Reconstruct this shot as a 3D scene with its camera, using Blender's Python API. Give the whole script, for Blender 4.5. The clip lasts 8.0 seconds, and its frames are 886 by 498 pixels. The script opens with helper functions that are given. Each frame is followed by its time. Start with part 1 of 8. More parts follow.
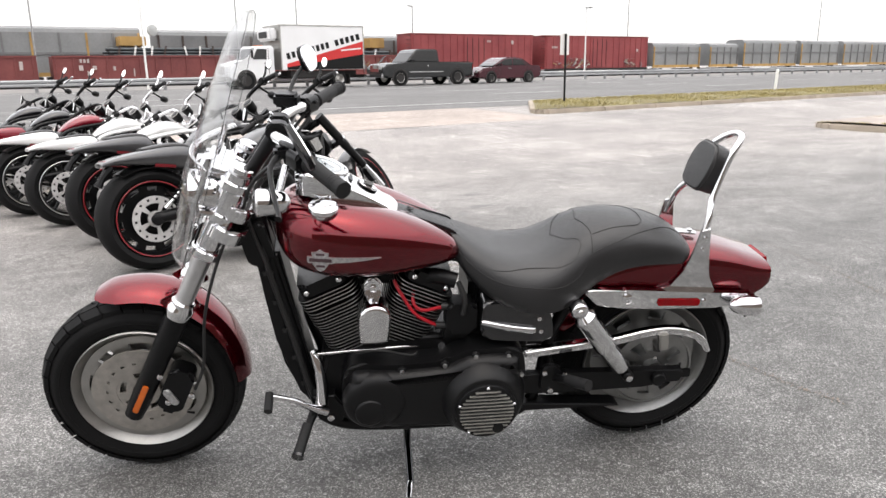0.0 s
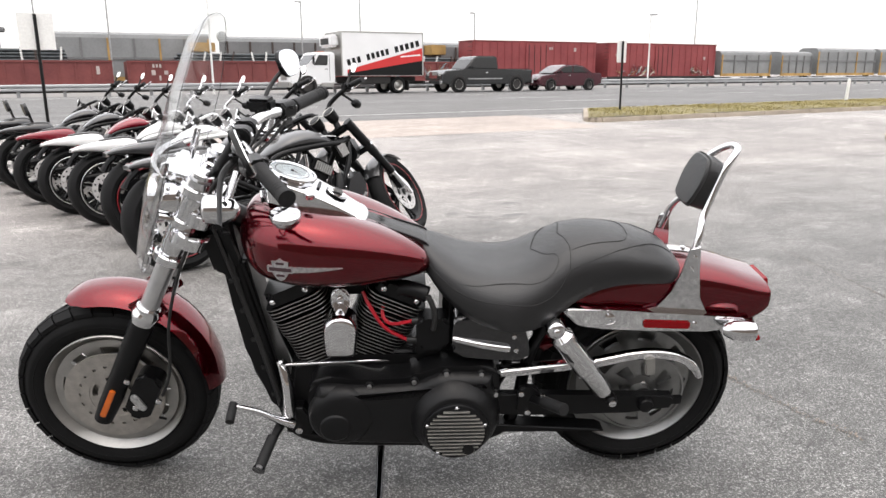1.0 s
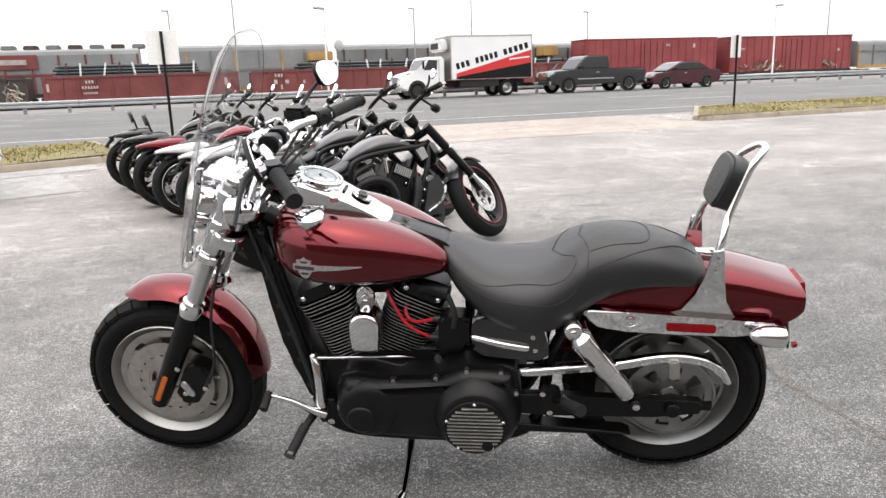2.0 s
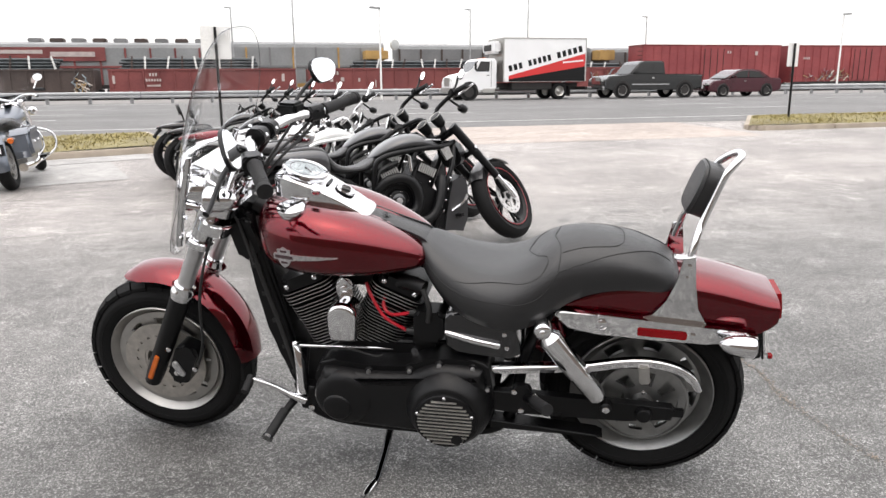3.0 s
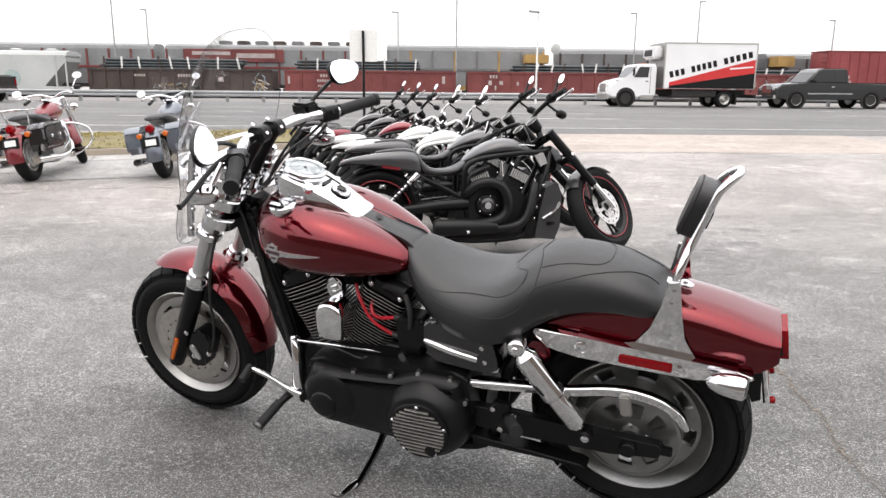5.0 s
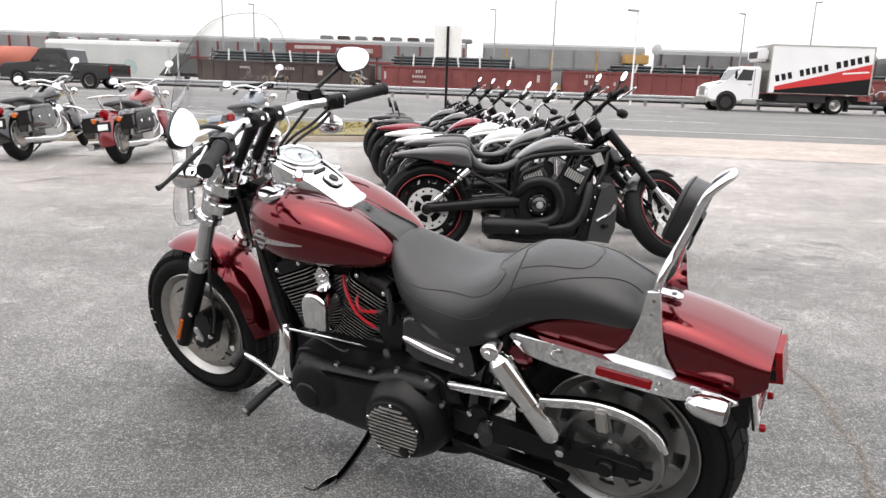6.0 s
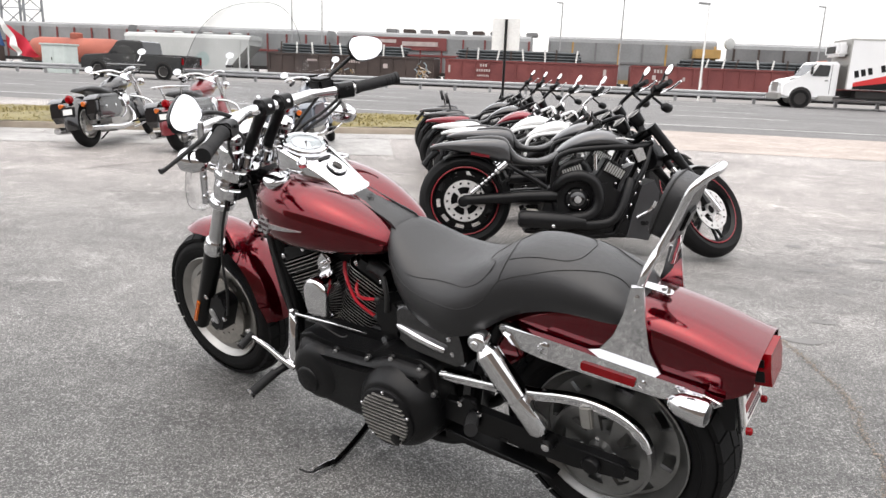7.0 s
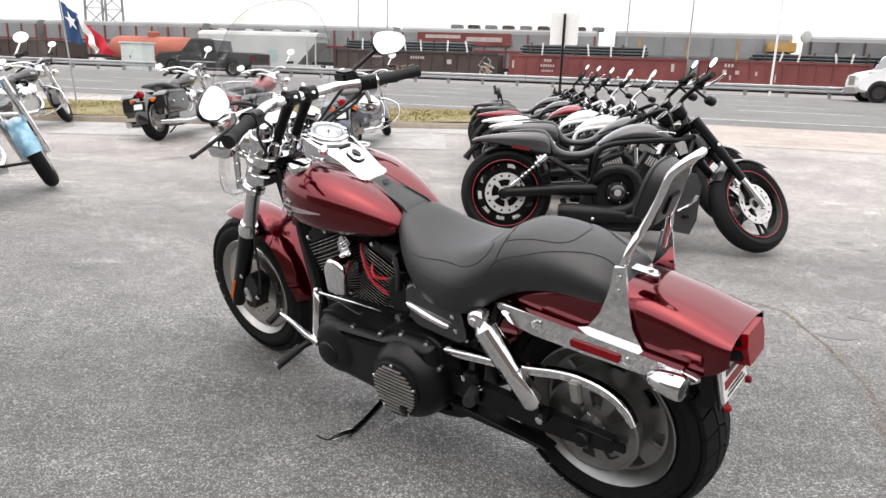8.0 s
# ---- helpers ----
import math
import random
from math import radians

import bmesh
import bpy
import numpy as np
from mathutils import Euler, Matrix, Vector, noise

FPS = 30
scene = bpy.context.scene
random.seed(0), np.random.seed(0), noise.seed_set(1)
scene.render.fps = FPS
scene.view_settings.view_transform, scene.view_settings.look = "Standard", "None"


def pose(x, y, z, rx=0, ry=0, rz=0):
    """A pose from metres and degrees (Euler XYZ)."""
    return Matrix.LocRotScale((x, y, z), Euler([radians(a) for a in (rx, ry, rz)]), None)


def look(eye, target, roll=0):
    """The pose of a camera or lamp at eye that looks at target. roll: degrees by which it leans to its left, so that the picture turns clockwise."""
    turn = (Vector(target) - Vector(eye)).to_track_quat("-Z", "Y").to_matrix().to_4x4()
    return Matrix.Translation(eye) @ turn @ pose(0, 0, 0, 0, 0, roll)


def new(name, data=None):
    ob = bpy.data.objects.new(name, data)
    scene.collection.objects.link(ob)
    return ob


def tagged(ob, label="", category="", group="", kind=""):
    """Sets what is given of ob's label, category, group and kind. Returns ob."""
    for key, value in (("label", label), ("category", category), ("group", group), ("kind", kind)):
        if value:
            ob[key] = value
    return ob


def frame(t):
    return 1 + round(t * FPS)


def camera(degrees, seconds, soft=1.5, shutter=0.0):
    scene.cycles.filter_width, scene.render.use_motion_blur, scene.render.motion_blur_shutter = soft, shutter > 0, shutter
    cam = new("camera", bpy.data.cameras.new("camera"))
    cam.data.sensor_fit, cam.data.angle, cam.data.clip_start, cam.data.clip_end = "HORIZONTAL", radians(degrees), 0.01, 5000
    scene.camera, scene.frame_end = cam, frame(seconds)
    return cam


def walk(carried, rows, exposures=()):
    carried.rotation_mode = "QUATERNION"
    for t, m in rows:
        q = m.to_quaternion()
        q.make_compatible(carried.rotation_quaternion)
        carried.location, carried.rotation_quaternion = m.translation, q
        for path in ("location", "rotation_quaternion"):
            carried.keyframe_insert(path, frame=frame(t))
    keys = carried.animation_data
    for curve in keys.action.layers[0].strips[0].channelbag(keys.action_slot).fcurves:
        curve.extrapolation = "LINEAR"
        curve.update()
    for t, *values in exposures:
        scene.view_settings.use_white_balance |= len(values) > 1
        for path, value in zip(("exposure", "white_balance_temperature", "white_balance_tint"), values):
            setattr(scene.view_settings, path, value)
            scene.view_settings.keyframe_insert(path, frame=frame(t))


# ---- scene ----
cam = camera(63.0, 8.0)
PATH = [
    (0, (-1.101, -1.931, 1.223), (-0.063, -0.292, 0.735), -0.7),
    (0.5, (-0.982, -1.967, 1.213), (-0.009, -0.287, 0.735), -0.6),
    (1, (-0.847, -1.983, 1.217), (0.053, -0.26, 0.748), -0.3),
    (1.5, (-0.742, -2.026, 1.21), (0.06, -0.252, 0.749), -0.7),
    (1.7, (-0.702, -2.078, 1.219), (0.014, -0.266, 0.764), -1.4),
    (2.8, (-0.47, -2.225, 1.223), (0.038, -0.346, 0.766), -1.1),
    (3, (-0.448, -2.245, 1.213), (0.039, -0.358, 0.762), -0.5),
    (3.5, (-0.32, -2.265, 1.205), (0.091, -0.358, 0.762), 0.2),
    (4, (-0.214, -2.276, 1.215), (0.115, -0.354, 0.773), 0.5),
    (4.5, (-0.115, -2.275, 1.208), (0.117, -0.338, 0.767), 0.4),
    (4.7, (-0.061, -2.273, 1.211), (0.106, -0.329, 0.772), 0.3),
    (5.8, (0.281, -2.215, 1.201), (0.149, -0.27, 0.752), 1.8),
    (6, (0.324, -2.186, 1.193), (0.151, -0.246, 0.742), 1.9),
    (6.5, (0.431, -2.142, 1.194), (0.165, -0.213, 0.734), 2.1),
    (7, (0.503, -2.161, 1.186), (0.163, -0.247, 0.713), 2.3),
    (7.5, (0.6, -2.208, 1.184), (0.169, -0.315, 0.701), 2.3),
    (8, (0.683, -2.244, 1.182), (0.176, -0.372, 0.692), 2.0),
]
walk(cam, [(t, look(eye, target, roll)) for t, eye, target, roll in PATH])

# ---- sky and light: a bright overcast day ----
SUN_UP, SUN_TURN = radians(72), radians(200)
world = bpy.data.worlds.new("overcast_sky")
scene.world = world
world.use_nodes = True
wn, wl = world.node_tree.nodes, world.node_tree.links
wn.clear()
sky = wn.new("ShaderNodeTexSky")
sky.sky_type, sky.sun_disc = "NISHITA", False
sky.sun_elevation, sky.sun_rotation = SUN_UP, SUN_TURN
sky.air_density, sky.dust_density, sky.ozone_density = 1.0, 4.0, 1.0
sky_light = wn.new("ShaderNodeBackground")
sky_light.inputs["Strength"].default_value = 0.06
wl.new(sky.outputs["Color"], sky_light.inputs["Color"])
cloud_light = wn.new("ShaderNodeBackground")
cloud_light.inputs["Color"].default_value = (1.0, 0.968, 0.95, 1)
direction, up_part, lift = wn.new("ShaderNodeTexCoord"), wn.new("ShaderNodeSeparateXYZ"), wn.new("ShaderNodeMapRange")
lift.inputs["From Min"].default_value, lift.inputs["From Max"].default_value = 0.0, 1.0
lift.inputs["To Min"].default_value, lift.inputs["To Max"].default_value = 0.86, 2.0  # an overcast sky is brightest overhead
wl.new(direction.outputs["Generated"], up_part.inputs[0])
wl.new(up_part.outputs["Z"], lift.inputs["Value"])
wl.new(lift.outputs["Result"], cloud_light.inputs["Strength"])
sky_sum, sky_out = wn.new("ShaderNodeAddShader"), wn.new("ShaderNodeOutputWorld")
wl.new(sky_light.outputs[0], sky_sum.inputs[0])
wl.new(cloud_light.outputs[0], sky_sum.inputs[1])
wl.new(sky_sum.outputs[0], sky_out.inputs["Surface"])

sun = new("sun", bpy.data.lights.new("sun", "SUN"))
sun.data.energy, sun.data.angle, sun.data.color = 0.55, radians(80), (1.0, 0.96, 0.9)
sun.matrix_world = pose(0, 0, 30, 90 - 72, 0, 20)
scene.view_settings.exposure = 0.32


# ---- materials ----
def mat(name, color, rough=0.5, metal=0.0, var=0.15, scale=8.0, bump=0.0, bump_scale=60.0, coat=0.0, spec=0.5, rvar=0.0, tint=None, objvar=0.0):
    """A surface with two scales of variation: broad stains and fine grain, and fine relief."""
    m = bpy.data.materials.new(name)
    m.use_nodes = True
    n, l = m.node_tree.nodes, m.node_tree.links
    b = n["Principled BSDF"]
    b.inputs["Roughness"].default_value, b.inputs["Metallic"].default_value = rough, metal
    b.inputs["Specular IOR Level"].default_value = spec
    b.inputs["Coat Weight"].default_value, b.inputs["Coat Roughness"].default_value = coat, 0.025
    co = n.new("ShaderNodeTexCoord")
    broad, fine = n.new("ShaderNodeTexNoise"), n.new("ShaderNodeTexNoise")
    broad.inputs["Scale"].default_value, broad.inputs["Detail"].default_value = scale, 6
    fine.inputs["Scale"].default_value, fine.inputs["Detail"].default_value = bump_scale, 4
    for t in (broad, fine):
        l.new(co.outputs["Object"], t.inputs["Vector"])
    add = n.new("ShaderNodeMath")
    add.operation = "MULTIPLY_ADD"
    add.inputs[1].default_value = 0.35
    l.new(fine.outputs["Fac"], add.inputs[0])
    l.new(broad.outputs["Fac"], add.inputs[2])
    ramp = n.new("ShaderNodeMapRange")
    ramp.inputs["From Min"].default_value, ramp.inputs["From Max"].default_value = 0.4, 0.95
    l.new(add.outputs[0], ramp.inputs["Value"])
    mix = n.new("ShaderNodeMix")
    mix.data_type = "RGBA"
    dark = [c * (1 - var) for c in color]
    light = [min(1.0, c * (1 + var)) for c in color] if tint is None else tint
    mix.inputs["A"].default_value, mix.inputs["B"].default_value = (*dark, 1), (*light, 1)
    l.new(ramp.outputs["Result"], mix.inputs["Factor"])
    out = mix.outputs["Result"]
    if objvar:
        info, hsv, rng = n.new("ShaderNodeObjectInfo"), n.new("ShaderNodeHueSaturation"), n.new("ShaderNodeMapRange")
        rng.inputs["To Min"].default_value, rng.inputs["To Max"].default_value = 1 - objvar, 1 + objvar
        l.new(info.outputs["Random"], rng.inputs["Value"])
        l.new(rng.outputs["Result"], hsv.inputs["Value"])
        l.new(out, hsv.inputs["Color"])
        out = hsv.outputs["Color"]
    l.new(out, b.inputs["Base Color"])
    if rvar:
        rr = n.new("ShaderNodeMapRange")
        rr.inputs["To Min"].default_value, rr.inputs["To Max"].default_value = max(0.02, rough - rvar), min(1, rough + rvar)
        l.new(broad.outputs["Fac"], rr.inputs["Value"])
        l.new(rr.outputs["Result"], b.inputs["Roughness"])
    if bump:
        bp = n.new("ShaderNodeBump")
        bp.inputs["Strength"].default_value, bp.inputs["Distance"].default_value = bump, 0.01
        l.new(fine.outputs["Fac"], bp.inputs["Height"])
        l.new(bp.outputs["Normal"], b.inputs["Normal"])
    return m


def glass(name, color, rough=0.0, alpha=0.12):
    """A thin clear sheet: mostly see-through, with its own gloss."""
    m = bpy.data.materials.new(name)
    m.use_nodes = True
    n, l = m.node_tree.nodes, m.node_tree.links
    n.remove(n["Principled BSDF"])
    clear, gloss, mixs, fres = n.new("ShaderNodeBsdfTransparent"), n.new("ShaderNodeBsdfGlossy"), n.new("ShaderNodeMixShader"), n.new("ShaderNodeLayerWeight")
    edge, soft = n.new("ShaderNodeMath"), n.new("ShaderNodeMath")
    clear.inputs["Color"].default_value = (*color, 1)
    gloss.inputs["Roughness"].default_value = rough
    edge.operation, edge.inputs[1].default_value = "POWER", 4.0
    soft.operation, soft.inputs[1].default_value, soft.inputs[2].default_value = "MULTIPLY_ADD", 0.6, 0.3 * alpha
    l.new(fres.outputs["Facing"], edge.inputs[0])
    l.new(edge.outputs[0], soft.inputs[0])
    l.new(soft.outputs[0], mixs.inputs["Fac"])
    l.new(clear.outputs[0], mixs.inputs[1])
    l.new(gloss.outputs[0], mixs.inputs[2])
    l.new(mixs.outputs[0], n["Material Output"].inputs["Surface"])
    return m


RED = mat("candy_red_paint", (0.125, 0.0003, 0.0052), 0.15, 0.9, 0.1, 3, 0.01, 900, coat=0.95, spec=0.0)
CHROME = mat("chrome", (0.76, 0.76, 0.77), 0.045, 1.0, 0.03, 12, rvar=0.018)
STEEL = mat("brushed_aluminium", (0.43, 0.42, 0.4), 0.42, 1.0, 0.15, 20, 0.05, 300, rvar=0.1)
CASTWHEEL = mat("polished_cast_wheel", (0.27, 0.27, 0.265), 0.34, 0.9, 0.2, 20, 0.05, 300, rvar=0.1)
ROTOR = mat("worn_rotor_steel", (0.5, 0.475, 0.44), 0.46, 1.0, 0.2, 40, 0.05, 400, rvar=0.1)
FINEDGE = mat("bare_fin_edge", (0.5, 0.5, 0.49), 0.4, 0.9, 0.2, 60)
DARKCHROME = mat("dark_chrome", (0.12, 0.12, 0.125), 0.12, 1.0, 0.15, 20)
SATIN = mat("satin_fork_tube", (0.6, 0.6, 0.6), 0.28, 0.9, 0.08, 20)
BLACK = mat("black_powder_coat", (0.004, 0.004, 0.0044), 0.32, 0.0, 0.25, 10, 0.06, 700, rvar=0.1, spec=0.24)
CRINKLE = mat("black_crinkle_casting", (0.005, 0.005, 0.0054), 0.34, 0.0, 0.2, 6, 0.14, 500, rvar=0.08, spec=0.25)
GLOSSBLACK = mat("gloss_black_paint", (0.008, 0.008, 0.009), 0.15, 0.0, 0.2, 4, coat=0.8)
RUBBER = mat("tyre_rubber", (0.007, 0.007, 0.0072), 0.7, 0.0, 0.3, 14, 0.1, 200, rvar=0.12, spec=0.16)
GRIP = mat("grip_rubber", (0.012, 0.012, 0.0125), 0.6, 0.0, 0.25, 30, 0.1, 300, spec=0.3)
LEATHER = mat("black_leather", (0.013, 0.013, 0.0138), 0.36, 0.0, 0.25, 7, 0.2, 420, rvar=0.08, spec=0.55)
STITCH = mat("stitched_seam", (0.012, 0.012, 0.012), 0.7, 0.0, 0.3, 40)
MIRROR = mat("mirror_glass", (0.92, 0.93, 0.94), 0.02, 1.0, 0.02, 5)
DIAL = mat("silver_dial_face", (0.75, 0.75, 0.74), 0.35, 0.2, 0.05, 30)
REDLENS = mat("red_lens", (0.2, 0.0014, 0.004), 0.08, 0.0, 0.2, 25, spec=0.3)
AMBER = mat("amber_lens", (0.55, 0.12, 0.01), 0.2, 0.0, 0.15, 25, coat=0.5)
REDWIRE = mat("red_plug_lead", (0.42, 0.008, 0.02), 0.4, 0.0, 0.1, 30)
CABLE = mat("black_cable", (0.012, 0.012, 0.012), 0.5, 0.0, 0.2, 40)
PEWTER = mat("pewter_emblem", (0.5, 0.5, 0.5), 0.35, 0.8, 0.35, 120, 0.2, 200)
LABELWHITE = mat("white_plate", (0.72, 0.72, 0.7), 0.5, 0.0, 0.08, 30)
PRINT = mat("dark_print", (0.06, 0.03, 0.035), 0.6, 0.0, 0.2, 60)
SCREEN = glass("clear_acrylic", (0.985, 0.988, 0.99), 0.02, 0.06)
HEADGLASS = glass("lamp_glass", (0.9, 0.92, 0.93), 0.01, 0.15)


# ---- mesh helpers ----
def part(name, bm, material, parent=None, label="", flat=False, sharp=38.0):
    """Links a bmesh as one mesh object, smooth but for its sharp edges, under parent."""
    bmesh.ops.recalc_face_normals(bm, faces=bm.faces)
    limit = radians(sharp)
    for f in bm.faces:
        f.smooth = not flat
    for e in bm.edges:
        e.smooth = not (len(e.link_faces) == 2 and e.calc_face_angle(0) > limit)
    me = bpy.data.meshes.new(name)
    bm.to_mesh(me)
    bm.free()
    me.materials.append(material)
    ob = new(name, me)
    if parent:
        ob.parent = parent
    if label:
        ob["label"] = label
    return ob


def thing(name, m, label, category, group="", kind=""):
    """An Empty at the base of a thing, which its parts hang under."""
    ob = new(name)
    ob.empty_display_size = 0.1
    ob.matrix_basis = m
    return tagged(ob, label, category, group, kind)


def box(sx, sy, sz, at=(0, 0, 0), turn=(0, 0, 0), bevel=0.0, bm=None):
    bm = bm or bmesh.new()
    made = bmesh.ops.create_cube(bm, size=1.0, matrix=pose(*at, *turn) @ Matrix.Diagonal((sx, sy, sz, 1)))
    if bevel:
        edges = list({e for v in made["verts"] for e in v.link_edges})
        bmesh.ops.bevel(bm, geom=edges, offset=bevel, segments=2, affect="EDGES", clamp_overlap=True)
    return bm


def rings(bm, loops, closed=True, caps=True, loop_ring=False):
    """Skins a row of equal loops of points."""
    rows = [[bm.verts.new(p) for p in lp] for lp in loops]
    n = len(rows[0])
    pairs = list(zip(rows, rows[1:])) + ([(rows[-1], rows[0])] if loop_ring else [])
    for a, b in pairs:
        for i in range(n if closed else n - 1):
            j = (i + 1) % n
            bm.faces.new((a[i], a[j], b[j], b[i]))
    if caps and closed and not loop_ring:
        bm.faces.new(rows[0][::-1])
        bm.faces.new(rows[-1])
    return bm


def smooth_path(pts, steps=5):
    """Points along a Catmull-Rom curve through pts."""
    pts = [Vector(p) for p in pts]
    out = []
    for i in range(len(pts) - 1):
        p0, p1, p2, p3 = pts[max(i - 1, 0)], pts[i], pts[i + 1], pts[min(i + 2, len(pts) - 1)]
        for k in range(steps):
            t = k / steps
            out.append(0.5 * ((2 * p1) + (p2 - p0) * t + (2 * p0 - 5 * p1 + 4 * p2 - p3) * t * t + (3 * p1 - p0 - 3 * p2 + p3) * t ** 3))
    return out + [pts[-1]]


def tube(pts, r, seg=12, bm=None, smooth=0, squash=1.0):
    """A round bar along pts; r is one radius or one for each end and bend."""
    bm = bm or bmesh.new()
    count = len(pts)
    radii = [r] * count if isinstance(r, (int, float)) else list(r)
    if smooth:
        fine = smooth_path(pts, smooth)
        radii = [float(v) for v in np.interp(np.linspace(0, count - 1, len(fine)), range(count), radii)]
        pts = fine
    pts = [Vector(p) for p in pts]
    loops, side = [], None
    for i, p in enumerate(pts):
        d = (pts[min(i + 1, len(pts) - 1)] - pts[max(i - 1, 0)]).normalized()
        if side is None:
            side = d.orthogonal().normalized()
        side = (side - d * side.dot(d)).normalized()
        up = d.cross(side)
        loops.append([p + radii[i] * (math.cos(a) * side + squash * math.sin(a) * up) for a in (2 * math.pi * k / seg for k in range(seg))])
    return rings(bm, loops)


def lathe(profile, at=(0, 0, 0), axis=(0, 1, 0), seg=32, bm=None, close=False):
    """Turns a profile of (distance along the axis, radius) about the axis through at."""
    bm = bm or bmesh.new()
    ax = Vector(axis).normalized()
    s = ax.orthogonal().normalized()
    u = ax.cross(s)
    o = Vector(at)
    loops = [[o + ax * h + r * (math.cos(a) * s + math.sin(a) * u) for a in (2 * math.pi * k / seg for k in range(seg))] for h, r in profile]
    return rings(bm, loops, caps=not close, loop_ring=close)


def slab(outline, d0, d1, axis="y", bevel=0.0, bm=None):
    """A plate with the given outline, (x, z) for axis y, (x, y) for axis z, (y, z) for axis x, between d0 and d1."""
    bm = bm or bmesh.new()
    place = {"y": lambda a, b, d: (a, d, b), "z": lambda a, b, d: (a, b, d), "x": lambda a, b, d: (d, a, b)}[axis]
    lo, hi = ([bm.verts.new(place(a, b, d)) for a, b in outline] for d in (d0, d1))
    n = len(outline)
    bm.faces.new(lo)
    top = bm.faces.new(hi[::-1])
    for i in range(n):
        j = (i + 1) % n
        bm.faces.new((lo[i], hi[i], hi[j], lo[j]))
    if bevel:
        bmesh.ops.bevel(bm, geom=list(top.edges), offset=bevel, segments=3, affect="EDGES", clamp_overlap=True)
    return bm


def soft_loop(cx, cy, w, h, r, seg=5):
    """A rounded rectangle, as an outline."""
    out = []
    for sx, sy, a0 in ((1, 1, 0), (-1, 1, 90), (-1, -1, 180), (1, -1, 270)):
        for k in range(seg + 1):
            a = radians(a0 + 90 * k / seg)
            out.append((cx + sx * (w / 2 - r) + r * math.cos(a), cy + sy * (h / 2 - r) + r * math.sin(a)))
    return out


def bolt(at, r=0.007, h=0.006, axis=(0, 1, 0), bm=None):
    return lathe([(0, r), (h * 0.7, r), (h, r * 0.6)], at, axis, 10, bm)

# ---- the ground: a parking lot that rises gently to a level road ----
SLOPE = 2.3
LOT = pose(0, 0, 0, SLOPE)


def height(y):
    """The ground's height across the place."""
    return float(np.interp(y, (-400, -14, -0.5, 0.3, 1.4, 3.0, 5.3, 6.5, 8.1, 9.0, 11, 14, 37.5, 42, 60, 64, 3000),
                           (-0.563, -0.563, -0.018, -0.004, -0.006, -0.02, -0.03, -0.01, 0.03, 0.06, 0.15, 0.22, 0.28, 0.15, 0.02, -0.15, -0.15)))


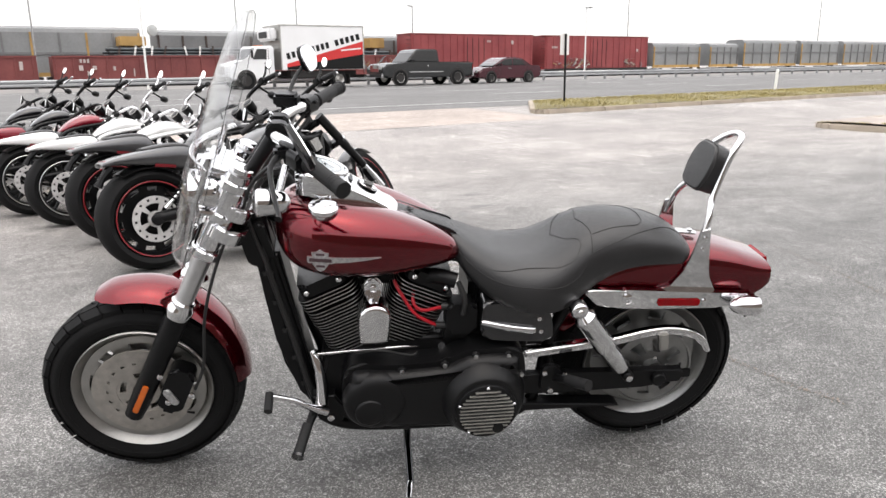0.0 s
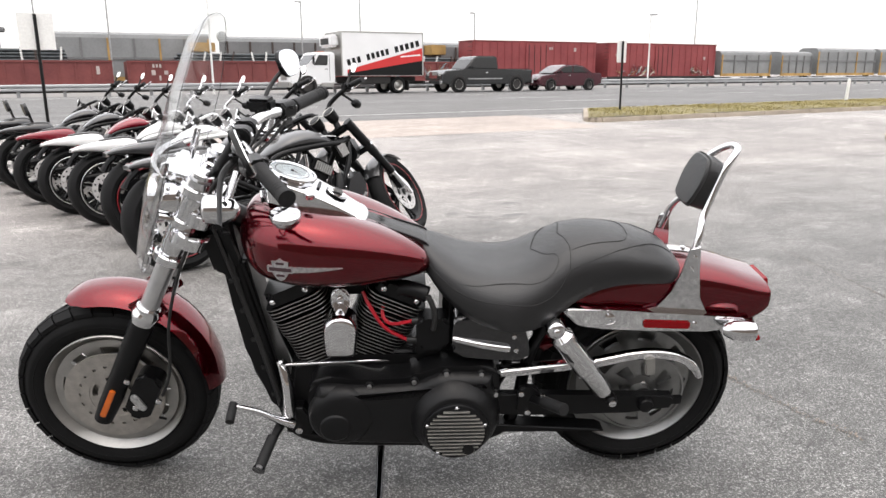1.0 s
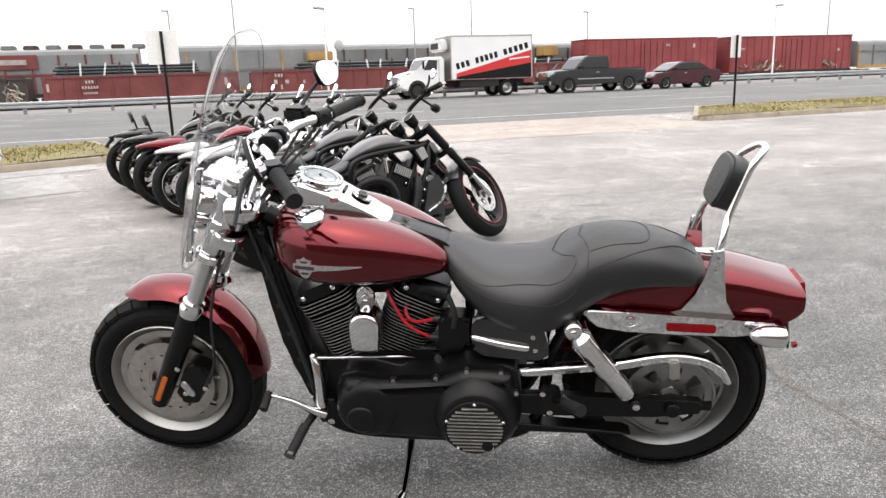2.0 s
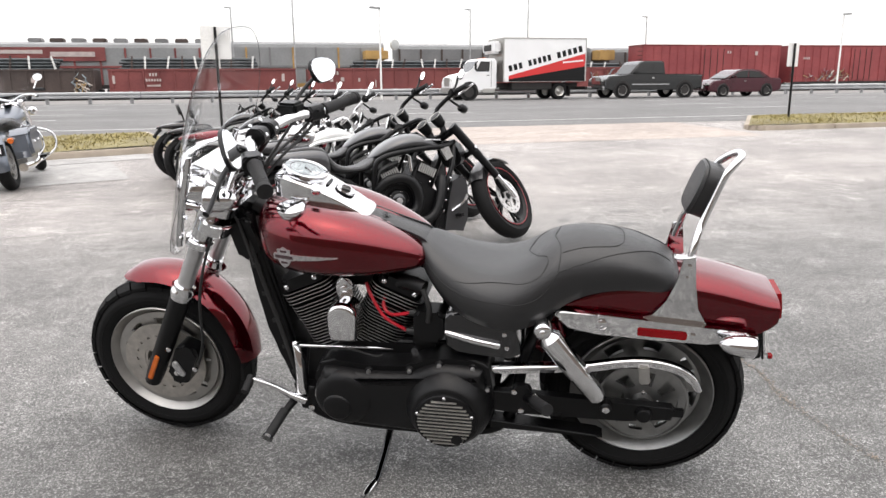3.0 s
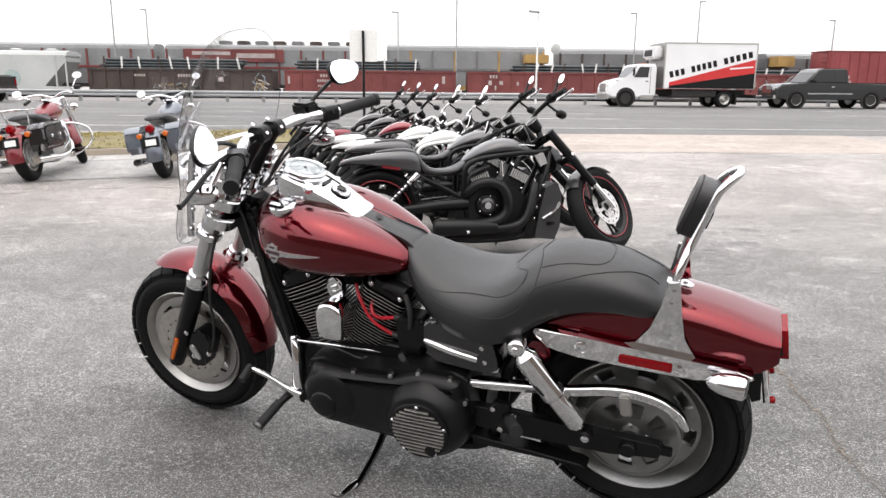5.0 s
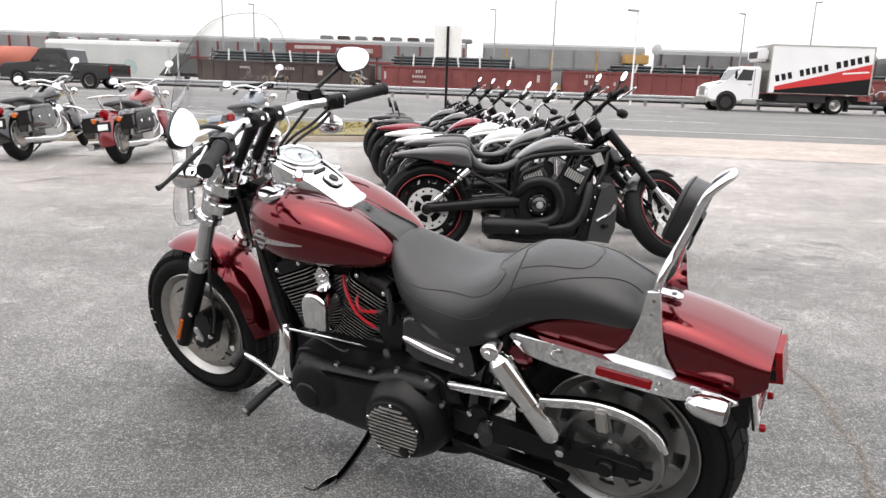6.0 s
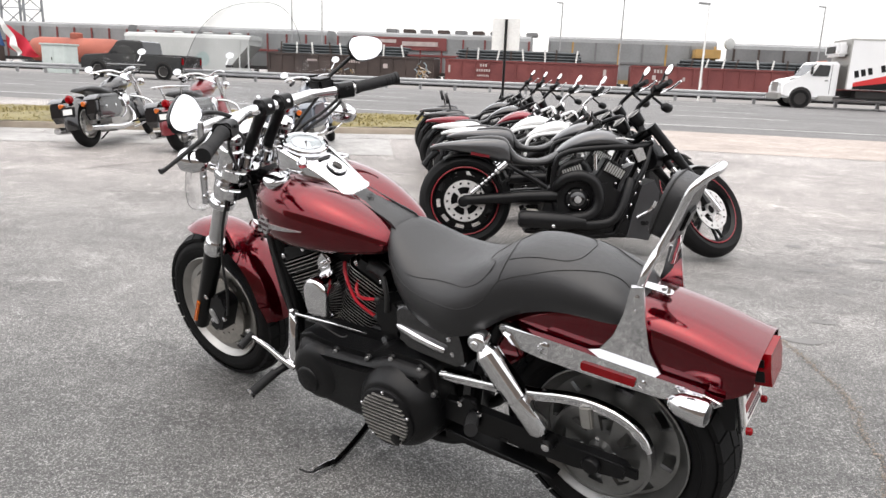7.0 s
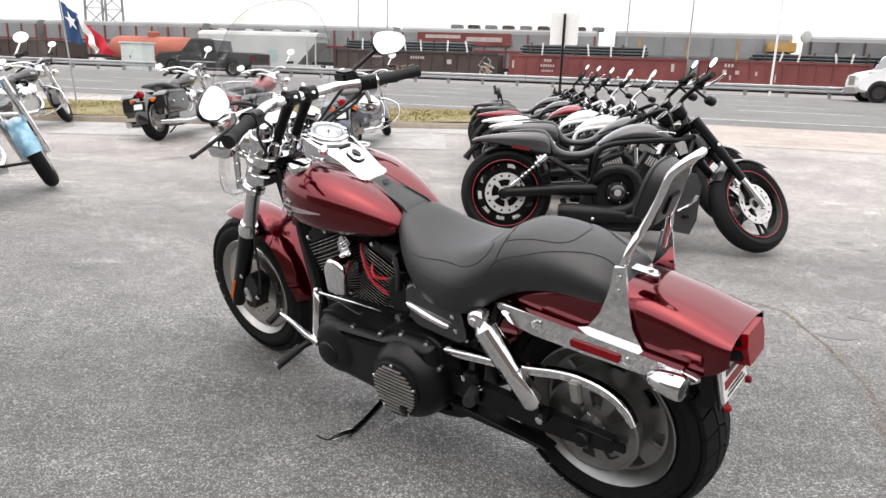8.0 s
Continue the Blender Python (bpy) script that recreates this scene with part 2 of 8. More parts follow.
def tarmac(name, base, stone, patch, speck=230.0, rough=0.85, streak=0.25, warm=(1.0, 0.985, 0.97), far_lift=0.0, grain=0.15):
    """Aged asphalt: pale stones in dark binder, worn patches, streaks along the traffic."""
    m = bpy.data.materials.new(name)
    m.use_nodes = True
    n, l = m.node_tree.nodes, m.node_tree.links
    b = n["Principled BSDF"]
    b.inputs["Roughness"].default_value, b.inputs["Specular IOR Level"].default_value = rough, 0.4
    co = n.new("ShaderNodeTexCoord")

    def noise_at(scale, detail=5, stretch=None):
        t = n.new("ShaderNodeTexNoise")
        t.inputs["Scale"].default_value, t.inputs["Detail"].default_value, t.inputs["Roughness"].default_value = scale, detail, 0.6
        src = co.outputs["Object"]
        if stretch:
            mp = n.new("ShaderNodeMapping")
            mp.inputs["Scale"].default_value = stretch
            l.new(src, mp.inputs["Vector"])
            src = mp.outputs["Vector"]
        l.new(src, t.inputs["Vector"])
        return t.outputs["Fac"]

    def band(src, a, z, lo, hi):
        r = n.new("ShaderNodeMapRange")
        for key, v in (("From Min", a), ("From Max", z), ("To Min", lo), ("To Max", hi)):
            r.inputs[key].default_value = v
        l.new(src, r.inputs["Value"])
        return r.outputs["Result"]

    def times(a, c):
        k = n.new("ShaderNodeMath")
        k.operation = "MULTIPLY"
        l.new(a, k.inputs[0])
        l.new(c, k.inputs[1])
        return k.outputs[0]

    fine = noise_at(speck, 2)
    mid = noise_at(38, 5)
    stones = band(fine, 0.53, 0.6, 0.0, 1.15)
    grit = times(band(noise_at(speck * 2.6, 2), 0.36, 0.64, 1 - grain, 1 + grain), band(noise_at(speck * 0.42, 3), 0.38, 0.62, 1 - 0.5 * grain, 1 + 0.5 * grain))
    dapple = times(band(mid, 0.35, 0.65, 0.86, 1.14), band(noise_at(8, 6), 0.35, 0.65, 0.88, 1.12))
    worn = band(noise_at(0.55, 7), 0.33, 0.67, 1 - patch, 1 + patch)
    blot = band(noise_at(2.3, 6), 0.35, 0.65, 1 - 0.45 * patch, 1 + 0.45 * patch)
    drift = band(noise_at(0.5, 5, (0.25, 1.6, 1)), 0.38, 0.62, 1 - streak, 1 + streak)
    dust = times(band(noise_at(3.6, 9), 0.57, 0.7, 1.0, 1.0 + 2.2 * patch), band(noise_at(1.3, 8, (0.7, 1.2, 1)), 0.56, 0.7, 1.0, 1.0 - 0.9 * patch))
    mix = n.new("ShaderNodeMix")
    mix.data_type = "RGBA"
    mix.inputs["A"].default_value = (*[base * c for c in warm], 1)
    mix.inputs["B"].default_value = (*[stone * c for c in warm], 1)
    l.new(stones, mix.inputs["Factor"])
    far_tone = None
    if far_lift:
        # paler towards the road: its own tone, with grazing sky sheen painted in
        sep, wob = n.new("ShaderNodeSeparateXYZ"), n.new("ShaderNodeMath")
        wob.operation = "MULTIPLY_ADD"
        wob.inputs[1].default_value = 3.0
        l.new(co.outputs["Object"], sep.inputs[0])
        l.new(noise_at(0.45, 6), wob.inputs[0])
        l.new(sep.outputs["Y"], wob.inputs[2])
        far_tone = band(wob.outputs[0], 1.0, 7.0, 1.0, 1.0 + far_lift)
    scale = n.new("ShaderNodeVectorMath")
    scale.operation = "SCALE"
    l.new(mix.outputs["Result"], scale.inputs[0])
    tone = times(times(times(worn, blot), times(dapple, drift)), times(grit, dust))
    l.new(times(tone, far_tone) if far_lift else tone, scale.inputs["Scale"])
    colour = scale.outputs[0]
    if far_lift:
        # the paler, far part is a little warmer
        warmth, warmed = n.new("ShaderNodeMix"), n.new("ShaderNodeVectorMath")
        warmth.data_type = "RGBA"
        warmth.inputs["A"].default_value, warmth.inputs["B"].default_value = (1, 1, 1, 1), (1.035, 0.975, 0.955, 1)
        l.new(band(far_tone, 1.1, 1.0 + far_lift, 0.0, 1.0), warmth.inputs["Factor"])
        warmed.operation = "MULTIPLY"
        l.new(colour, warmed.inputs[0])
        l.new(warmth.outputs["Result"], warmed.inputs[1])
        colour = warmed.outputs[0]
    l.new(colour, b.inputs["Base Color"])
    bp = n.new("ShaderNodeBump")
    bp.inputs["Strength"].default_value, bp.inputs["Distance"].default_value = 0.7, 0.006
    l.new(fine, bp.inputs["Height"])
    l.new(bp.outputs["Normal"], b.inputs["Normal"])
    return m


ASPHALT = tarmac("worn_grey_asphalt", 0.07, 0.205, 0.2, 150.0, rough=0.62, streak=0.12, warm=(1.0, 0.992, 0.96), far_lift=1.5, grain=0.5)
ROADTOP = tarmac("road_asphalt", 0.125, 0.2, 0.1, 90, streak=0.12)
APRON = tarmac("pinkish_concrete_apron", 0.33, 0.38, 0.12, 60, 0.8, 0.08, (1.0, 0.87, 0.78))
PALE = tarmac("pale_concrete", 0.32, 0.38, 0.1, 60, 0.8, 0.08, (1.0, 0.98, 0.95))
KERB = mat("kerb_concrete", (0.36, 0.31, 0.25), 0.85, 0, 0.25, 3, 0.2, 60)
BALLAST = mat("ballast_gravel", (0.2, 0.19, 0.18), 0.95, 0, 0.35, 0.8, 0.5, 12)
PAINT = mat("worn_white_road_paint", (0.55, 0.55, 0.53), 0.7, 0, 0.3, 6, 0.1, 80)
SOIL = mat("dry_turf_soil", (0.21, 0.175, 0.095), 0.95, 0, 0.4, 1.1, 0.4, 40, tint=(0.26, 0.23, 0.11))
GRASS = mat("dry_grass_blades", (0.33, 0.265, 0.125), 0.9, 0, 0.3, 0.9, tint=(0.35, 0.31, 0.14), spec=0.1)
CRACK = mat("crack_filler", (0.095, 0.09, 0.084), 0.9, 0, 0.3, 30)
CRUMB = mat("brown_crack_crumbs", (0.22, 0.185, 0.15), 0.95, 0, 0.5, 60)
OIL = mat("oil_stain", (0.135, 0.132, 0.128), 0.6, 0, 0.3, 6, 0.2, 90)
GALV = mat("galvanised_steel", (0.36, 0.365, 0.37), 0.5, 0.6, 0.15, 1.5, 0.05, 40)
POSTGREY = mat("weathered_grey_post", (0.3, 0.3, 0.3), 0.7, 0.2, 0.2, 4)


def sheet(name, xs, ys, lift, material, kind="structure", label="", category=""):
    """A sheet that lies on the ground, lift above it."""
    bm = bmesh.new()
    grid = [[bm.verts.new((x, y, height(y) + lift)) for x in xs] for y in ys]
    for a, b in zip(grid, grid[1:]):
        for i in range(len(xs) - 1):
            bm.faces.new((a[i], a[i + 1], b[i + 1], b[i]))
    ob = part(name, bm, material)
    return tagged(ob, label, category, "", kind)


FAR = (-2500, -300, -60, -20, -5, 0, 5, 20, 60, 300, 2500)
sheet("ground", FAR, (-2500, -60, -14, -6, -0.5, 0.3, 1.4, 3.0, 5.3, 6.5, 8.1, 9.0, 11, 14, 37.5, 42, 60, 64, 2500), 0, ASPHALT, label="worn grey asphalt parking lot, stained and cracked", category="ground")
sheet("road", FAR, (13.5, 14, 24, 37.5), 0.004, ROADTOP, label="grey asphalt highway with white lane lines", category="road")
sheet("apron", (-1.0, 3, 9.4), (10.2, 11, 13.5), 0.004, APRON, label="pinkish concrete driveway apron beside the road", category="driveway")
sheet("gravel_bed", FAR, (42, 60, 64, 90), 0.01, BALLAST, label="grey gravel bed under the railway tracks", category="gravel")

# lane paint
road_paint = thing("lane_marking", Matrix(), "white painted edge line and dashes on the highway", "road marking", kind="structure")
for x0, x1, y in [(-400, 400, 15.4), (-400, 400, 34.6)] + [(x, x + 3.2, yy) for yy in (20.4, 24.2, 29.0) for x in np.arange(-70, 110, 12.2)]:
    bm = bmesh.new()
    vs = [bm.verts.new((x, y + d, height(y + d) + 0.009)) for x, d in ((x0, -0.06), (x1, -0.06), (x1, 0.06), (x0, 0.06))]
    bm.faces.new(vs)
    part("painted_line", bm, PAINT, road_paint)


# kerbs and grass strips
def grass_strip(name, at, heading, length, width, side, label, lush=26.0, top=None, slant=0.0):
    """A raised verge: kerb stones round dry turf; it runs from its nose at `at` along heading, turf to its left (side 1) or right (-1)."""
    ob = thing(name, Matrix(), label, "grass verge", kind="structure")
    u = Vector((math.cos(radians(heading)), math.sin(radians(heading)), 0))
    v = Vector((-u.y, u.x, 0)) * side

    def spot(a, b, lift):
        q = Vector((at[0], at[1], 0)) + u * (a + slant * b) + v * b
        return (q.x, q.y, height(q.y) + lift)

    bm = bmesh.new()
    us = list(np.linspace(0.12, length, 60))
    rows = [[bm.verts.new(spot(a, b, 0.09 + 0.05 * math.sin(math.pi * (b / width) ** 0.8) + 0.012 * math.sin(a * 1.7 + b * 2))) for a in us] for b in np.linspace(0.14, width, 7)]
    for r0, r1 in zip(rows, rows[1:]):
        for i in range(len(us) - 1):
            bm.faces.new((r0[i], r0[i + 1], r1[i + 1], r1[i]) if side > 0 else (r0[i + 1], r0[i], r1[i], r1[i + 1]))
    part("turf", bm, top or SOIL, ob)

    def stones(a0, a1, put):
        a = a0
        while a < a1 - 0.01:
            e = min(a + 1.8, a1)
            p, q = Vector(put(a)), Vector(put(e))
            d = q - p
            rz, ry = math.degrees(math.atan2(d.y, d.x)), -math.degrees(math.atan2(d.z, math.hypot(d.x, d.y)))
            part("kerb_stone", box(d.length - 0.006, 0.15, 0.3, (p + q) / 2, (0, ry, rz), bevel=0.02), KERB, ob)
            a = e
    stones(0.45, length, lambda a: spot(a, 0.075, -0.055))
    # rounded nose
    arc = [spot(0.45 - 0.375 * math.sin(k), 0.45 - 0.375 * math.cos(k), -0.055) for k in (math.pi / 2 * i / 4 for i in range(5))]
    for p, q in zip(arc, arc[1:]):
        p, q = Vector(p), Vector(q)
        d = q - p
        part("kerb_stone", box(d.length + 0.02, 0.15, 0.3, (p + q) / 2, (0, 0, math.degrees(math.atan2(d.y, d.x))), bevel=0.02), KERB, ob)
    stones(0.45, width, lambda b: spot(0.075, b, -0.055))
    # blades, in tufts
    rnd = random.Random(int(length * 10))
    verts, faces = [], []
    for _ in range(int(min(length, lush) * width * 260)):
        a, b = rnd.uniform(0.16, min(length, lush)), rnd.uniform(0.16, width)
        h0 = rnd.choice((0.015, 0.02, 0.03, 0.045))
        for _ in range(3):
            gx, gy, gz = spot(a + rnd.uniform(-0.05, 0.05), b + rnd.uniform(-0.05, 0.05), 0.08 + 0.05 * math.sin(math.pi * (b / width) ** 0.8))
            h, t, w = h0 * rnd.uniform(0.7, 1.3), rnd.uniform(0, 6.283), rnd.uniform(0.007, 0.014)
            bx, by, k = math.cos(t), math.sin(t), len(verts)
            verts += [(gx - by * w, gy + bx * w, gz), (gx + by * w, gy - bx * w, gz), (gx + bx * h * 0.9, gy + by * h * 0.9, gz + h)]
            faces.append((k, k + 1, k + 2))
    me = bpy.data.meshes.new("grass")
    me.from_pydata(verts, [], faces)
    me.materials.append(GRASS)
    g = new("grass", me)
    g.parent = ob
    tagged(g, "dry yellow-green grass", kind="stuff")
    return ob


grass_strip("verge_1", (-1.6, 10.5), 197, 26, 2.9, -1, "dry yellowish grass verge behind a low concrete kerb", 14)
grass_strip("verge_2", (9.5, 11.0), 0.5, 60, 2.9, 1, "dry yellow-green grass verge with a rounded concrete kerb", slant=0.8)
grass_strip("verge_3", (12.7, 6.4), 2, 20, 3.0, -1, "small bare traffic island edged with pale kerb", 0.2, APRON)

# pale concrete along the foot of the kerb
gutter = thing("gutter_slab", Matrix(), "pale concrete gutter slabs along the foot of the kerb", "pavement", kind="structure")
gu = Vector((math.cos(radians(197)), math.sin(radians(197)), 0))
gv = Vector((-gu.y, gu.x, 0))
for a, b0, b1 in [(0.6 + 3.05 * k, -0.62, -0.03) for k in range(8)] + [(1.2, -2.5, -0.66), (4.25, -1.7, -0.66)]:
    bm = bmesh.new()
    vs = []
    for da, b in ((0, b0), (3.0, b0), (3.0, b1), (0, b1)):
        q = Vector((-1.6, 10.5, 0)) + gu * (a + da) + gv * b * -1
        vs.append(bm.verts.new((q.x, q.y, height(q.y) + 0.006)))
    bm.faces.new(vs[::-1] if (vs[1].co - vs[0].co).cross(vs[2].co - vs[0].co).z < 0 else vs)
    part("slab", bm, PALE, gutter)


# cracks, joints and stains in the lot
def strip(pts, w, lift, bm=None, seed=1):
    """A thin ragged ribbon on the lot."""
    rnd = random.Random(seed)
    bm = bm or bmesh.new()
    fine = smooth_path([(x, y, 0) for x, y in pts], 14)
    rows = []
    for i, p in enumerate(fine):
        d = (fine[min(i + 1, len(fine) - 1)] - fine[max(i - 1, 0)]).normalized()
        side = Vector((-d.y, d.x, 0))
        c = p + side * rnd.uniform(-1.6, 1.6) * w
        k = w * rnd.uniform(0.25, 1.1) * min(1, 0.2 + 4 * min(i, len(fine) - 1 - i) / len(fine))
        rows.append([bm.verts.new((q.x, q.y, height(q.y) + lift)) for q in (c - side * k, c + side * k)])
    for a, b in zip(rows, rows[1:]):
        bm.faces.new((a[0], a[1], b[1], b[0]))
    return bm


cracks = thing("pavement_crack", Matrix(), "thin dark cracks wandering over the asphalt lot", "crack", kind="structure")
for i, (pts, w) in enumerate([
    ([(1.3, 1.83), (1.38, 1.8), (1.47, 1.72), (1.5, 1.65), (1.52, 1.5), (1.55, 1.37), (1.58, 1.24), (1.6, 1.13), (1.61, 1.0), (1.635, 0.83), (1.635, 0.7), (1.62, 0.56), (1.58, 0.4), (1.575, 0.2), (1.51, 0.02), (1.49, -0.12), (1.48, -0.42), (1.5, -0.62)], 0.0021),
    ([(1.62, 0.56), (1.57, 0.53), (1.54, 0.55)], 0.0016),
    ([(1.6, 0.5), (1.66, 0.52), (1.7, 0.5)], 0.0012),
    ([(-7.76, 2.76), (-5.72, 3.71), (-4.6, 5.89), (-3.4, 6.4), (-2.03, 6.48)], 0.012),
    ([(-4.75, 3.57), (-2.73, 4.26), (-1.66, 4.36), (-0.69, 4.47)], 0.007),
    ([(3.6, 1.3), (3.2, 0.45), (2.94, -0.05), (2.8, -0.4)], 0.0024),
    ([(2.97, 9.76), (4.35, 8.11), (6.16, 7.46), (8.87, 7.0)], 0.012),
]):
    part("crack", strip(pts, w, 0.0035, seed=i), CRACK, cracks)
    if 0.002 < w < 0.004:
        part("crack", strip(pts, w * 0.7, 0.0039, seed=i + 40), CRACK, cracks)
        rnd = random.Random(i + 7)
        run = smooth_path([(x, y, 0) for x, y in pts], 22)
        bm = bmesh.new()
        for p in run:
            for _ in range(3):
                q = p + Vector((rnd.gauss(0, 0.012), rnd.gauss(0, 0.012), 0))
                r0 = rnd.uniform(0.0015, 0.005)
                vs = [bm.verts.new((q.x + r0 * rnd.uniform(0.6, 1.2) * math.cos(a), q.y + r0 * rnd.uniform(0.6, 1.2) * math.sin(a), height(q.y) + 0.0036)) for a in (0.3, 1.5, 2.9, 4.2, 5.3)]
                top = bm.verts.new((q.x, q.y, height(q.y) + 0.0036 + 0.5 * r0))
                for k in range(5):
                    bm.faces.new((vs[k], vs[(k + 1) % 5], top))
        tagged(part("crumbs", bm, CRUMB, cracks, "brown crumbs along the crack"), "brown crumbs along the crack", kind="stuff")


def blot(x, y, r, seed, squash=0.6):
    rnd = random.Random(seed)
    bm = bmesh.new()
    ph = [rnd.uniform(0, 6.28) for _ in range(3)]
    vs = []
    for k in range(22):
        a = 2 * math.pi * k / 22
        q = r * (1 + 0.18 * math.sin(2 * a + ph[0]) + 0.12 * math.sin(3 * a + ph[1]) + 0.08 * math.sin(5 * a + ph[2]))
        px, py = x + q * math.cos(a), y + squash * q * math.sin(a)
        vs.append(bm.verts.new((px, py, height(py) + 0.0028)))
    bm.faces.new(vs)
    return bm


stains = thing("oil_stains", Matrix(), "dark round oil drips on the asphalt", "stain", kind="structure")
for i, (x, y, r) in enumerate([(2.23, 3.74, 0.08), (2.31, 3.53, 0.045), (2.34, 3.17, 0.065), (2.69, 3.41, 0.11), (2.15, 2.95, 0.09), (2.49, 2.86, 0.065), (2.17, 2.44, 0.085), (1.85, 1.75, 0.06), (1.66, 1.4, 0.08), (2.99, 3.97, 0.09), (2.85, 3.17, 0.055)]):
    part("stain", blot(x, y, r, i), OIL, stains)

# ---- roadside: guardrail, posts, signs ----
rail = thing("guardrail", Matrix(), "long galvanised steel guardrail on grey posts", "guardrail", kind="structure")
prof = [(0.0, 0.0), (-0.05, 0.03), (-0.05, 0.1), (0.0, 0.15), (-0.05, 0.2), (-0.05, 0.27), (0.0, 0.31), (0.02, 0.31), (-0.03, 0.26), (-0.03, 0.2), (0.02, 0.15), (-0.03, 0.1), (-0.03, 0.04), (0.02, 0.0)]
for x in np.arange(-120, 240, 7.62):
    bm = bmesh.new()
    rings(bm, [[(x + dx, 36.9 + a, 0.55 + z) for a, z in prof] for dx in (0, 7.6)])
    part("rail_beam", bm, GALV, rail)
for x in np.arange(-90, 150, 1.905):
    part("post", box(0.15, 0.15, 0.75, (x, 37.1, 0.5), bevel=0.01), POSTGREY, rail)


def road_sign(x, y, top, w, h, label):
    """The back of a thin white board on a steel post."""
    ob = thing("road_sign", Matrix(), label, "sign", "roadside signs")
    g = height(y)
    part("post", tube([(x, y, g), (x, y, top - 0.02)], 0.027, 8), BLACK, ob, "dark steel post")
    part("board", box(w, 0.012, h, (x, y + 0.04, top - h / 2), bevel=0.004), LABELWHITE, ob, "plain white board")
    return ob


road_sign(-1.02, 12.42, 2.26, 0.54, 0.6, "white sign board on a dark post by the highway")
road_sign(11.9, 12.6, 2.03, 0.3, 0.54, "narrow white sign board on a dark post in the grass")
marker = thing("marker_post", Matrix(), "slender white plastic marker post in the grass", "post")
part("post", tube([(22.5, 13.6, height(13.6)), (22.56, 13.6, 0.98)], 0.05, 10), LABELWHITE, marker)
part("cap", lathe([(0, 0.052), (0.03, 0.05), (0.05, 0.03)], (22.56, 13.6, 0.97), (0, 0, 1), 12), LABELWHITE, marker)


def light_pole(x, y, h, arm, label):
    ob = thing("light_pole", Matrix(), label, "light pole", "light poles")
    g = height(y)
    part("shaft", tube([(x, y, g), (x, y, g + h)], [0.06, 0.045] if y < 60 else [0.075, 0.05], 10), LABELWHITE if y < 60 else POSTGREY, ob)
    if arm:
        part("lamp_head", box(0.6, 0.2, 0.1, (x + 0.24 * arm, y, g + h + 0.03), (0, -4 * arm, 0), bevel=0.03), POSTGREY, ob)
    return ob


for x, y, h, arm in [(6.5, 37.9, 4.8, -1), (36.4, 37.9, 4.9, 1), (-27.1, 66, 11.5, 0), (-24.1, 66, 7.7, -1), (-1.7, 66, 7.75, -1), (3.6, 66, 12.1, 0), (20.0, 66, 7.9, -1), (25.8, 66, 9.0, 1), (38.5, 66, 7.5, -1), (70, 66, 12.1, 0), (112, 66, 12.1, 0)]:
    light_pole(x, y, h, arm, "slim pale street light by the guardrail" if y < 40 else "distant dark pole beyond the railway")


# unseen wall added behind the viewer to block low sky and darken reflections
back_wall = thing("building", pose(0, -10.5, -0.45), "plain brown wall added unseen behind the viewer", "building", kind="structure")
BLOCK = mat("painted_block_wall", (0.16, 0.13, 0.11), 0.85, 0.0, 0.2, 1.2, 0.2, 30)
part("wall", box(44, 0.3, 5.4, (0, 0, 2.7), bevel=0.02), BLOCK, back_wall)
part("coping", box(44.2, 0.42, 0.16, (0, 0, 5.48), bevel=0.02), KERB, back_wall)
part("plinth", box(44.1, 0.36, 0.4, (0, 0, 0.2), bevel=0.02), KERB, back_wall)

# ---- the freight train beyond the road ----
RUST = mat("faded_maroon_steel", (0.15, 0.028, 0.028), 0.65, 0.0, 0.35, 0.5, 0.1, 6, tint=(0.2, 0.05, 0.045))
BOXRED = mat("faded_boxcar_red", (0.22, 0.028, 0.034), 0.6, 0.0, 0.3, 0.4, 0.1, 5, tint=(0.26, 0.05, 0.05))
BROWN = mat("dark_brown_steel", (0.05, 0.035, 0.03), 0.75, 0.0, 0.4, 0.5, 0.1, 6)
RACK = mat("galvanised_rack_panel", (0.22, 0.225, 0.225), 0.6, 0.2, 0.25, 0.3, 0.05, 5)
# darker copy of RACK for posts and rear cars, shade put into its colour
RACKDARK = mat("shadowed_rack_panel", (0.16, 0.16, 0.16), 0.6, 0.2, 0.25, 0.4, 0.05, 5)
YELLOW = mat("faded_rail_yellow", (0.36, 0.22, 0.07), 0.7, 0.0, 0.35, 0.8)
HOPPER = mat("pale_hopper_paint", (0.4, 0.41, 0.4), 0.5, 0.0, 0.12, 0.4, 0.05, 4)
TANKRED = mat("orange_red_tank", (0.3, 0.085, 0.055), 0.7, 0.0, 0.3, 0.5)
UNDER = mat("dark_running_gear", (0.02, 0.018, 0.017), 0.8, 0.0, 0.4, 2)
PIPE = mat("dark_steel_pipe", (0.05, 0.058, 0.062), 0.45, 0.4, 0.35, 1.5)
STRAP = mat("pale_strap", (0.6, 0.6, 0.58), 0.7, 0.0, 0.15, 4)
MARKS = mat("faded_white_marking", (0.4, 0.34, 0.32), 0.7, 0.0, 0.2, 3)
SPRAYS = [mat("pale_spray_paint", (0.4, 0.36, 0.32), 0.7, 0.0, 0.4, 2.5), mat("ochre_spray_paint", (0.3, 0.2, 0.09), 0.7, 0.0, 0.4, 2.5), mat("grey_blue_spray_paint", (0.2, 0.24, 0.26), 0.7, 0.0, 0.4, 2.5)]
BED = -0.15


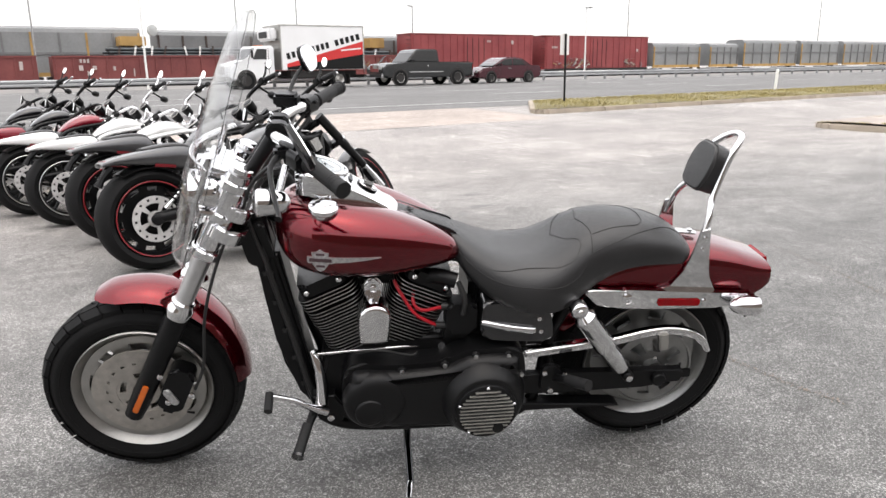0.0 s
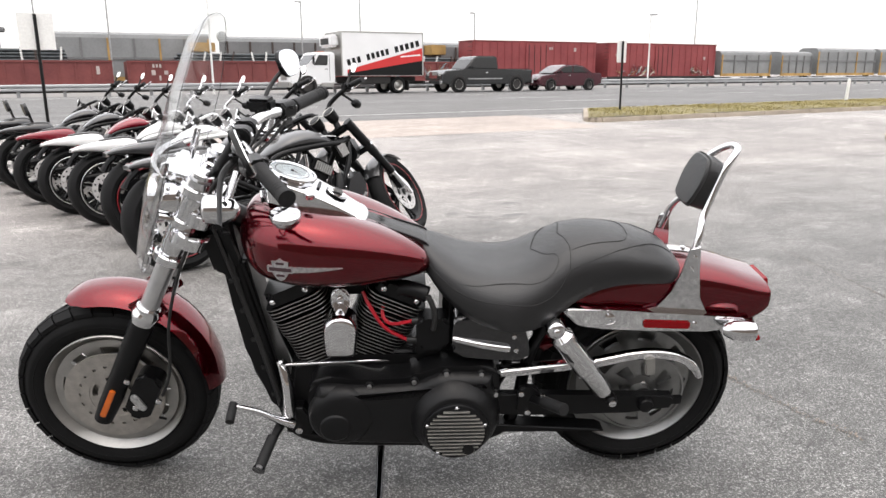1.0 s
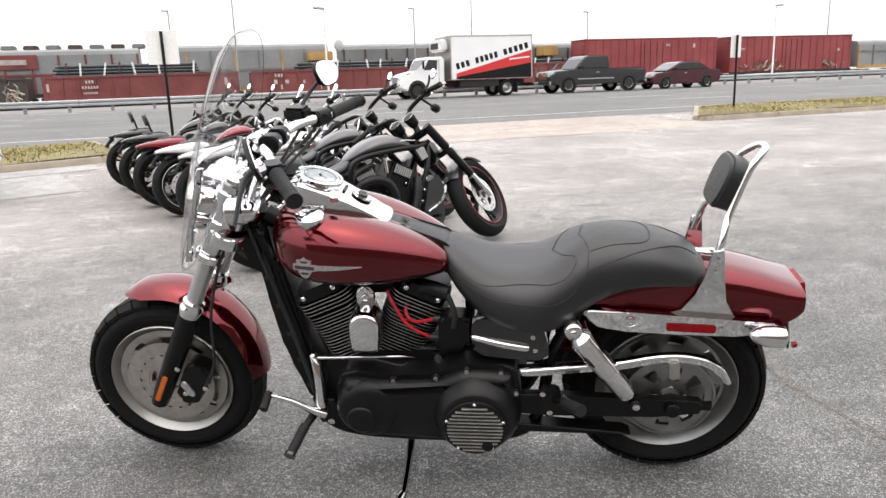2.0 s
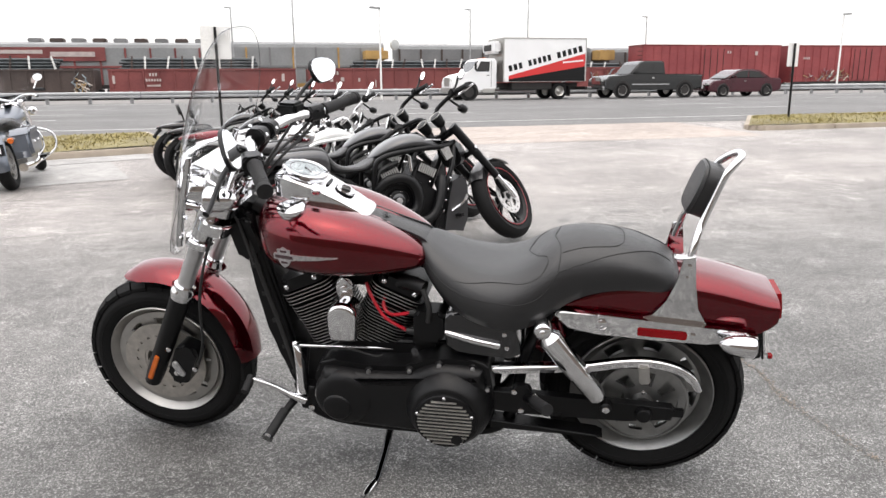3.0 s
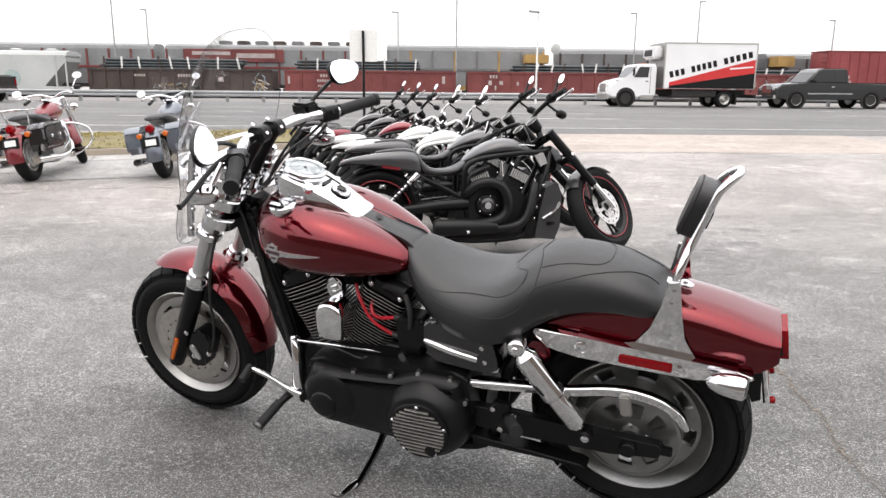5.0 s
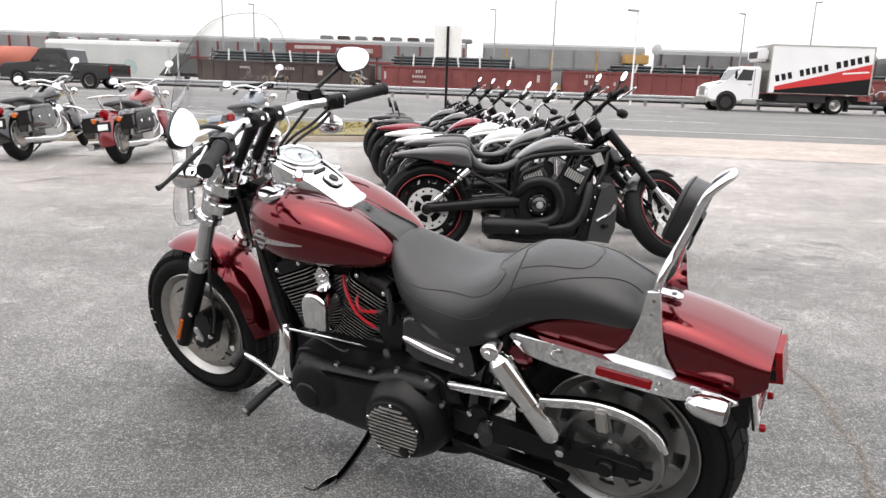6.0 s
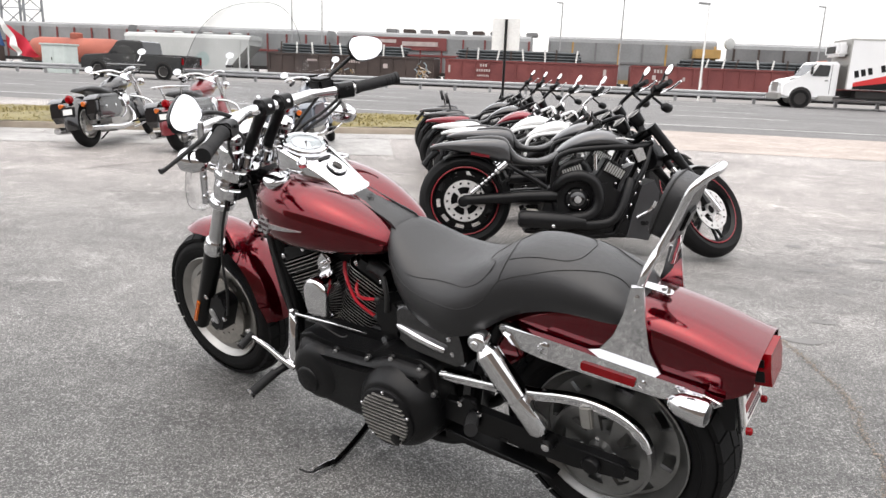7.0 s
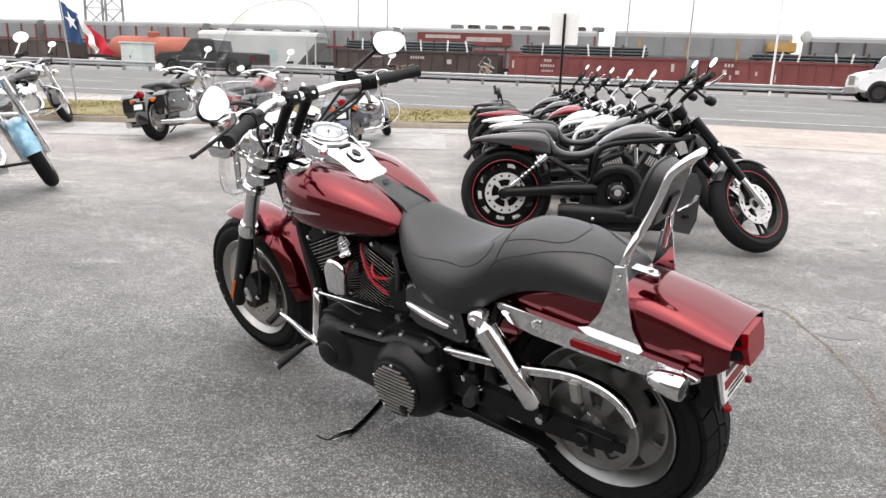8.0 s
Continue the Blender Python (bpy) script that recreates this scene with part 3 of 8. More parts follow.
def bogies(ob, x0, x1, y):
    for cx in (x0 + 1.7, x1 - 1.7):
        part("truck_frame", box(2.3, 2.0, 0.32, (cx, y, BED + 0.55), bevel=0.05), UNDER, ob)
        for dx in (-0.85, 0.85):
            part("wheelset", lathe([(-0.78, 0.42), (-0.72, 0.46), (-0.68, 0.42), (0.68, 0.42), (0.72, 0.46), (0.78, 0.42)], (cx + dx, y, BED + 0.45), (0, 1, 0), 18), UNDER, ob)
    for xe, s in ((x0, -1), (x1, 1)):
        part("coupler", box(0.5, 0.25, 0.25, (xe + 0.2 * s, y, BED + 0.85), bevel=0.04), UNDER, ob)


def marks(ob, y, rows):
    """Blocks of lettering, as plain bars: (x, z, width, height)."""
    for x, z, w, h in rows:
        n = max(1, int(w / (0.75 * h)))
        for k in range(n):
            part("lettering_bar", box(0.62 * w / n, 0.012, 0.8 * h, (x + w * ((k + 0.5) / n - 0.5), y - 0.008, z)), MARKS, ob)


def graffiti(ob, x, z, w, h, y):
    """A scrawl of overlapping sprayed strokes, no words."""
    rnd = random.Random(int(100 * x))
    for material in SPRAYS:
        for _ in range(max(3, int(3.2 * w * h))):
            cx, cz, a = x + rnd.uniform(-0.5, 0.5) * w, z + rnd.uniform(-0.4, 0.4) * h, rnd.uniform(-1.2, 1.2)
            pts = [(cx + 0.35 * h * t * math.sin(a) + 0.08 * math.sin(5 * t + cx), y - rnd.uniform(0.002, 0.006), cz + 0.35 * h * t * math.cos(a)) for t in (-1, -0.5, 0, 0.5, 1)]
            part("graffiti_stroke", tube(pts, rnd.uniform(0.03, 0.075), 5, squash=0.1), material, ob)


def gondola(x0, x1, material, label, signs=(), spray=()):
    y, w, lo, hi = 66.0, 3.0, 0.62, 2.4
    ob = thing("gondola_car", Matrix(), label, "rail car", "freight train")
    bm = box(x1 - x0, w, 0.12, ((x0 + x1) / 2, y, lo + 0.06))
    for s in (-1, 1):
        box(x1 - x0, 0.08, hi - lo, ((x0 + x1) / 2, y + s * (w / 2 - 0.04), (lo + hi) / 2), bm=bm)
    for xe in (x0 + 0.04, x1 - 0.04):
        box(0.08, w - 0.16, hi - lo, (xe, y, (lo + hi) / 2), bm=bm)
    part("body", bm, material, ob, flat=True)
    part("top_rail", box(x1 - x0 + 0.06, 0.16, 0.14, ((x0 + x1) / 2, y - w / 2 - 0.02, hi)), material, ob)
    part("side_sill", box(x1 - x0, 0.14, 0.22, ((x0 + x1) / 2, y - w / 2 - 0.02, lo + 0.1)), material, ob)
    for k in np.linspace(x0 + 0.25, x1 - 0.25, max(6, int((x1 - x0) / 1.15))):
        part("side_stake", box(0.1, 0.11, hi - lo - 0.1, (k, y - w / 2 - 0.05, (lo + hi) / 2)), material, ob)
    marks(ob, y - w / 2 - 0.1, signs)
    for x, z, ww, h in spray:
        graffiti(ob, x, z, ww, h, y - w / 2 - 0.11)
    bogies(ob, x0, x1, y)
    return ob


def pipe_load(x0, x1, base, rows, label, seed):
    """A strapped stack of long pipes that stands above the car's rim."""
    ob = thing("pipe_stack", Matrix(), label, "pipes", "pipe loads")
    rnd = random.Random(seed)
    for r in range(rows):
        for k in range(6):
            y = 64.9 + 0.42 * k
            part("pipe", tube([(x0 + rnd.uniform(0, 0.7), y, base + 0.14 + 0.25 * r), (x1 - rnd.uniform(0, 0.7), y, base + 0.14 + 0.25 * r)], 0.115, 8), PIPE, ob)
    n = max(5, int((x1 - x0) / 1.3))
    for i in range(n):
        x = x0 + (i + 0.6 + rnd.uniform(-0.25, 0.25)) * (x1 - x0) / n
        part("strap", box(0.15, 0.05, 0.25 * rows + 0.22, (x, 64.74, base + 0.13 * rows + 0.04), (0, rnd.uniform(-16, 16), 0)), STRAP if i % 3 else BROWN, ob)
    return ob


def boxcar(x0, x1, label, signs=(), spray=()):
    y, w, lo, hi = 66.0, 3.0, 0.78, 4.55
    ob = thing("boxcar", Matrix(), label, "rail car", "freight train")
    part("body", box(x1 - x0, w, hi - lo, ((x0 + x1) / 2, y, (lo + hi) / 2), bevel=0.06), BOXRED, ob)
    part("roof", box(x1 - x0 + 0.1, w + 0.12, 0.1, ((x0 + x1) / 2, y, hi + 0.04), bevel=0.03), BOXRED, ob)
    for k in np.linspace(x0 + 0.3, x1 - 0.3, 18):
        part("side_rib", box(0.07, 0.05, hi - lo - 0.25, (k, y - w / 2 - 0.025, (lo + hi) / 2)), BOXRED, ob)
    mid = (x0 + x1) / 2
    door = part("door", box(3.0, 0.08, hi - lo - 0.45, (mid, y - w / 2 - 0.06, (lo + hi) / 2), bevel=0.02), BOXRED, ob)
    for dx in (-1.1, -0.4, 0.4, 1.1):
        part("door_bar", tube([(mid + dx, y - w / 2 - 0.13, lo + 0.3), (mid + dx, y - w / 2 - 0.13, hi - 0.3)], 0.03, 6), UNDER, door)
    part("side_sill", box(x1 - x0, 0.12, 0.25, (mid, y - w / 2, lo)), UNDER, ob)
    marks(ob, y - w / 2 - 0.06, signs)
    for x, z, ww, h in spray:
        graffiti(ob, x, z, ww, h, y - w / 2 - 0.07)
    for k in np.arange(lo + 0.4, hi, 0.4):
        part("end_rung", box(0.6, 0.05, 0.04, (x0 - 0.2, y - w / 2 + 0.1, k)), UNDER, ob)
    bogies(ob, x0, x1, y)
    return ob


def autorack(x0, x1, y, label, panel=None, post=None, yellow=(), top=4.85, lo=1.0):
    w = 3.0
    ob = thing("autorack_car", Matrix(), label, "rail car", "freight train")
    part("body", box(x1 - x0, w, top - lo - 0.5, ((x0 + x1) / 2, y, (top + lo) / 2 - 0.25)), panel or RACK, ob)
    bm = bmesh.new()
    rings(bm, [[(x, y + a, z) for a, z in ((-1.5, top - 0.5), (-1.42, top - 0.2), (-0.9, top), (0.9, top), (1.42, top - 0.2), (1.5, top - 0.5))] for x in (x0, x1)])
    part("roof", bm, RACK, ob, "pale ribbed metal roof")
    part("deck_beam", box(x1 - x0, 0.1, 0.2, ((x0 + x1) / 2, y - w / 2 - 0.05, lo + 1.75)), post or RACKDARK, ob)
    part("side_sill", box(x1 - x0, 0.14, 0.35, ((x0 + x1) / 2, y - w / 2 - 0.05, lo)), YELLOW if yellow else UNDER, ob)
    for i, k in enumerate(np.linspace(x0 + 0.15, x1 - 0.15, max(5, int((x1 - x0) / 1.8)))):
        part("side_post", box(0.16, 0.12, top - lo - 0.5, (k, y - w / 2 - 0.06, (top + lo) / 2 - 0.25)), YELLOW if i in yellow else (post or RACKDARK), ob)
    bogies(ob, x0, x1, y)
    return ob


gondola(-11.8, 3.5, RUST, "faded maroon open gondola car loaded with pipes", [(-8.3, 2.0, 0.7, 0.3), (-8.3, 1.55, 1.3, 0.28), (-8.3, 1.1, 1.1, 0.2), (-11.4, 1.6, 0.3, 0.8), (2.4, 1.7, 0.4, 0.8)])
gondola(4.6, 24.0, RUST, "long faded maroon gondola car with white lettering bars", [(6.9, 2.05, 0.8, 0.35), (6.6, 1.5, 0.5, 0.5), (7.6, 1.5, 0.5, 0.4), (9.1, 1.45, 0.3, 0.4), (7.1, 1.05, 0.25, 0.5), (10.6, 1.1, 0.15, 0.8), (20.4, 1.6, 0.7, 0.9), (22.6, 1.5, 0.35, 0.8)])
gondola(24.9, 36.3, RUST, "maroon gondola car covered in pale graffiti", [], [(27.2, 1.6, 0.7, 1.0), (28.6, 1.4, 1.0, 0.9), (30.4, 1.5, 0.8, 1.0), (32.2, 1.4, 0.7, 0.9), (34.6, 1.55, 1.9, 1.3)])
gondola(-29.0, -12.9, BROWN, "dark brown gondola car with graffiti at one end", [(-20.5, 1.9, 1.4, 0.3), (-24.5, 1.9, 1.0, 0.25), (-17.4, 1.6, 0.7, 0.5)], [(-13.9, 1.3, 1.2, 1.5), (-21.8, 1.0, 3.0, 0.6)])
gondola(-78, -60, BROWN, "dark brown gondola car far down the line")
pipe_load(-11.0, 0.3, 2.35, 4, "strapped stack of dark steel pipes in a gondola", 1)
pipe_load(8.6, 21.9, 2.35, 3, "strapped stack of dark steel pipes with pale straps", 2)
pipe_load(25.6, 35.4, 2.35, 2, "low strapped stack of dark steel pipes", 3)
pipe_load(-28.2, -15.6, 2.35, 4, "strapped stack of dark pipes above a brown gondola", 4)
boxcar(37.4, 53.4, "red boxcar with ribbed sides and white markings", [(39.3, 2.3, 0.7, 0.3), (39.3, 1.9, 1.0, 0.25), (46.9, 3.9, 1.1, 0.3), (50.4, 3.8, 0.5, 0.5), (40.2, 1.3, 0.6, 0.25), (43.4, 1.4, 0.5, 0.4), (48.1, 1.5, 0.4, 0.3)])
boxcar(55.2, 72.2, "red boxcar with pale graffiti along its foot", [(56.6, 3.3, 0.9, 0.3), (64.0, 3.9, 0.9, 0.3), (70.2, 3.0, 0.5, 0.4)], [(60.5, 1.55, 4.2, 1.1), (69.5, 1.5, 3.2, 0.9), (57.2, 1.4, 1.6, 0.7)])
for i, (a, b) in enumerate([(73.2, 82.3), (84.3, 90.4), (91.6, 104.3), (105.4, 115.6), (117, 131.5), (133, 152), (154, 173), (175, 195)]):
    autorack(a, b, 66.0, "grey panelled autorack car far down the train", top=3.95 if i < 2 else 4.5, yellow=(0, 4) if i % 2 == 0 else (0,))
# second track, behind
autorack(-2.9, 12.4, 71.5, "silver autorack car with yellow posts behind the gondolas", yellow=(1, 3, 5, 7), top=5.0)
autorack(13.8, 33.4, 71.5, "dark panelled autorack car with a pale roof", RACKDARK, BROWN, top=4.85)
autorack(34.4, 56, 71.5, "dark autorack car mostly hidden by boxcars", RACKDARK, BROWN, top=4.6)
autorack(-24, -4.6, 71.5, "grey autorack car with maroon posts and a ridged roof", RACK, RUST, top=4.9)
autorack(-46, -25, 71.5, "grey autorack car with dark red posts", RACK, RUST, top=4.9)
autorack(-68, -47, 71.5, "grey autorack car with dark red posts in the distance", RACK, RUST, top=4.9)
autorack(-92, -69, 71.5, "grey autorack car with yellow posts in the distance", RACK, RUST, yellow=(2, 6), top=4.9)
end_door = thing("rail_platform", Matrix(), "yellow end platform of an autorack with brake gear", "platform")
part("platform", box(2.2, 2.6, 0.8, (11.4, 69.4, 3.75), bevel=0.05), YELLOW, end_door)
part("wheel_cover", lathe([(-0.1, 0.5), (0.1, 0.5), (0.16, 0.3)], (13.4, 69.6, 4.75), (0.5, -1, 0), 20), HOPPER, end_door)
end_b = thing("rail_platform", Matrix(), "yellow end platform beside the red boxcar", "platform")
part("platform", box(1.7, 2.6, 1.0, (35.4, 69.4, 3.75), bevel=0.05), YELLOW, end_b)
sign_car = thing("maroon_panel", Matrix(), "maroon panel with a white lettering bar on a rail car", "panel")
part("board", box(9.5, 0.1, 1.2, (-17.5, 69.85, 3.85)), RUST, sign_car)
part("lettering_bar", box(3.6, 0.02, 0.32, (-19.6, 69.78, 4.05)), MARKS, sign_car)
part("lettering_bar", box(3.6, 0.02, 0.42, (-15.4, 69.78, 3.85)), MARKS, sign_car)
for k in range(9):
    vent = thing("roof_vent", Matrix(), "dark roof vent on a rail car", "vent", "roof vents")
    part("vent_box", box(1.1, 1.2, 0.4, (-18.6 + 1.75 * k, 71.5, 5.08), bevel=0.08), BROWN if k % 2 else RACKDARK, vent)

# covered hopper and tank car
hopper = thing("hopper_car", Matrix(), "pale grey covered hopper car with sloped ends", "rail car", "freight train")
bm = bmesh.new()
side = [(-43.8, 3.55), (-43.8, 3.0), (-41.6, 0.75), (-33.0, 0.75), (-30.9, 3.0), (-30.9, 3.55)]
slab(side, 64.5, 67.5, bm=bm)
part("body", bm, HOPPER, hopper)
bm = bmesh.new()
rings(bm, [[(x, 66 + a, z) for a, z in ((-1.5, 3.5), (-1.3, 3.8), (-0.6, 3.95), (0.6, 3.95), (1.3, 3.8), (1.5, 3.5))] for x in (-43.9, -30.8)])
part("roof", bm, HOPPER, hopper)
for x in (-43.7, -30.9):
    for dx in (0.0, 0.9 if x < -40 else -0.9):
        part("corner_post", box(0.12, 0.12, 2.8, (x + dx, 64.5, 2.0)), HOPPER, hopper)
for k in range(4):
    part("roof_hatch", lathe([(0, 0.5), (0.12, 0.5), (0.2, 0.3)], (-42 + 3.1 * k, 66, 3.95), (0, 0, 1), 14), HOPPER, hopper)
part("side_sill", box(13.4, 0.15, 0.3, (-37.4, 64.5, 0.72)), HOPPER, hopper)
marks(hopper, 64.49, [(-41.2, 2.1, 1.5, 0.3)])
part("logo_patch", lathe([(0, 0.7), (0.02, 0.7)], (-35.6, 64.48, 1.6), (0, -1, 0), 16), mat("faded_teal_mark", (0.29, 0.36, 0.35), 0.6), hopper)
bogies(hopper, -43.6, -31, 66)
tank = thing("tank_car", Matrix(), "faded orange-red tank car", "rail car", "freight train")
part("tank_shell", lathe([(-5.2, 0.2), (-5.1, 0.75), (-4.7, 1.15), (-4, 1.3), (4, 1.3), (4.7, 1.15), (5.1, 0.75), (5.2, 0.2)], (-50.2, 66, 1.9), (1, 0, 0), 28), TANKRED, tank)
part("dome", lathe([(0, 0.6), (0.5, 0.6), (0.6, 0.4)], (-50.2, 66, 3.1), (0, 0, 1), 16), TANKRED, tank)
part("side_sill", box(11, 1.6, 0.25, (-50.2, 66, 0.7)), UNDER, tank)
bogies(tank, -55.4, -45, 66)
rails = thing("railway_track", Matrix(), "two railway tracks on a gravel bed", "railway", kind="structure")
for y in (66, 71.5):
    for d in (-0.75, 0.75):
        part("rail", box(500, 0.08, 0.16, (40, y + d, -0.06)), UNDER, rails)

# trackside box, lattice tower and flag
cabinet = thing("utility_cabinet", Matrix(), "pale grey metal utility cabinet by the railway", "cabinet")
CABGREY = mat("pale_cabinet_paint", (0.45, 0.5, 0.48), 0.6, 0, 0.12, 1.5)
part("body", box(1.85, 1.4, 1.95, (-36.0, 45.0, 1.05), bevel=0.03), CABGREY, cabinet)
part("roof", box(2.05, 1.6, 0.12, (-36.0, 45.0, 2.08), bevel=0.04), CABGREY, cabinet)
part("door", box(0.8, 0.03, 1.6, (-36.4, 44.285, 1.05), bevel=0.01), CABGREY, cabinet)
part("door_handle", box(0.05, 0.05, 0.2, (-36.1, 44.25, 1.1)), UNDER, cabinet)
tower = thing("lattice_tower", Matrix(), "grey steel lattice tower beyond the railway", "tower")
LATTICE = mat("grey_lattice_steel", (0.22, 0.23, 0.24), 0.6, 0.3, 0.2, 1)
for sx in (-1, 1):
    for sy in (-1, 1):
        part("leg", tube([(-72 + 1.75 * sx, 85 + 1.75 * sy, -0.2), (-72 + 1.45 * sx, 85 + 1.45 * sy, 22)], 0.16, 6), LATTICE, tower)
for i in range(9):
    z0, z1 = 2.4 * i, 2.4 * (i + 1)
    for sy in (-1.6, 1.6):
        part("brace", tube([(-73.6, 85 + sy, z0), (-70.4, 85 + sy, z1)], 0.07, 5), LATTICE, tower)
        part("brace", tube([(-70.4, 85 + sy, z0), (-73.6, 85 + sy, z1)], 0.07, 5), LATTICE, tower)
        part("rung", tube([(-73.6, 85 + sy, z1), (-70.4, 85 + sy, z1)], 0.06, 5), LATTICE, tower)

# ---- the red cruiser ----
def moved(bm, m):
    bmesh.ops.transform(bm, matrix=m, verts=bm.verts)
    return bm


def dense(rows, n, passes=2):
    """Rows of numbers, the first rising or falling evenly, as n smoothed rows."""
    a = np.array(rows, float)
    t = np.linspace(0, len(rows) - 1, n)
    out = np.stack([np.interp(t, range(len(rows)), a[:, k]) for k in range(a.shape[1])], 1)
    for _ in range(passes * n // len(rows)):
        out[1:-1] = 0.25 * out[:-2] + 0.5 * out[1:-1] + 0.25 * out[2:]
    return out.tolist()


def shell(loops, thick, bm=None):
    """An open sheet through the loops, given a thickness."""
    bm = bm or bmesh.new()
    rings(bm, loops, closed=False, caps=False)
    bmesh.ops.recalc_face_normals(bm, faces=bm.faces)
    bmesh.ops.solidify(bm, geom=list(bm.faces), thickness=thick)
    return bm


def pierced(r0, r1, s0, s1, n, frac, y, thick, at, seg=6, twist=0.0, bm=None):
    """A flat ring about the y axis with n slots between the radii s0 and s1, frac of the way round."""
    bm = bm or bmesh.new()
    angles = []
    for k in range(n):
        a0 = 2 * math.pi * k / n
        for j in range(seg):
            angles.append((a0 + 2 * math.pi / n * frac * j / seg, True))
        for j in range(2):
            angles.append((a0 + 2 * math.pi / n * (frac + (1 - frac) * j / 2), False))
    radii = (r0, s0, s1, r1)
    grid = []
    for a, _ in angles:
        grid.append([bm.verts.new((at[0] + r * math.cos(a + twist * (r - s0)), at[1] + y, at[2] + r * math.sin(a + twist * (r - s0)))) for r in radii])
    faces = []
    for i, (_, slot) in enumerate(angles):
        j = (i + 1) % len(angles)
        for k in range(3):
            if not (k == 1 and slot):
                faces.append(bm.faces.new((grid[i][k], grid[i][k + 1], grid[j][k + 1], grid[j][k])))
    bmesh.ops.recalc_face_normals(bm, faces=faces)
    bmesh.ops.solidify(bm, geom=faces, thickness=thick)
    return bm


def tyre(parent, at, r, w, rim, name="tyre", blocks=34, tread=True, material=None):
    """A tyre about the y axis: rounded section, and tread blocks with grooves between them."""
    h = w / 2
    mid = (r + rim) / 2
    deep = 0.006 if tread else 0.0
    prof = [(-h * 0.72, rim), (-h * 0.9, rim + 0.015), (-h, mid - 0.005), (-h * 0.96, r - 0.045), (-h * 0.72, r - 0.018 - deep), (-h * 0.36, r - 0.004 - deep), (0, r - deep),
            (h * 0.36, r - 0.004 - deep), (h * 0.72, r - 0.018 - deep), (h * 0.96, r - 0.045), (h, mid - 0.005), (h * 0.9, rim + 0.015), (h * 0.72, rim)]
    t = part(name, lathe(prof, at, (0, 1, 0), 56, close=True), material or RUBBER, parent)
    part("sidewall_ring", lathe([(h * 0.94, rim + 0.03), (h * 0.985, rim + 0.034), (h * 0.95, rim + 0.038)], at, (0, 1, 0), 48, close=True), material or RUBBER, t)
    if tread:
        bm = bmesh.new()
        rows = ((-0.86, -0.42), (-0.36, -0.03), (0.03, 0.36), (0.42, 0.86))
        top = lambda u: r + 0.0006 - 0.02 * max(0, abs(u) - 0.2) ** 1.5 * 1.6
        for k in range(blocks):
            for q, (u0, u1) in enumerate(rows):
                a0 = 2 * math.pi * (k + 0.5 * (q % 2) + 0.15 * abs(q - 1.5)) / blocks
                a1 = a0 + 2 * math.pi / blocks * 0.9
                vs = []
                for a in (a0, a1):
                    for u in (u0, u1):
                        for lift in (-0.012, 0.0):
                            rr = top(u) + lift
                            sk = 0.11 * u * (1 if q < 2 else -1) * (-1 if q in (0, 3) else 1)
                            vs.append(bm.verts.new((at[0] + rr * math.cos(a + sk), at[1] + h * u, at[2] + rr * math.sin(a + sk))))
                for f in ((1, 3, 7, 5), (0, 1, 5, 4), (2, 6, 7, 3), (0, 2, 3, 1), (4, 5, 7, 6)):
                    bm.faces.new([vs[i] for i in f])
        part("tread", bm, material or RUBBER, t)
    return t


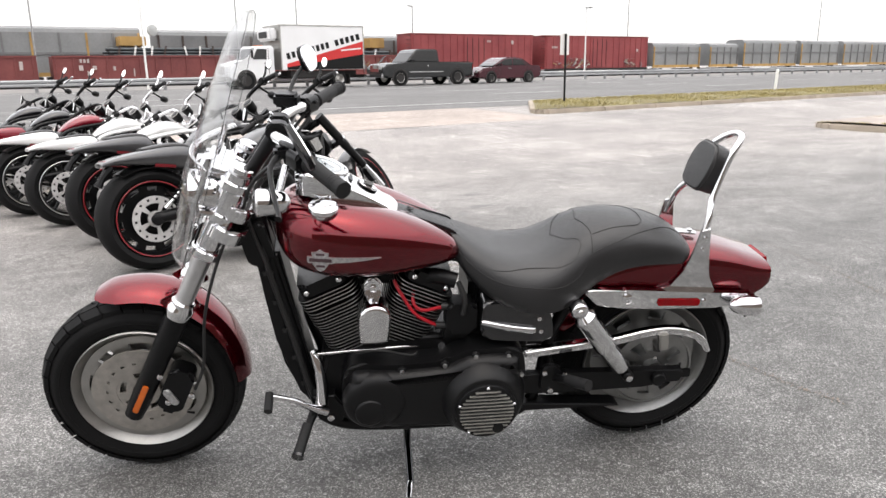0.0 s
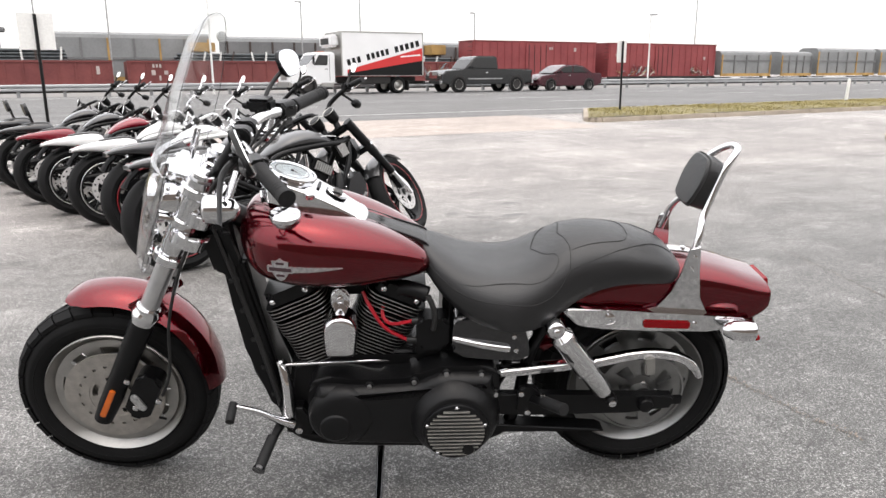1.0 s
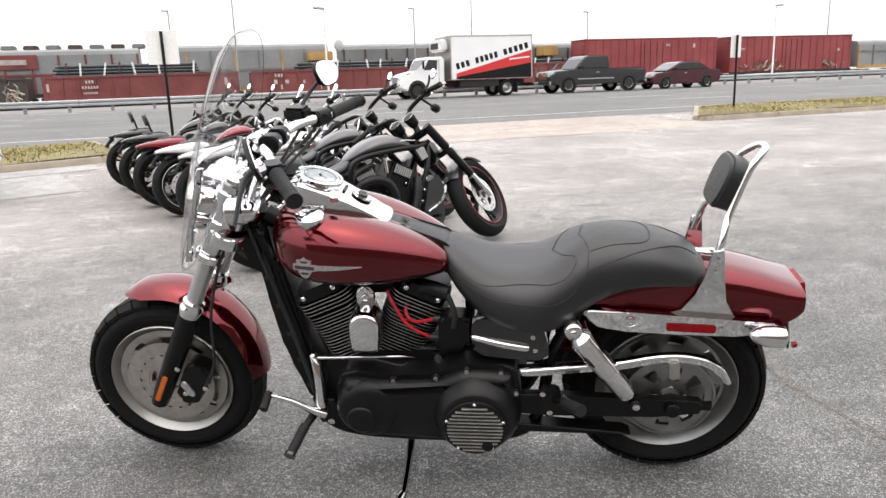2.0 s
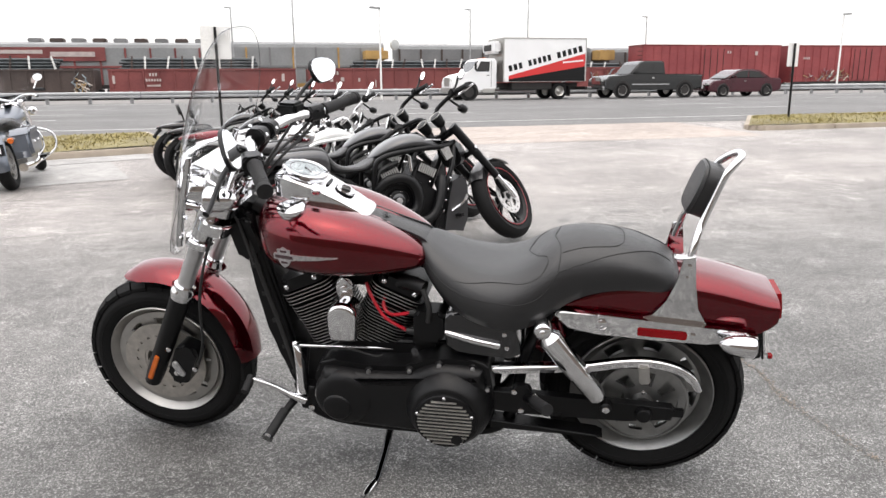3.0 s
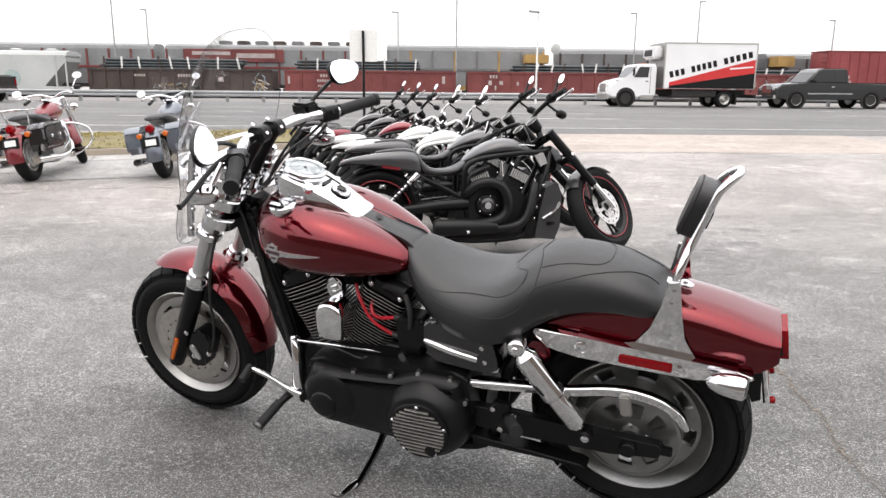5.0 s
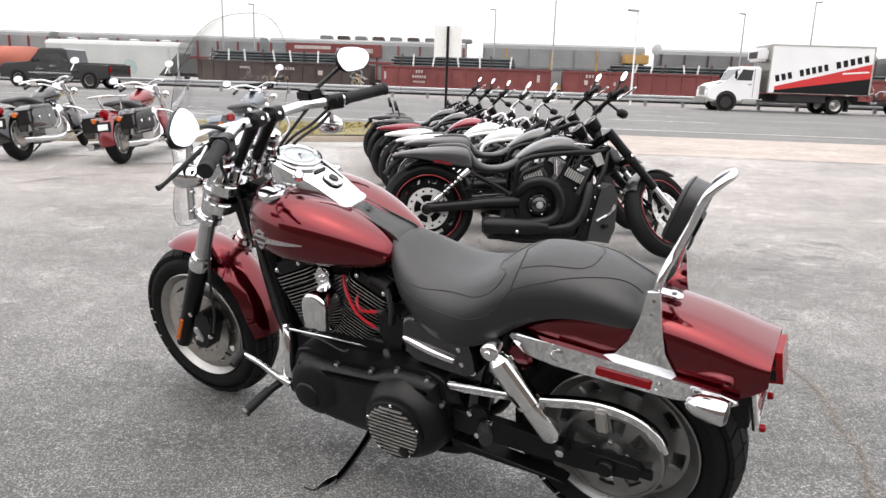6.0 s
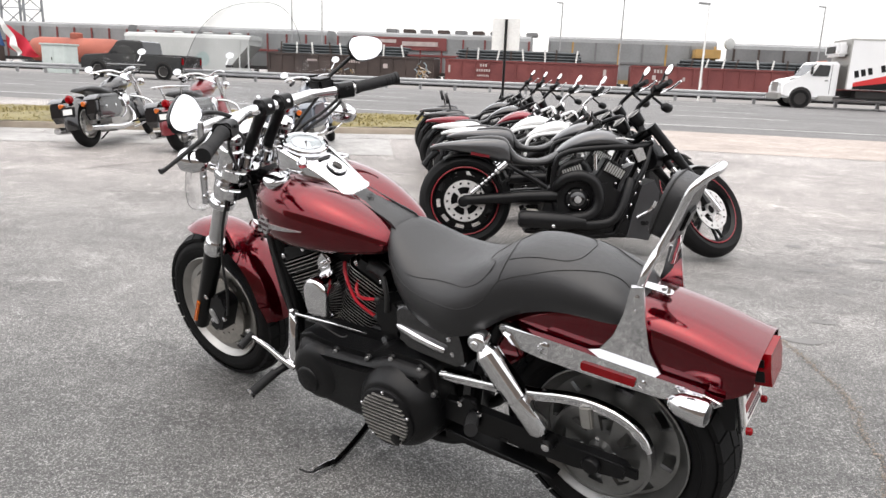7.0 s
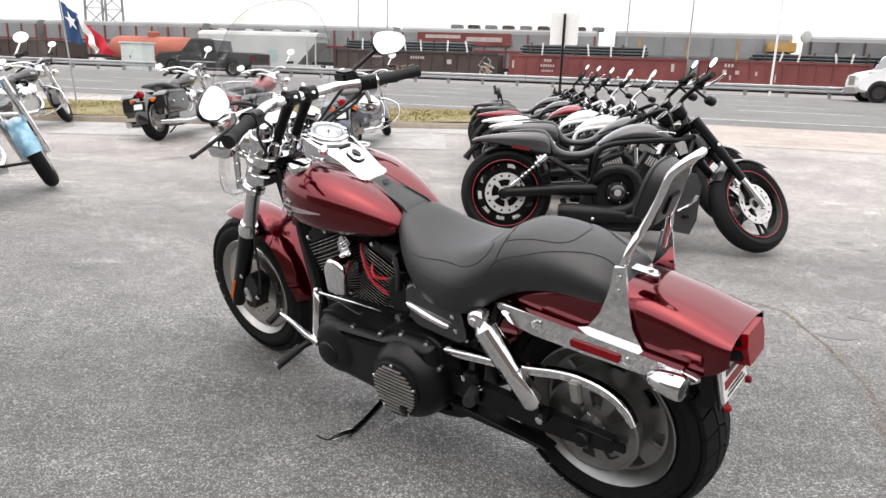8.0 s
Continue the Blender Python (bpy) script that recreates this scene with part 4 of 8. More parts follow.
def build_cruiser():
    """A red cruiser with a clear windshield, leaning on its stand. x: ahead, y: its left, z: up."""
    ob = thing("motorcycle", LOT @ pose(0, 0, 0.002, 0, 0, 155.9) @ pose(0, 0, 0, -8.8), "candy-red cruiser motorcycle with clear windshield, black seat and sissy bar", "motorcycle")
    FA, RA = (0.835, -0.035, 0.276), (-0.75, -0.016, 0.31)

    # front wheel
    wheel = part("front_wheel", lathe([(-0.05, 0.204), (-0.058, 0.206), (-0.061, 0.203), (-0.056, 0.198), (-0.046, 0.19), (-0.03, 0.176), (0.03, 0.176), (0.046, 0.19), (0.056, 0.198), (0.061, 0.203), (0.058, 0.206), (0.05, 0.204)], FA, (0, 1, 0), 64, close=True), STEEL, ob, "brushed aluminium rim")
    tyre(wheel, FA, 0.297, 0.13, 0.202, blocks=30)
    part("wheel_disc", pierced(0.035, 0.181, 0.128, 0.158, 9, 0.5, 0.03, 0.012, FA), STEEL, wheel, "slotted aluminium disc")
    part("hub", lathe([(-0.06, 0.035), (0.03, 0.035), (0.052, 0.03), (0.055, 0.02)], FA, (0, 1, 0), 24), STEEL, wheel)
    part("wheel_disc", pierced(0.035, 0.181, 0.128, 0.158, 9, 0.5, -0.03, 0.012, FA), STEEL, wheel)
    bm = pierced(0.075, 0.146, 0.098, 0.105, 18, 0.3, 0.066, 0.005, FA, 3)
    pierced(0.105, 0.1455, 0.122, 0.129, 18, 0.28, 0.0662, 0.0046, FA, 3, bm=bm)
    rotor = part("brake_rotor", bm, ROTOR, wheel, "drilled steel brake rotor")
    part("rotor_carrier", pierced(0.03, 0.085, 0.05, 0.066, 5, 0.55, 0.064, 0.006, FA), ROTOR, rotor)
    for k in range(10):
        a = 2 * math.pi * k / 10
        part("rim_bolt", bolt((FA[0] + 0.168 * math.cos(a), FA[1] + 0.031, FA[2] + 0.168 * math.sin(a)), 0.004, 0.005), STEEL, wheel)
    part("valve_stem", tube([(FA[0] - 0.14, 0.03, FA[2] - 0.09), (FA[0] - 0.12, 0.035, FA[2] - 0.08)], 0.004, 6), BLACK, wheel)

    # fork
    slope = Vector((-0.169, 0, 0.344)).normalized()
    for s, word in ((1, "fork_leg"), (-1, "fork_leg")):
        base = Vector((0.85, 0.106 * s - 0.01, 0.243))
        leg = part(word, tube([base, base + slope * 0.05, base + slope * 0.2, base + slope * 0.365], [0.026, 0.03, 0.031, 0.033], 20), BLACK, ob, "black fork slider")
        part("axle_cap", lathe([(-0.004, 0.027), (0.0, 0.025)], base, -slope, 18), GLOSSBLACK, leg)
        part("fork_tube", tube([base + slope * 0.36, base + slope * 0.84], 0.0255, 18), SATIN, leg, "satin steel fork tube")
        part("dust_collar", lathe([(0, 0.034), (0.012, 0.037), (0.03, 0.037), (0.036, 0.033), (0.05, 0.033), (0.056, 0.028)], base + slope * 0.365, slope, 22), CHROME, leg, "chrome dust collar")
        part("fork_cover", tube([base + slope * 0.6, base + slope * 0.64, base + slope * 0.83], [0.031, 0.034, 0.036], 18), CHROME, leg, "chrome fork cover")
        for z, r in ((0.585, 0.042), (0.7, 0.041), (0.795, 0.043)):
            part("clamp_ring", lathe([(-0.014, r - 0.004), (-0.01, r), (0.01, r), (0.014, r - 0.004)], base + slope * z, slope, 20), CHROME, leg)
        part("fork_cap", lathe([(0, 0.03), (0.012, 0.03), (0.018, 0.02)], base + slope * 0.835, slope, 16), CHROME, leg)
    refl = box(0.017, 0.008, 0.1, (0, 0, 0), bevel=0.003)
    moved(refl, Matrix.Translation((0.815, 0.129, 0.318)) @ pose(0, 0, 0, 0, -26.2, 0))
    part("reflector", refl, AMBER, ob, "amber side reflector")
    for z, w, d in ((0.83, 0.3, 0.1), (0.885, 0.27, 0.09)):
        c = Vector((0.848, 0, 0.244)) + slope * ((z - 0.244) / slope.z)
        part("triple_clamp", moved(slab(soft_loop(0, 0, d, w, 0.045), -0.02, 0.02, "z", 0.008), Matrix.Translation(c + Vector((-0.03, 0, 0))) @ pose(0, 0, 0, 0, -26, 0)), CHROME, ob, "chrome triple clamp")
    part("steering_neck", tube([(0.51, 0, 0.8), (0.465, 0, 0.885)], 0.036, 18), BLACK, ob)
    part("coil_housing", moved(slab(soft_loop(0, 0, 0.075, 0.13, 0.02), -0.055, 0.055, "y", 0.012), pose(0.462, 0.01, 0.765, 0, 14, 0)), CRINKLE, ob, "black housing under the steering neck")
    caliper = part("brake_caliper", moved(slab(soft_loop(0, 0, 0.075, 0.15, 0.025), -0.03, 0.03, "y", 0.01), pose(0.72, 0.085, 0.325, 0, -24, 0)), BLACK, ob, "black brake caliper")
    part("caliper_badge", moved(slab(soft_loop(0, 0, 0.022, 0.06, 0.01), 0, 0.006, "y", 0.002), pose(0.733, 0.116, 0.312, 0, 30, 0)), PEWTER, caliper)
    for dx, dz in ((0.03, 0.06), (0.018, -0.03), (-0.05, -0.01)):
        part("caliper_bolt", bolt((0.725 + dx, 0.116, 0.325 + dz), 0.009, 0.008), CHROME, caliper)
    part("brake_line", tube([(0.665, 0.11, 0.33), (0.63, 0.12, 0.42), (0.61, 0.125, 0.58), (0.57, 0.12, 0.72), (0.52, 0.1, 0.84)], 0.0045, 8, smooth=5), CABLE, ob)

    # front fender
    loops = []
    for k in range(29):
        th = radians(74 + 103 * k / 28)
        end = min(1.0, 0.25 + 1.2 * math.sqrt(k / 8.0)) if k < 8 else 1.0
        tail = 1.0 if k < 25 else 1.0 - 0.06 * (k - 24)
        row = []
        for u in np.linspace(-1, 1, 17):
            y = 0.088 * u * (0.55 + 0.45 * end) * tail
            drop = 0.036 * abs(u) ** 2.6 * end
            rr = float(np.interp(math.degrees(th), (70, 80, 100, 112, 130, 155, 178), (0.332, 0.35, 0.356, 0.356, 0.347, 0.33, 0.317))) - drop
            row.append((FA[0] + rr * math.cos(th), FA[1] + y, FA[2] + rr * math.sin(th)))
        loops.append(row)
    fender = part("front_fender", shell(loops, 0.004), RED, ob, "candy-red front fender")
    for s in (-1, 1):
        part("fender_bracket", moved(box(0.09, 0.012, 0.075, bevel=0.005), pose(0.688, 0.083 * s + FA[1], 0.585, 0, 30, 0)), RED, fender)
        for dz in (-0.02, 0.02):
            part("bolt", bolt((0.69 + dz * 0.3, (0.09 * s) + FA[1], 0.585 + dz), 0.007, 0.006, (0, s, 0)), BLACK, fender)

    # tank
    st = dense([(0.405, 0.862, 0.775, 0.075), (0.385, 0.895, 0.735, 0.125), (0.345, 0.915, 0.705, 0.168), (0.28, 0.925, 0.69, 0.195), (0.2, 0.917, 0.685, 0.207),
                (0.12, 0.9, 0.686, 0.2), (0.04, 0.872, 0.69, 0.178), (-0.04, 0.835, 0.697, 0.145), (-0.09, 0.806, 0.705, 0.118), (-0.105, 0.785, 0.72, 0.095)], 34, 1)
    loops = []
    for x, top, bot, w in st:
        cz, row = bot + 0.42 * (top - bot), []
        dip = float(np.interp(x, (-0.1, 0.2, 0.3, 0.38), (0.03, 0.036, 0.027, 0.0)))
        for k in range(48):
            a = 2 * math.pi * k / 48
            c, s = math.cos(a), math.sin(a)
            py = math.copysign(abs(c) ** 0.78, c) * w
            pz = (top - cz) * abs(s) ** 0.86 - dip * math.exp(-(py / 0.1) ** 2) if s > 0 else -(cz - bot) * abs(s) ** 0.62
            row.append((x, py, cz + pz))
        loops.append(row)
    tank = part("fuel_tank", rings(bmesh.new(), loops), RED, ob, "glossy candy-red teardrop tank", sharp=70)
    for s in (-1, 1):
        part("fuel_cap", lathe([(-0.02, 0.03), (0.014, 0.036), (0.018, 0.0405), (0.026, 0.041), (0.0295, 0.039), (0.031, 0.031), (0.032, 0.016), (0.0323, 0.002)], (0.274, 0.126 * s, 0.876), (-0.05, 0.16 * s, 1), 36), CHROME, tank, "chrome fuel cap")
        # shield emblem with a long spear behind it, bent to the tank's side
        wide = lambda x: float(np.interp(-x, [-r[0] for r in st], [r[3] for r in st]))

        def on_tank(bm, x0=0.285, z0=0.774, slant=0.045):
            for v in bm.verts:
                v.co.x, v.co.z = 0.87 * v.co.x, 0.87 * v.co.z
                v.co.x += x0
                v.co.y = s * (wide(v.co.x) + v.co.y)
                v.co.z += z0 - slant * (v.co.x - x0)
            bmesh.ops.recalc_face_normals(bm, faces=bm.faces)
            return bm

        shield = [(0.0, 0.036), (0.012, 0.028), (0.026, 0.026), (0.024, 0.008), (0.024, -0.012), (0.012, -0.03), (0, -0.036), (-0.012, -0.03), (-0.024, -0.012), (-0.024, 0.008), (-0.026, 0.026), (-0.012, 0.028)]
        emb = part("emblem", on_tank(slab(shield, -0.012, 0.004, "y")), PEWTER, tank, "pewter shield emblem with spear")
        part("emblem_bar", on_tank(slab(soft_loop(0, 0.002, 0.08, 0.02, 0.004), -0.006, 0.0065, "y")), PEWTER, emb)
        part("emblem_inlay", on_tank(slab(soft_loop(0, 0.002, 0.068, 0.011, 0.002), 0.004, 0.0072, "y")), PRINT, emb)
        for dz in (0.021, -0.018):
            part("emblem_inlay", on_tank(slab(soft_loop(0, dz, 0.026, 0.007, 0.002), 0.002, 0.0052, "y")), PRINT, emb)
        upper = [(-0.036 - 0.149 * k / 8, 0.01 * (1 - (k / 8) ** 1.7) + 0.0006) for k in range(9)]
        lower = [(-0.036 - 0.149 * k / 8, -0.006 * (1 - (k / 8) ** 1.7) - 0.0006) for k in range(8, -1, -1)]
        part("spear", on_tank(slab(upper + lower, -0.006, 0.004, "y")), PEWTER, emb)

    # console, gauge and strap
    loops = []
    rows = dense([(0.347, 0.972, 0.05), (0.322, 0.985, 0.078), (0.26, 0.965, 0.082), (0.2, 0.937, 0.07), (0.15, 0.909, 0.062), (0.11, 0.884, 0.058), (0.094, 0.874, 0.056)], 18, 1)
    rows += [[0.094 - 0.03 * q, 0.874 - 0.017 * q, 0.056 * (1 - q ** 4.5) ** 0.5 + 0.004] for q in (0.25, 0.45, 0.6, 0.72, 0.82, 0.9, 0.96, 0.99)] + [[0.0638, 0.853, 0.004]]
    for i, (x, z, w) in enumerate(rows):
        low = 0.02 if i == len(rows) - 1 else 0.0
        loops.append([(x, u * w, z - 0.007 * min(1, abs(u)) ** 3 - low - fall) for u, fall in ((-1.02, 0.06), (-1.02, 0.008), (-1.0, 0.002), (-0.94, 0), (-0.75, 0), (-0.4, 0), (0, 0), (0.4, 0), (0.75, 0), (0.94, 0), (1.0, 0.002), (1.02, 0.008), (1.02, 0.06))])
    console = part("console", rings(bmesh.new(), loops, closed=False, caps=False), CHROME, ob, "chrome tank console")
    ax = Vector((-0.32, 0, 1)).normalized()
    gc = Vector((0.27, 0, 0.966))
    gauge = part("speedometer", lathe([(-0.04, 0.052), (0.0, 0.066), (0.008, 0.069), (0.013, 0.067), (0.014, 0.06), (0.01, 0.056)], gc, ax, 36), CHROME, console, "chrome-rimmed speedometer")
    part("dial_face", lathe([(0.0105, 0.057), (0.0115, 0.0565)], gc, ax, 32), DIAL, gauge, "pale silver dial face")
    part("dial_ring", lathe([(0.0118, 0.047), (0.0126, 0.047), (0.0126, 0.045), (0.0118, 0.045)], gc, ax, 32, close=True), PRINT, gauge)
    part("dial_hub", lathe([(0.012, 0.004), (0.016, 0.003)], gc, ax, 12), BLACK, gauge)
    part("needle", moved(box(0.03, 0.0016, 0.001), Matrix.Translation(gc + ax * 0.016) @ pose(0, 0, 0, 0, -17.7, 0) @ pose(-0.012, 0.012, 0, 0, 0, 140)), PRINT, gauge)
    part("dial_glass", lathe([(0.0125, 0.0575), (0.0135, 0.0575)], gc, ax, 32), HEADGLASS, gauge)
    part("slot_trim", moved(slab(soft_loop(0, 0, 0.009, 0.05, 0.004), 0, 0.0025, "z"), pose(0.196, 0, 0.9365, 0, -29, 0)), BLACK, console)
    key = part("ignition_switch", moved(slab(soft_loop(0, 0, 0.06, 0.052, 0.021), 0, 0.003, "z"), pose(0.151, 0, 0.9105, 0, -30, 0)), BLACK, console, "black-edged ignition switch with chrome knob")
    part("switch_bezel", moved(slab(soft_loop(0, 0, 0.055, 0.047, 0.019), 0.002, 0.0075, "z", 0.003), pose(0.151, 0, 0.9105, 0, -30, 0)), CHROME, key)
    part("knob_ring", lathe([(0.007, 0.0135), (0.0078, 0.013), (0.008, 0.004)], (0.151, 0, 0.9105), (-0.577, 0, 1), 24), BLACK, key)
    part("knob", moved(box(0.034, 0.012, 0.012, bevel=0.004), pose(0.146, 0, 0.921, 0, -30, 24)), CHROME, key)
    part("knob_slot", moved(box(0.02, 0.003, 0.001), pose(0.143, 0, 0.9272, 0, -30, 24)), BLACK, key)
    part("side_knob", lathe([(0, 0.016), (0.014, 0.015), (0.018, 0.008)], (0.215, 0.072, 0.935), (-0.2, 0.6, 0.7), 16), CHROME, console)
    loops = []
    for x, z, w in dense([(0.08, 0.858, 0.04), (0.06, 0.851, 0.043), (0.027, 0.838, 0.044), (-0.03, 0.817, 0.046), (-0.075, 0.801, 0.05), (-0.1, 0.79, 0.055), (-0.109, 0.77, 0.056)], 16, 1):
        loops.append([(x, u * w, z - 0.006 * u * u - (0.016 if abs(u) > 0.99 else 0)) for u in (-1, -0.98, -0.6, -0.2, 0.2, 0.6, 0.98, 1)])
    strap = part("tank_strap", shell(loops, 0.004), LEATHER, ob, "black leather tank strap")
    for k in (1, -2):
        part("strap_piping", tube([Vector(lp[k]) + Vector((0, 0, 0.003)) for lp in loops], 0.0028, 6), LEATHER, strap)
    bm = moved(lathe([(0, 0.0115), (0.0008, 0.0115), (0.0008, 0.0095), (0, 0.0095)], (0, 0, 0), (0, 0, 1), 20, close=True), Matrix.Translation((0.027, 0, 0.8412)) @ pose(0, 0, 0, 0, -21, 0))
    part("strap_badge", bm, STITCH, strap, "thin dark printed badge")
    part("badge_bar", moved(box(0.007, 0.026, 0.0012), Matrix.Translation((0.027, 0, 0.8418)) @ pose(0, 0, 0, 0, -21, 0) @ pose(0, 0, 0, 0, 0, 20)), STITCH, strap)

    # seat
    rows = dense([(-0.085, 0.79, 0.73, 0.07, 0.0), (-0.11, 0.784, 0.695, 0.105, 0.0), (-0.155, 0.76, 0.645, 0.14, 0.003), (-0.22, 0.73, 0.6, 0.17, 0.008), (-0.3, 0.718, 0.578, 0.187, 0.01),
                  (-0.37, 0.73, 0.573, 0.186, 0.008), (-0.43, 0.768, 0.588, 0.172, 0.002), (-0.48, 0.8, 0.628, 0.152, -0.003), (-0.55, 0.814, 0.672, 0.138, -0.004), (-0.63, 0.81, 0.692, 0.132, -0.004), (-0.7, 0.796, 0.695, 0.13, -0.004),
                  (-0.76, 0.777, 0.69, 0.125, -0.003), (-0.8, 0.755, 0.688, 0.112, -0.002), (-0.822, 0.728, 0.69, 0.085, 0.0)], 46, 1)
    us = [1.0, 1.035, 1.02, 0.97, 0.88, 0.74, 0.55, 0.3, 0.0]
    hs = [0.0, 0.2, 0.42, 0.6, 0.75, 0.87, 0.95, 0.988, 1.0]

    def seat_row(x, top, bot, w, dish):
        half = [(u * w, bot + h * (top - bot) - dish * (1 - u) * (h > 0.9)) for u, h in zip(us, hs)]
        return [(x, y, z) for y, z in half] + [(x, -y, z) for y, z in half[-2::-1]]

    seat = part("seat", rings(bmesh.new(), [seat_row(*r) for r in rows]), LEATHER, ob, "black leather two-up saddle", sharp=75)
    # fine seams: along the sides, across before the pad, and round the rider's dish
    def on_seat(row_index, k, side):
        i = min(int(row_index), len(rows) - 2)
        pts = []
        for j in (i, i + 1):
            around = seat_row(*rows[j])
            pts.append(Vector(around[int(k)]).lerp(Vector(around[min(int(k) + 1, 16)]), k - int(k)))
        p = pts[0].lerp(pts[1], row_index - i)
        return Vector((p.x, p.y * side * 1.004, p.z + 0.0007))

    def seam(name, marks_along, side, r=0.0011):
        fine = smooth_path([(i, k, 0) for i, k in marks_along], 8)
        part(name, tube([on_seat(p.x, max(0.0, min(p.y, 15.9)), side) for p in fine], r, 5), STITCH, seat)

    for side in (1, -1):
        seam("side_seam", [(2.5, 2.2), (7.25, 2.2), (11.25, 2.6), (14.75, 2.75), (19, 2.25), (22.3, 2.3), (24.4, 3.4)], side)
        seam("dish_seam", [(8.6, 3.4), (10.5, 4.0), (13.5, 4.85), (16, 4.8), (18.8, 4.2), (21.2, 4.1), (22.6, 4.9), (22.3, 5.8), (20.6, 6.6), (19.0, 8.0)], side, 0.0009)
        seam("joint_seam", [(23.6, 8.0), (24.3, 7.0), (24.7, 5.7), (24.6, 4.4), (24.4, 3.4)], side)
        seam("pad_seam", [(24.4, 3.4), (28, 3.6), (31, 4.5), (34.5, 5.7), (36.5, 6.3), (38.6, 6.5), (41, 6.2)], side)
        seam("pad_top_seam", [(25, 5.35), (28, 5.5), (31.4, 5.8), (32.8, 6.7), (33.1, 8.0)], side, 0.0009)

    # rear fender
    loops = []
    for x, top, bot, w in dense([(-0.43, 0.6, 0.56, 0.09), (-0.52, 0.655, 0.595, 0.112), (-0.6, 0.698, 0.595, 0.117), (-0.7, 0.726, 0.584, 0.119), (-0.8, 0.736, 0.572, 0.12), (-0.9, 0.722, 0.565, 0.12), (-0.98, 0.703, 0.563, 0.12), (-1.03, 0.686, 0.568, 0.117), (-1.068, 0.674, 0.588, 0.113), (-1.088, 0.667, 0.608, 0.109)], 32, 1):
        h = top - bot
        half = [(w, bot), (w * 1.01, bot + 0.3 * h), (w * 1.005, bot + 0.52 * h), (w * 0.985, bot + 0.68 * h), (w * 0.93, bot + 0.8 * h), (w * 0.82, bot + 0.89 * h), (w * 0.6, bot + 0.975 * h), (w * 0.3, bot + 0.995 * h), (0, top)]
        loops.append([(x, y, z) for y, z in half] + [(x, -y, z) for y, z in half[-2::-1]])
    rf = part("rear_fender", shell(loops, 0.004), RED, ob, "candy-red bobbed rear fender", sharp=60)
    part("fender_tab", moved(slab(soft_loop(0, 0, 0.085, 0.03, 0.013), 0, 0.006, "z", 0.002), pose(-0.83, 0, 0.739, 0, -6, 0)), CHROME, rf, "chrome seat tab")
    part("tab_screw", lathe([(0, 0.009), (0.008, 0.008), (0.01, 0.004)], (-0.85, 0, 0.742), (0, 0, 1), 14), CHROME, rf)
    for s in (-1, 1):
        strut = part("fender_strut", slab([(-0.482, 0.61), (-0.488, 0.622), (-0.505, 0.624), (-0.6, 0.618), (-0.75, 0.606), (-0.9, 0.592), (-1.0, 0.583), (-1.034, 0.578), (-1.036, 0.57), (-1.02, 0.558), (-0.9, 0.546), (-0.75, 0.55), (-0.6, 0.558), (-0.545, 0.564), (-0.52, 0.572)], 0.124 * s, 0.144 * s, "y", 0.004), CHROME, ob, "chrome fender strut")
        part("strut_bolt", lathe([(0, 0.016), (0.006, 0.016), (0.01, 0.01), (0.01, 0.005), (0.005, 0.004)], (-0.613, 0.143 * s, 0.591), (0, s, 0), 18), CHROME, strut)
        part("strut_bolt", bolt((-0.862, 0.143 * s, 0.57), 0.009, 0.007, (0, s, 0)), CHROME, strut)
        part("side_reflector", moved(slab(soft_loop(0, 0, 0.134, 0.021, 0.004), 0, 0.007 * s, "y", 0.002), pose(-0.779, 0.143 * s, 0.572, 0, -2.5, 0)), REDLENS, strut, "red side reflector")
        part("strut_cover", moved(slab(soft_loop(0, 0, 0.4, 0.01, 0.004), 0.13 * s, 0.15 * s, "y", 0.003), pose(-0.8, 0, 0.603, 0, -4.4, 0)), CHROME, strut)
        # bullet turn signal
        sig = part("turn_signal", lathe([(0, 0.006), (0.01, 0.018), (0.03, 0.027), (0.06, 0.031), (0.085, 0.031), (0.09, 0.028)], (-0.928, 0.176 * s, 0.572), (-1, 0.06 * s, -0.06), 24), CHROME, ob, "chrome bullet turn signal")
        part("signal_lens", lathe([(0.09, 0.027), (0.095, 0.02), (0.097, 0.006)], (-0.928, 0.176 * s, 0.572), (-1, 0.06 * s, -0.06), 18), GLOSSBLACK, sig)
        part("signal_stem", tube([(-0.965, 0.14 * s, 0.575), (-0.965, 0.176 * s, 0.572)], 0.014, 12), CHROME, sig)
        # shock absorber
        a, b = Vector((-0.451, 0.182 * s, 0.584)), Vector((-0.64, 0.17 * s, 0.333))
        d = (b - a).normalized()
        shock = part("shock_absorber", tube([a + d * 0.02, a + d * 0.035, a + d * 0.17, a + d * 0.175, a + d * 0.268, a + d * 0.282], [0.022, 0.034, 0.034, 0.03, 0.03, 0.02], 22), CHROME, ob, "chrome shock absorber")
        part("upper_eye", lathe([(-0.02, 0.026), (0.014, 0.026), (0.02, 0.022), (0.024, 0.012)], a, (0, s, 0), 20), CHROME, shock)
        part("lower_eye", lathe([(-0.02, 0.017), (0.012, 0.017), (0.016, 0.012)], b, (0, s, 0), 18), BLACK, shock)
        part("eye_bolt", bolt((a.x, a.y + 0.024 * s, a.z), 0.011, 0.01, (0, s, 0)), CHROME, shock)
        part("eye_bolt", bolt((b.x, b.y + 0.016 * s, b.z), 0.011, 0.008, (0, s, 0)), CHROME, shock)

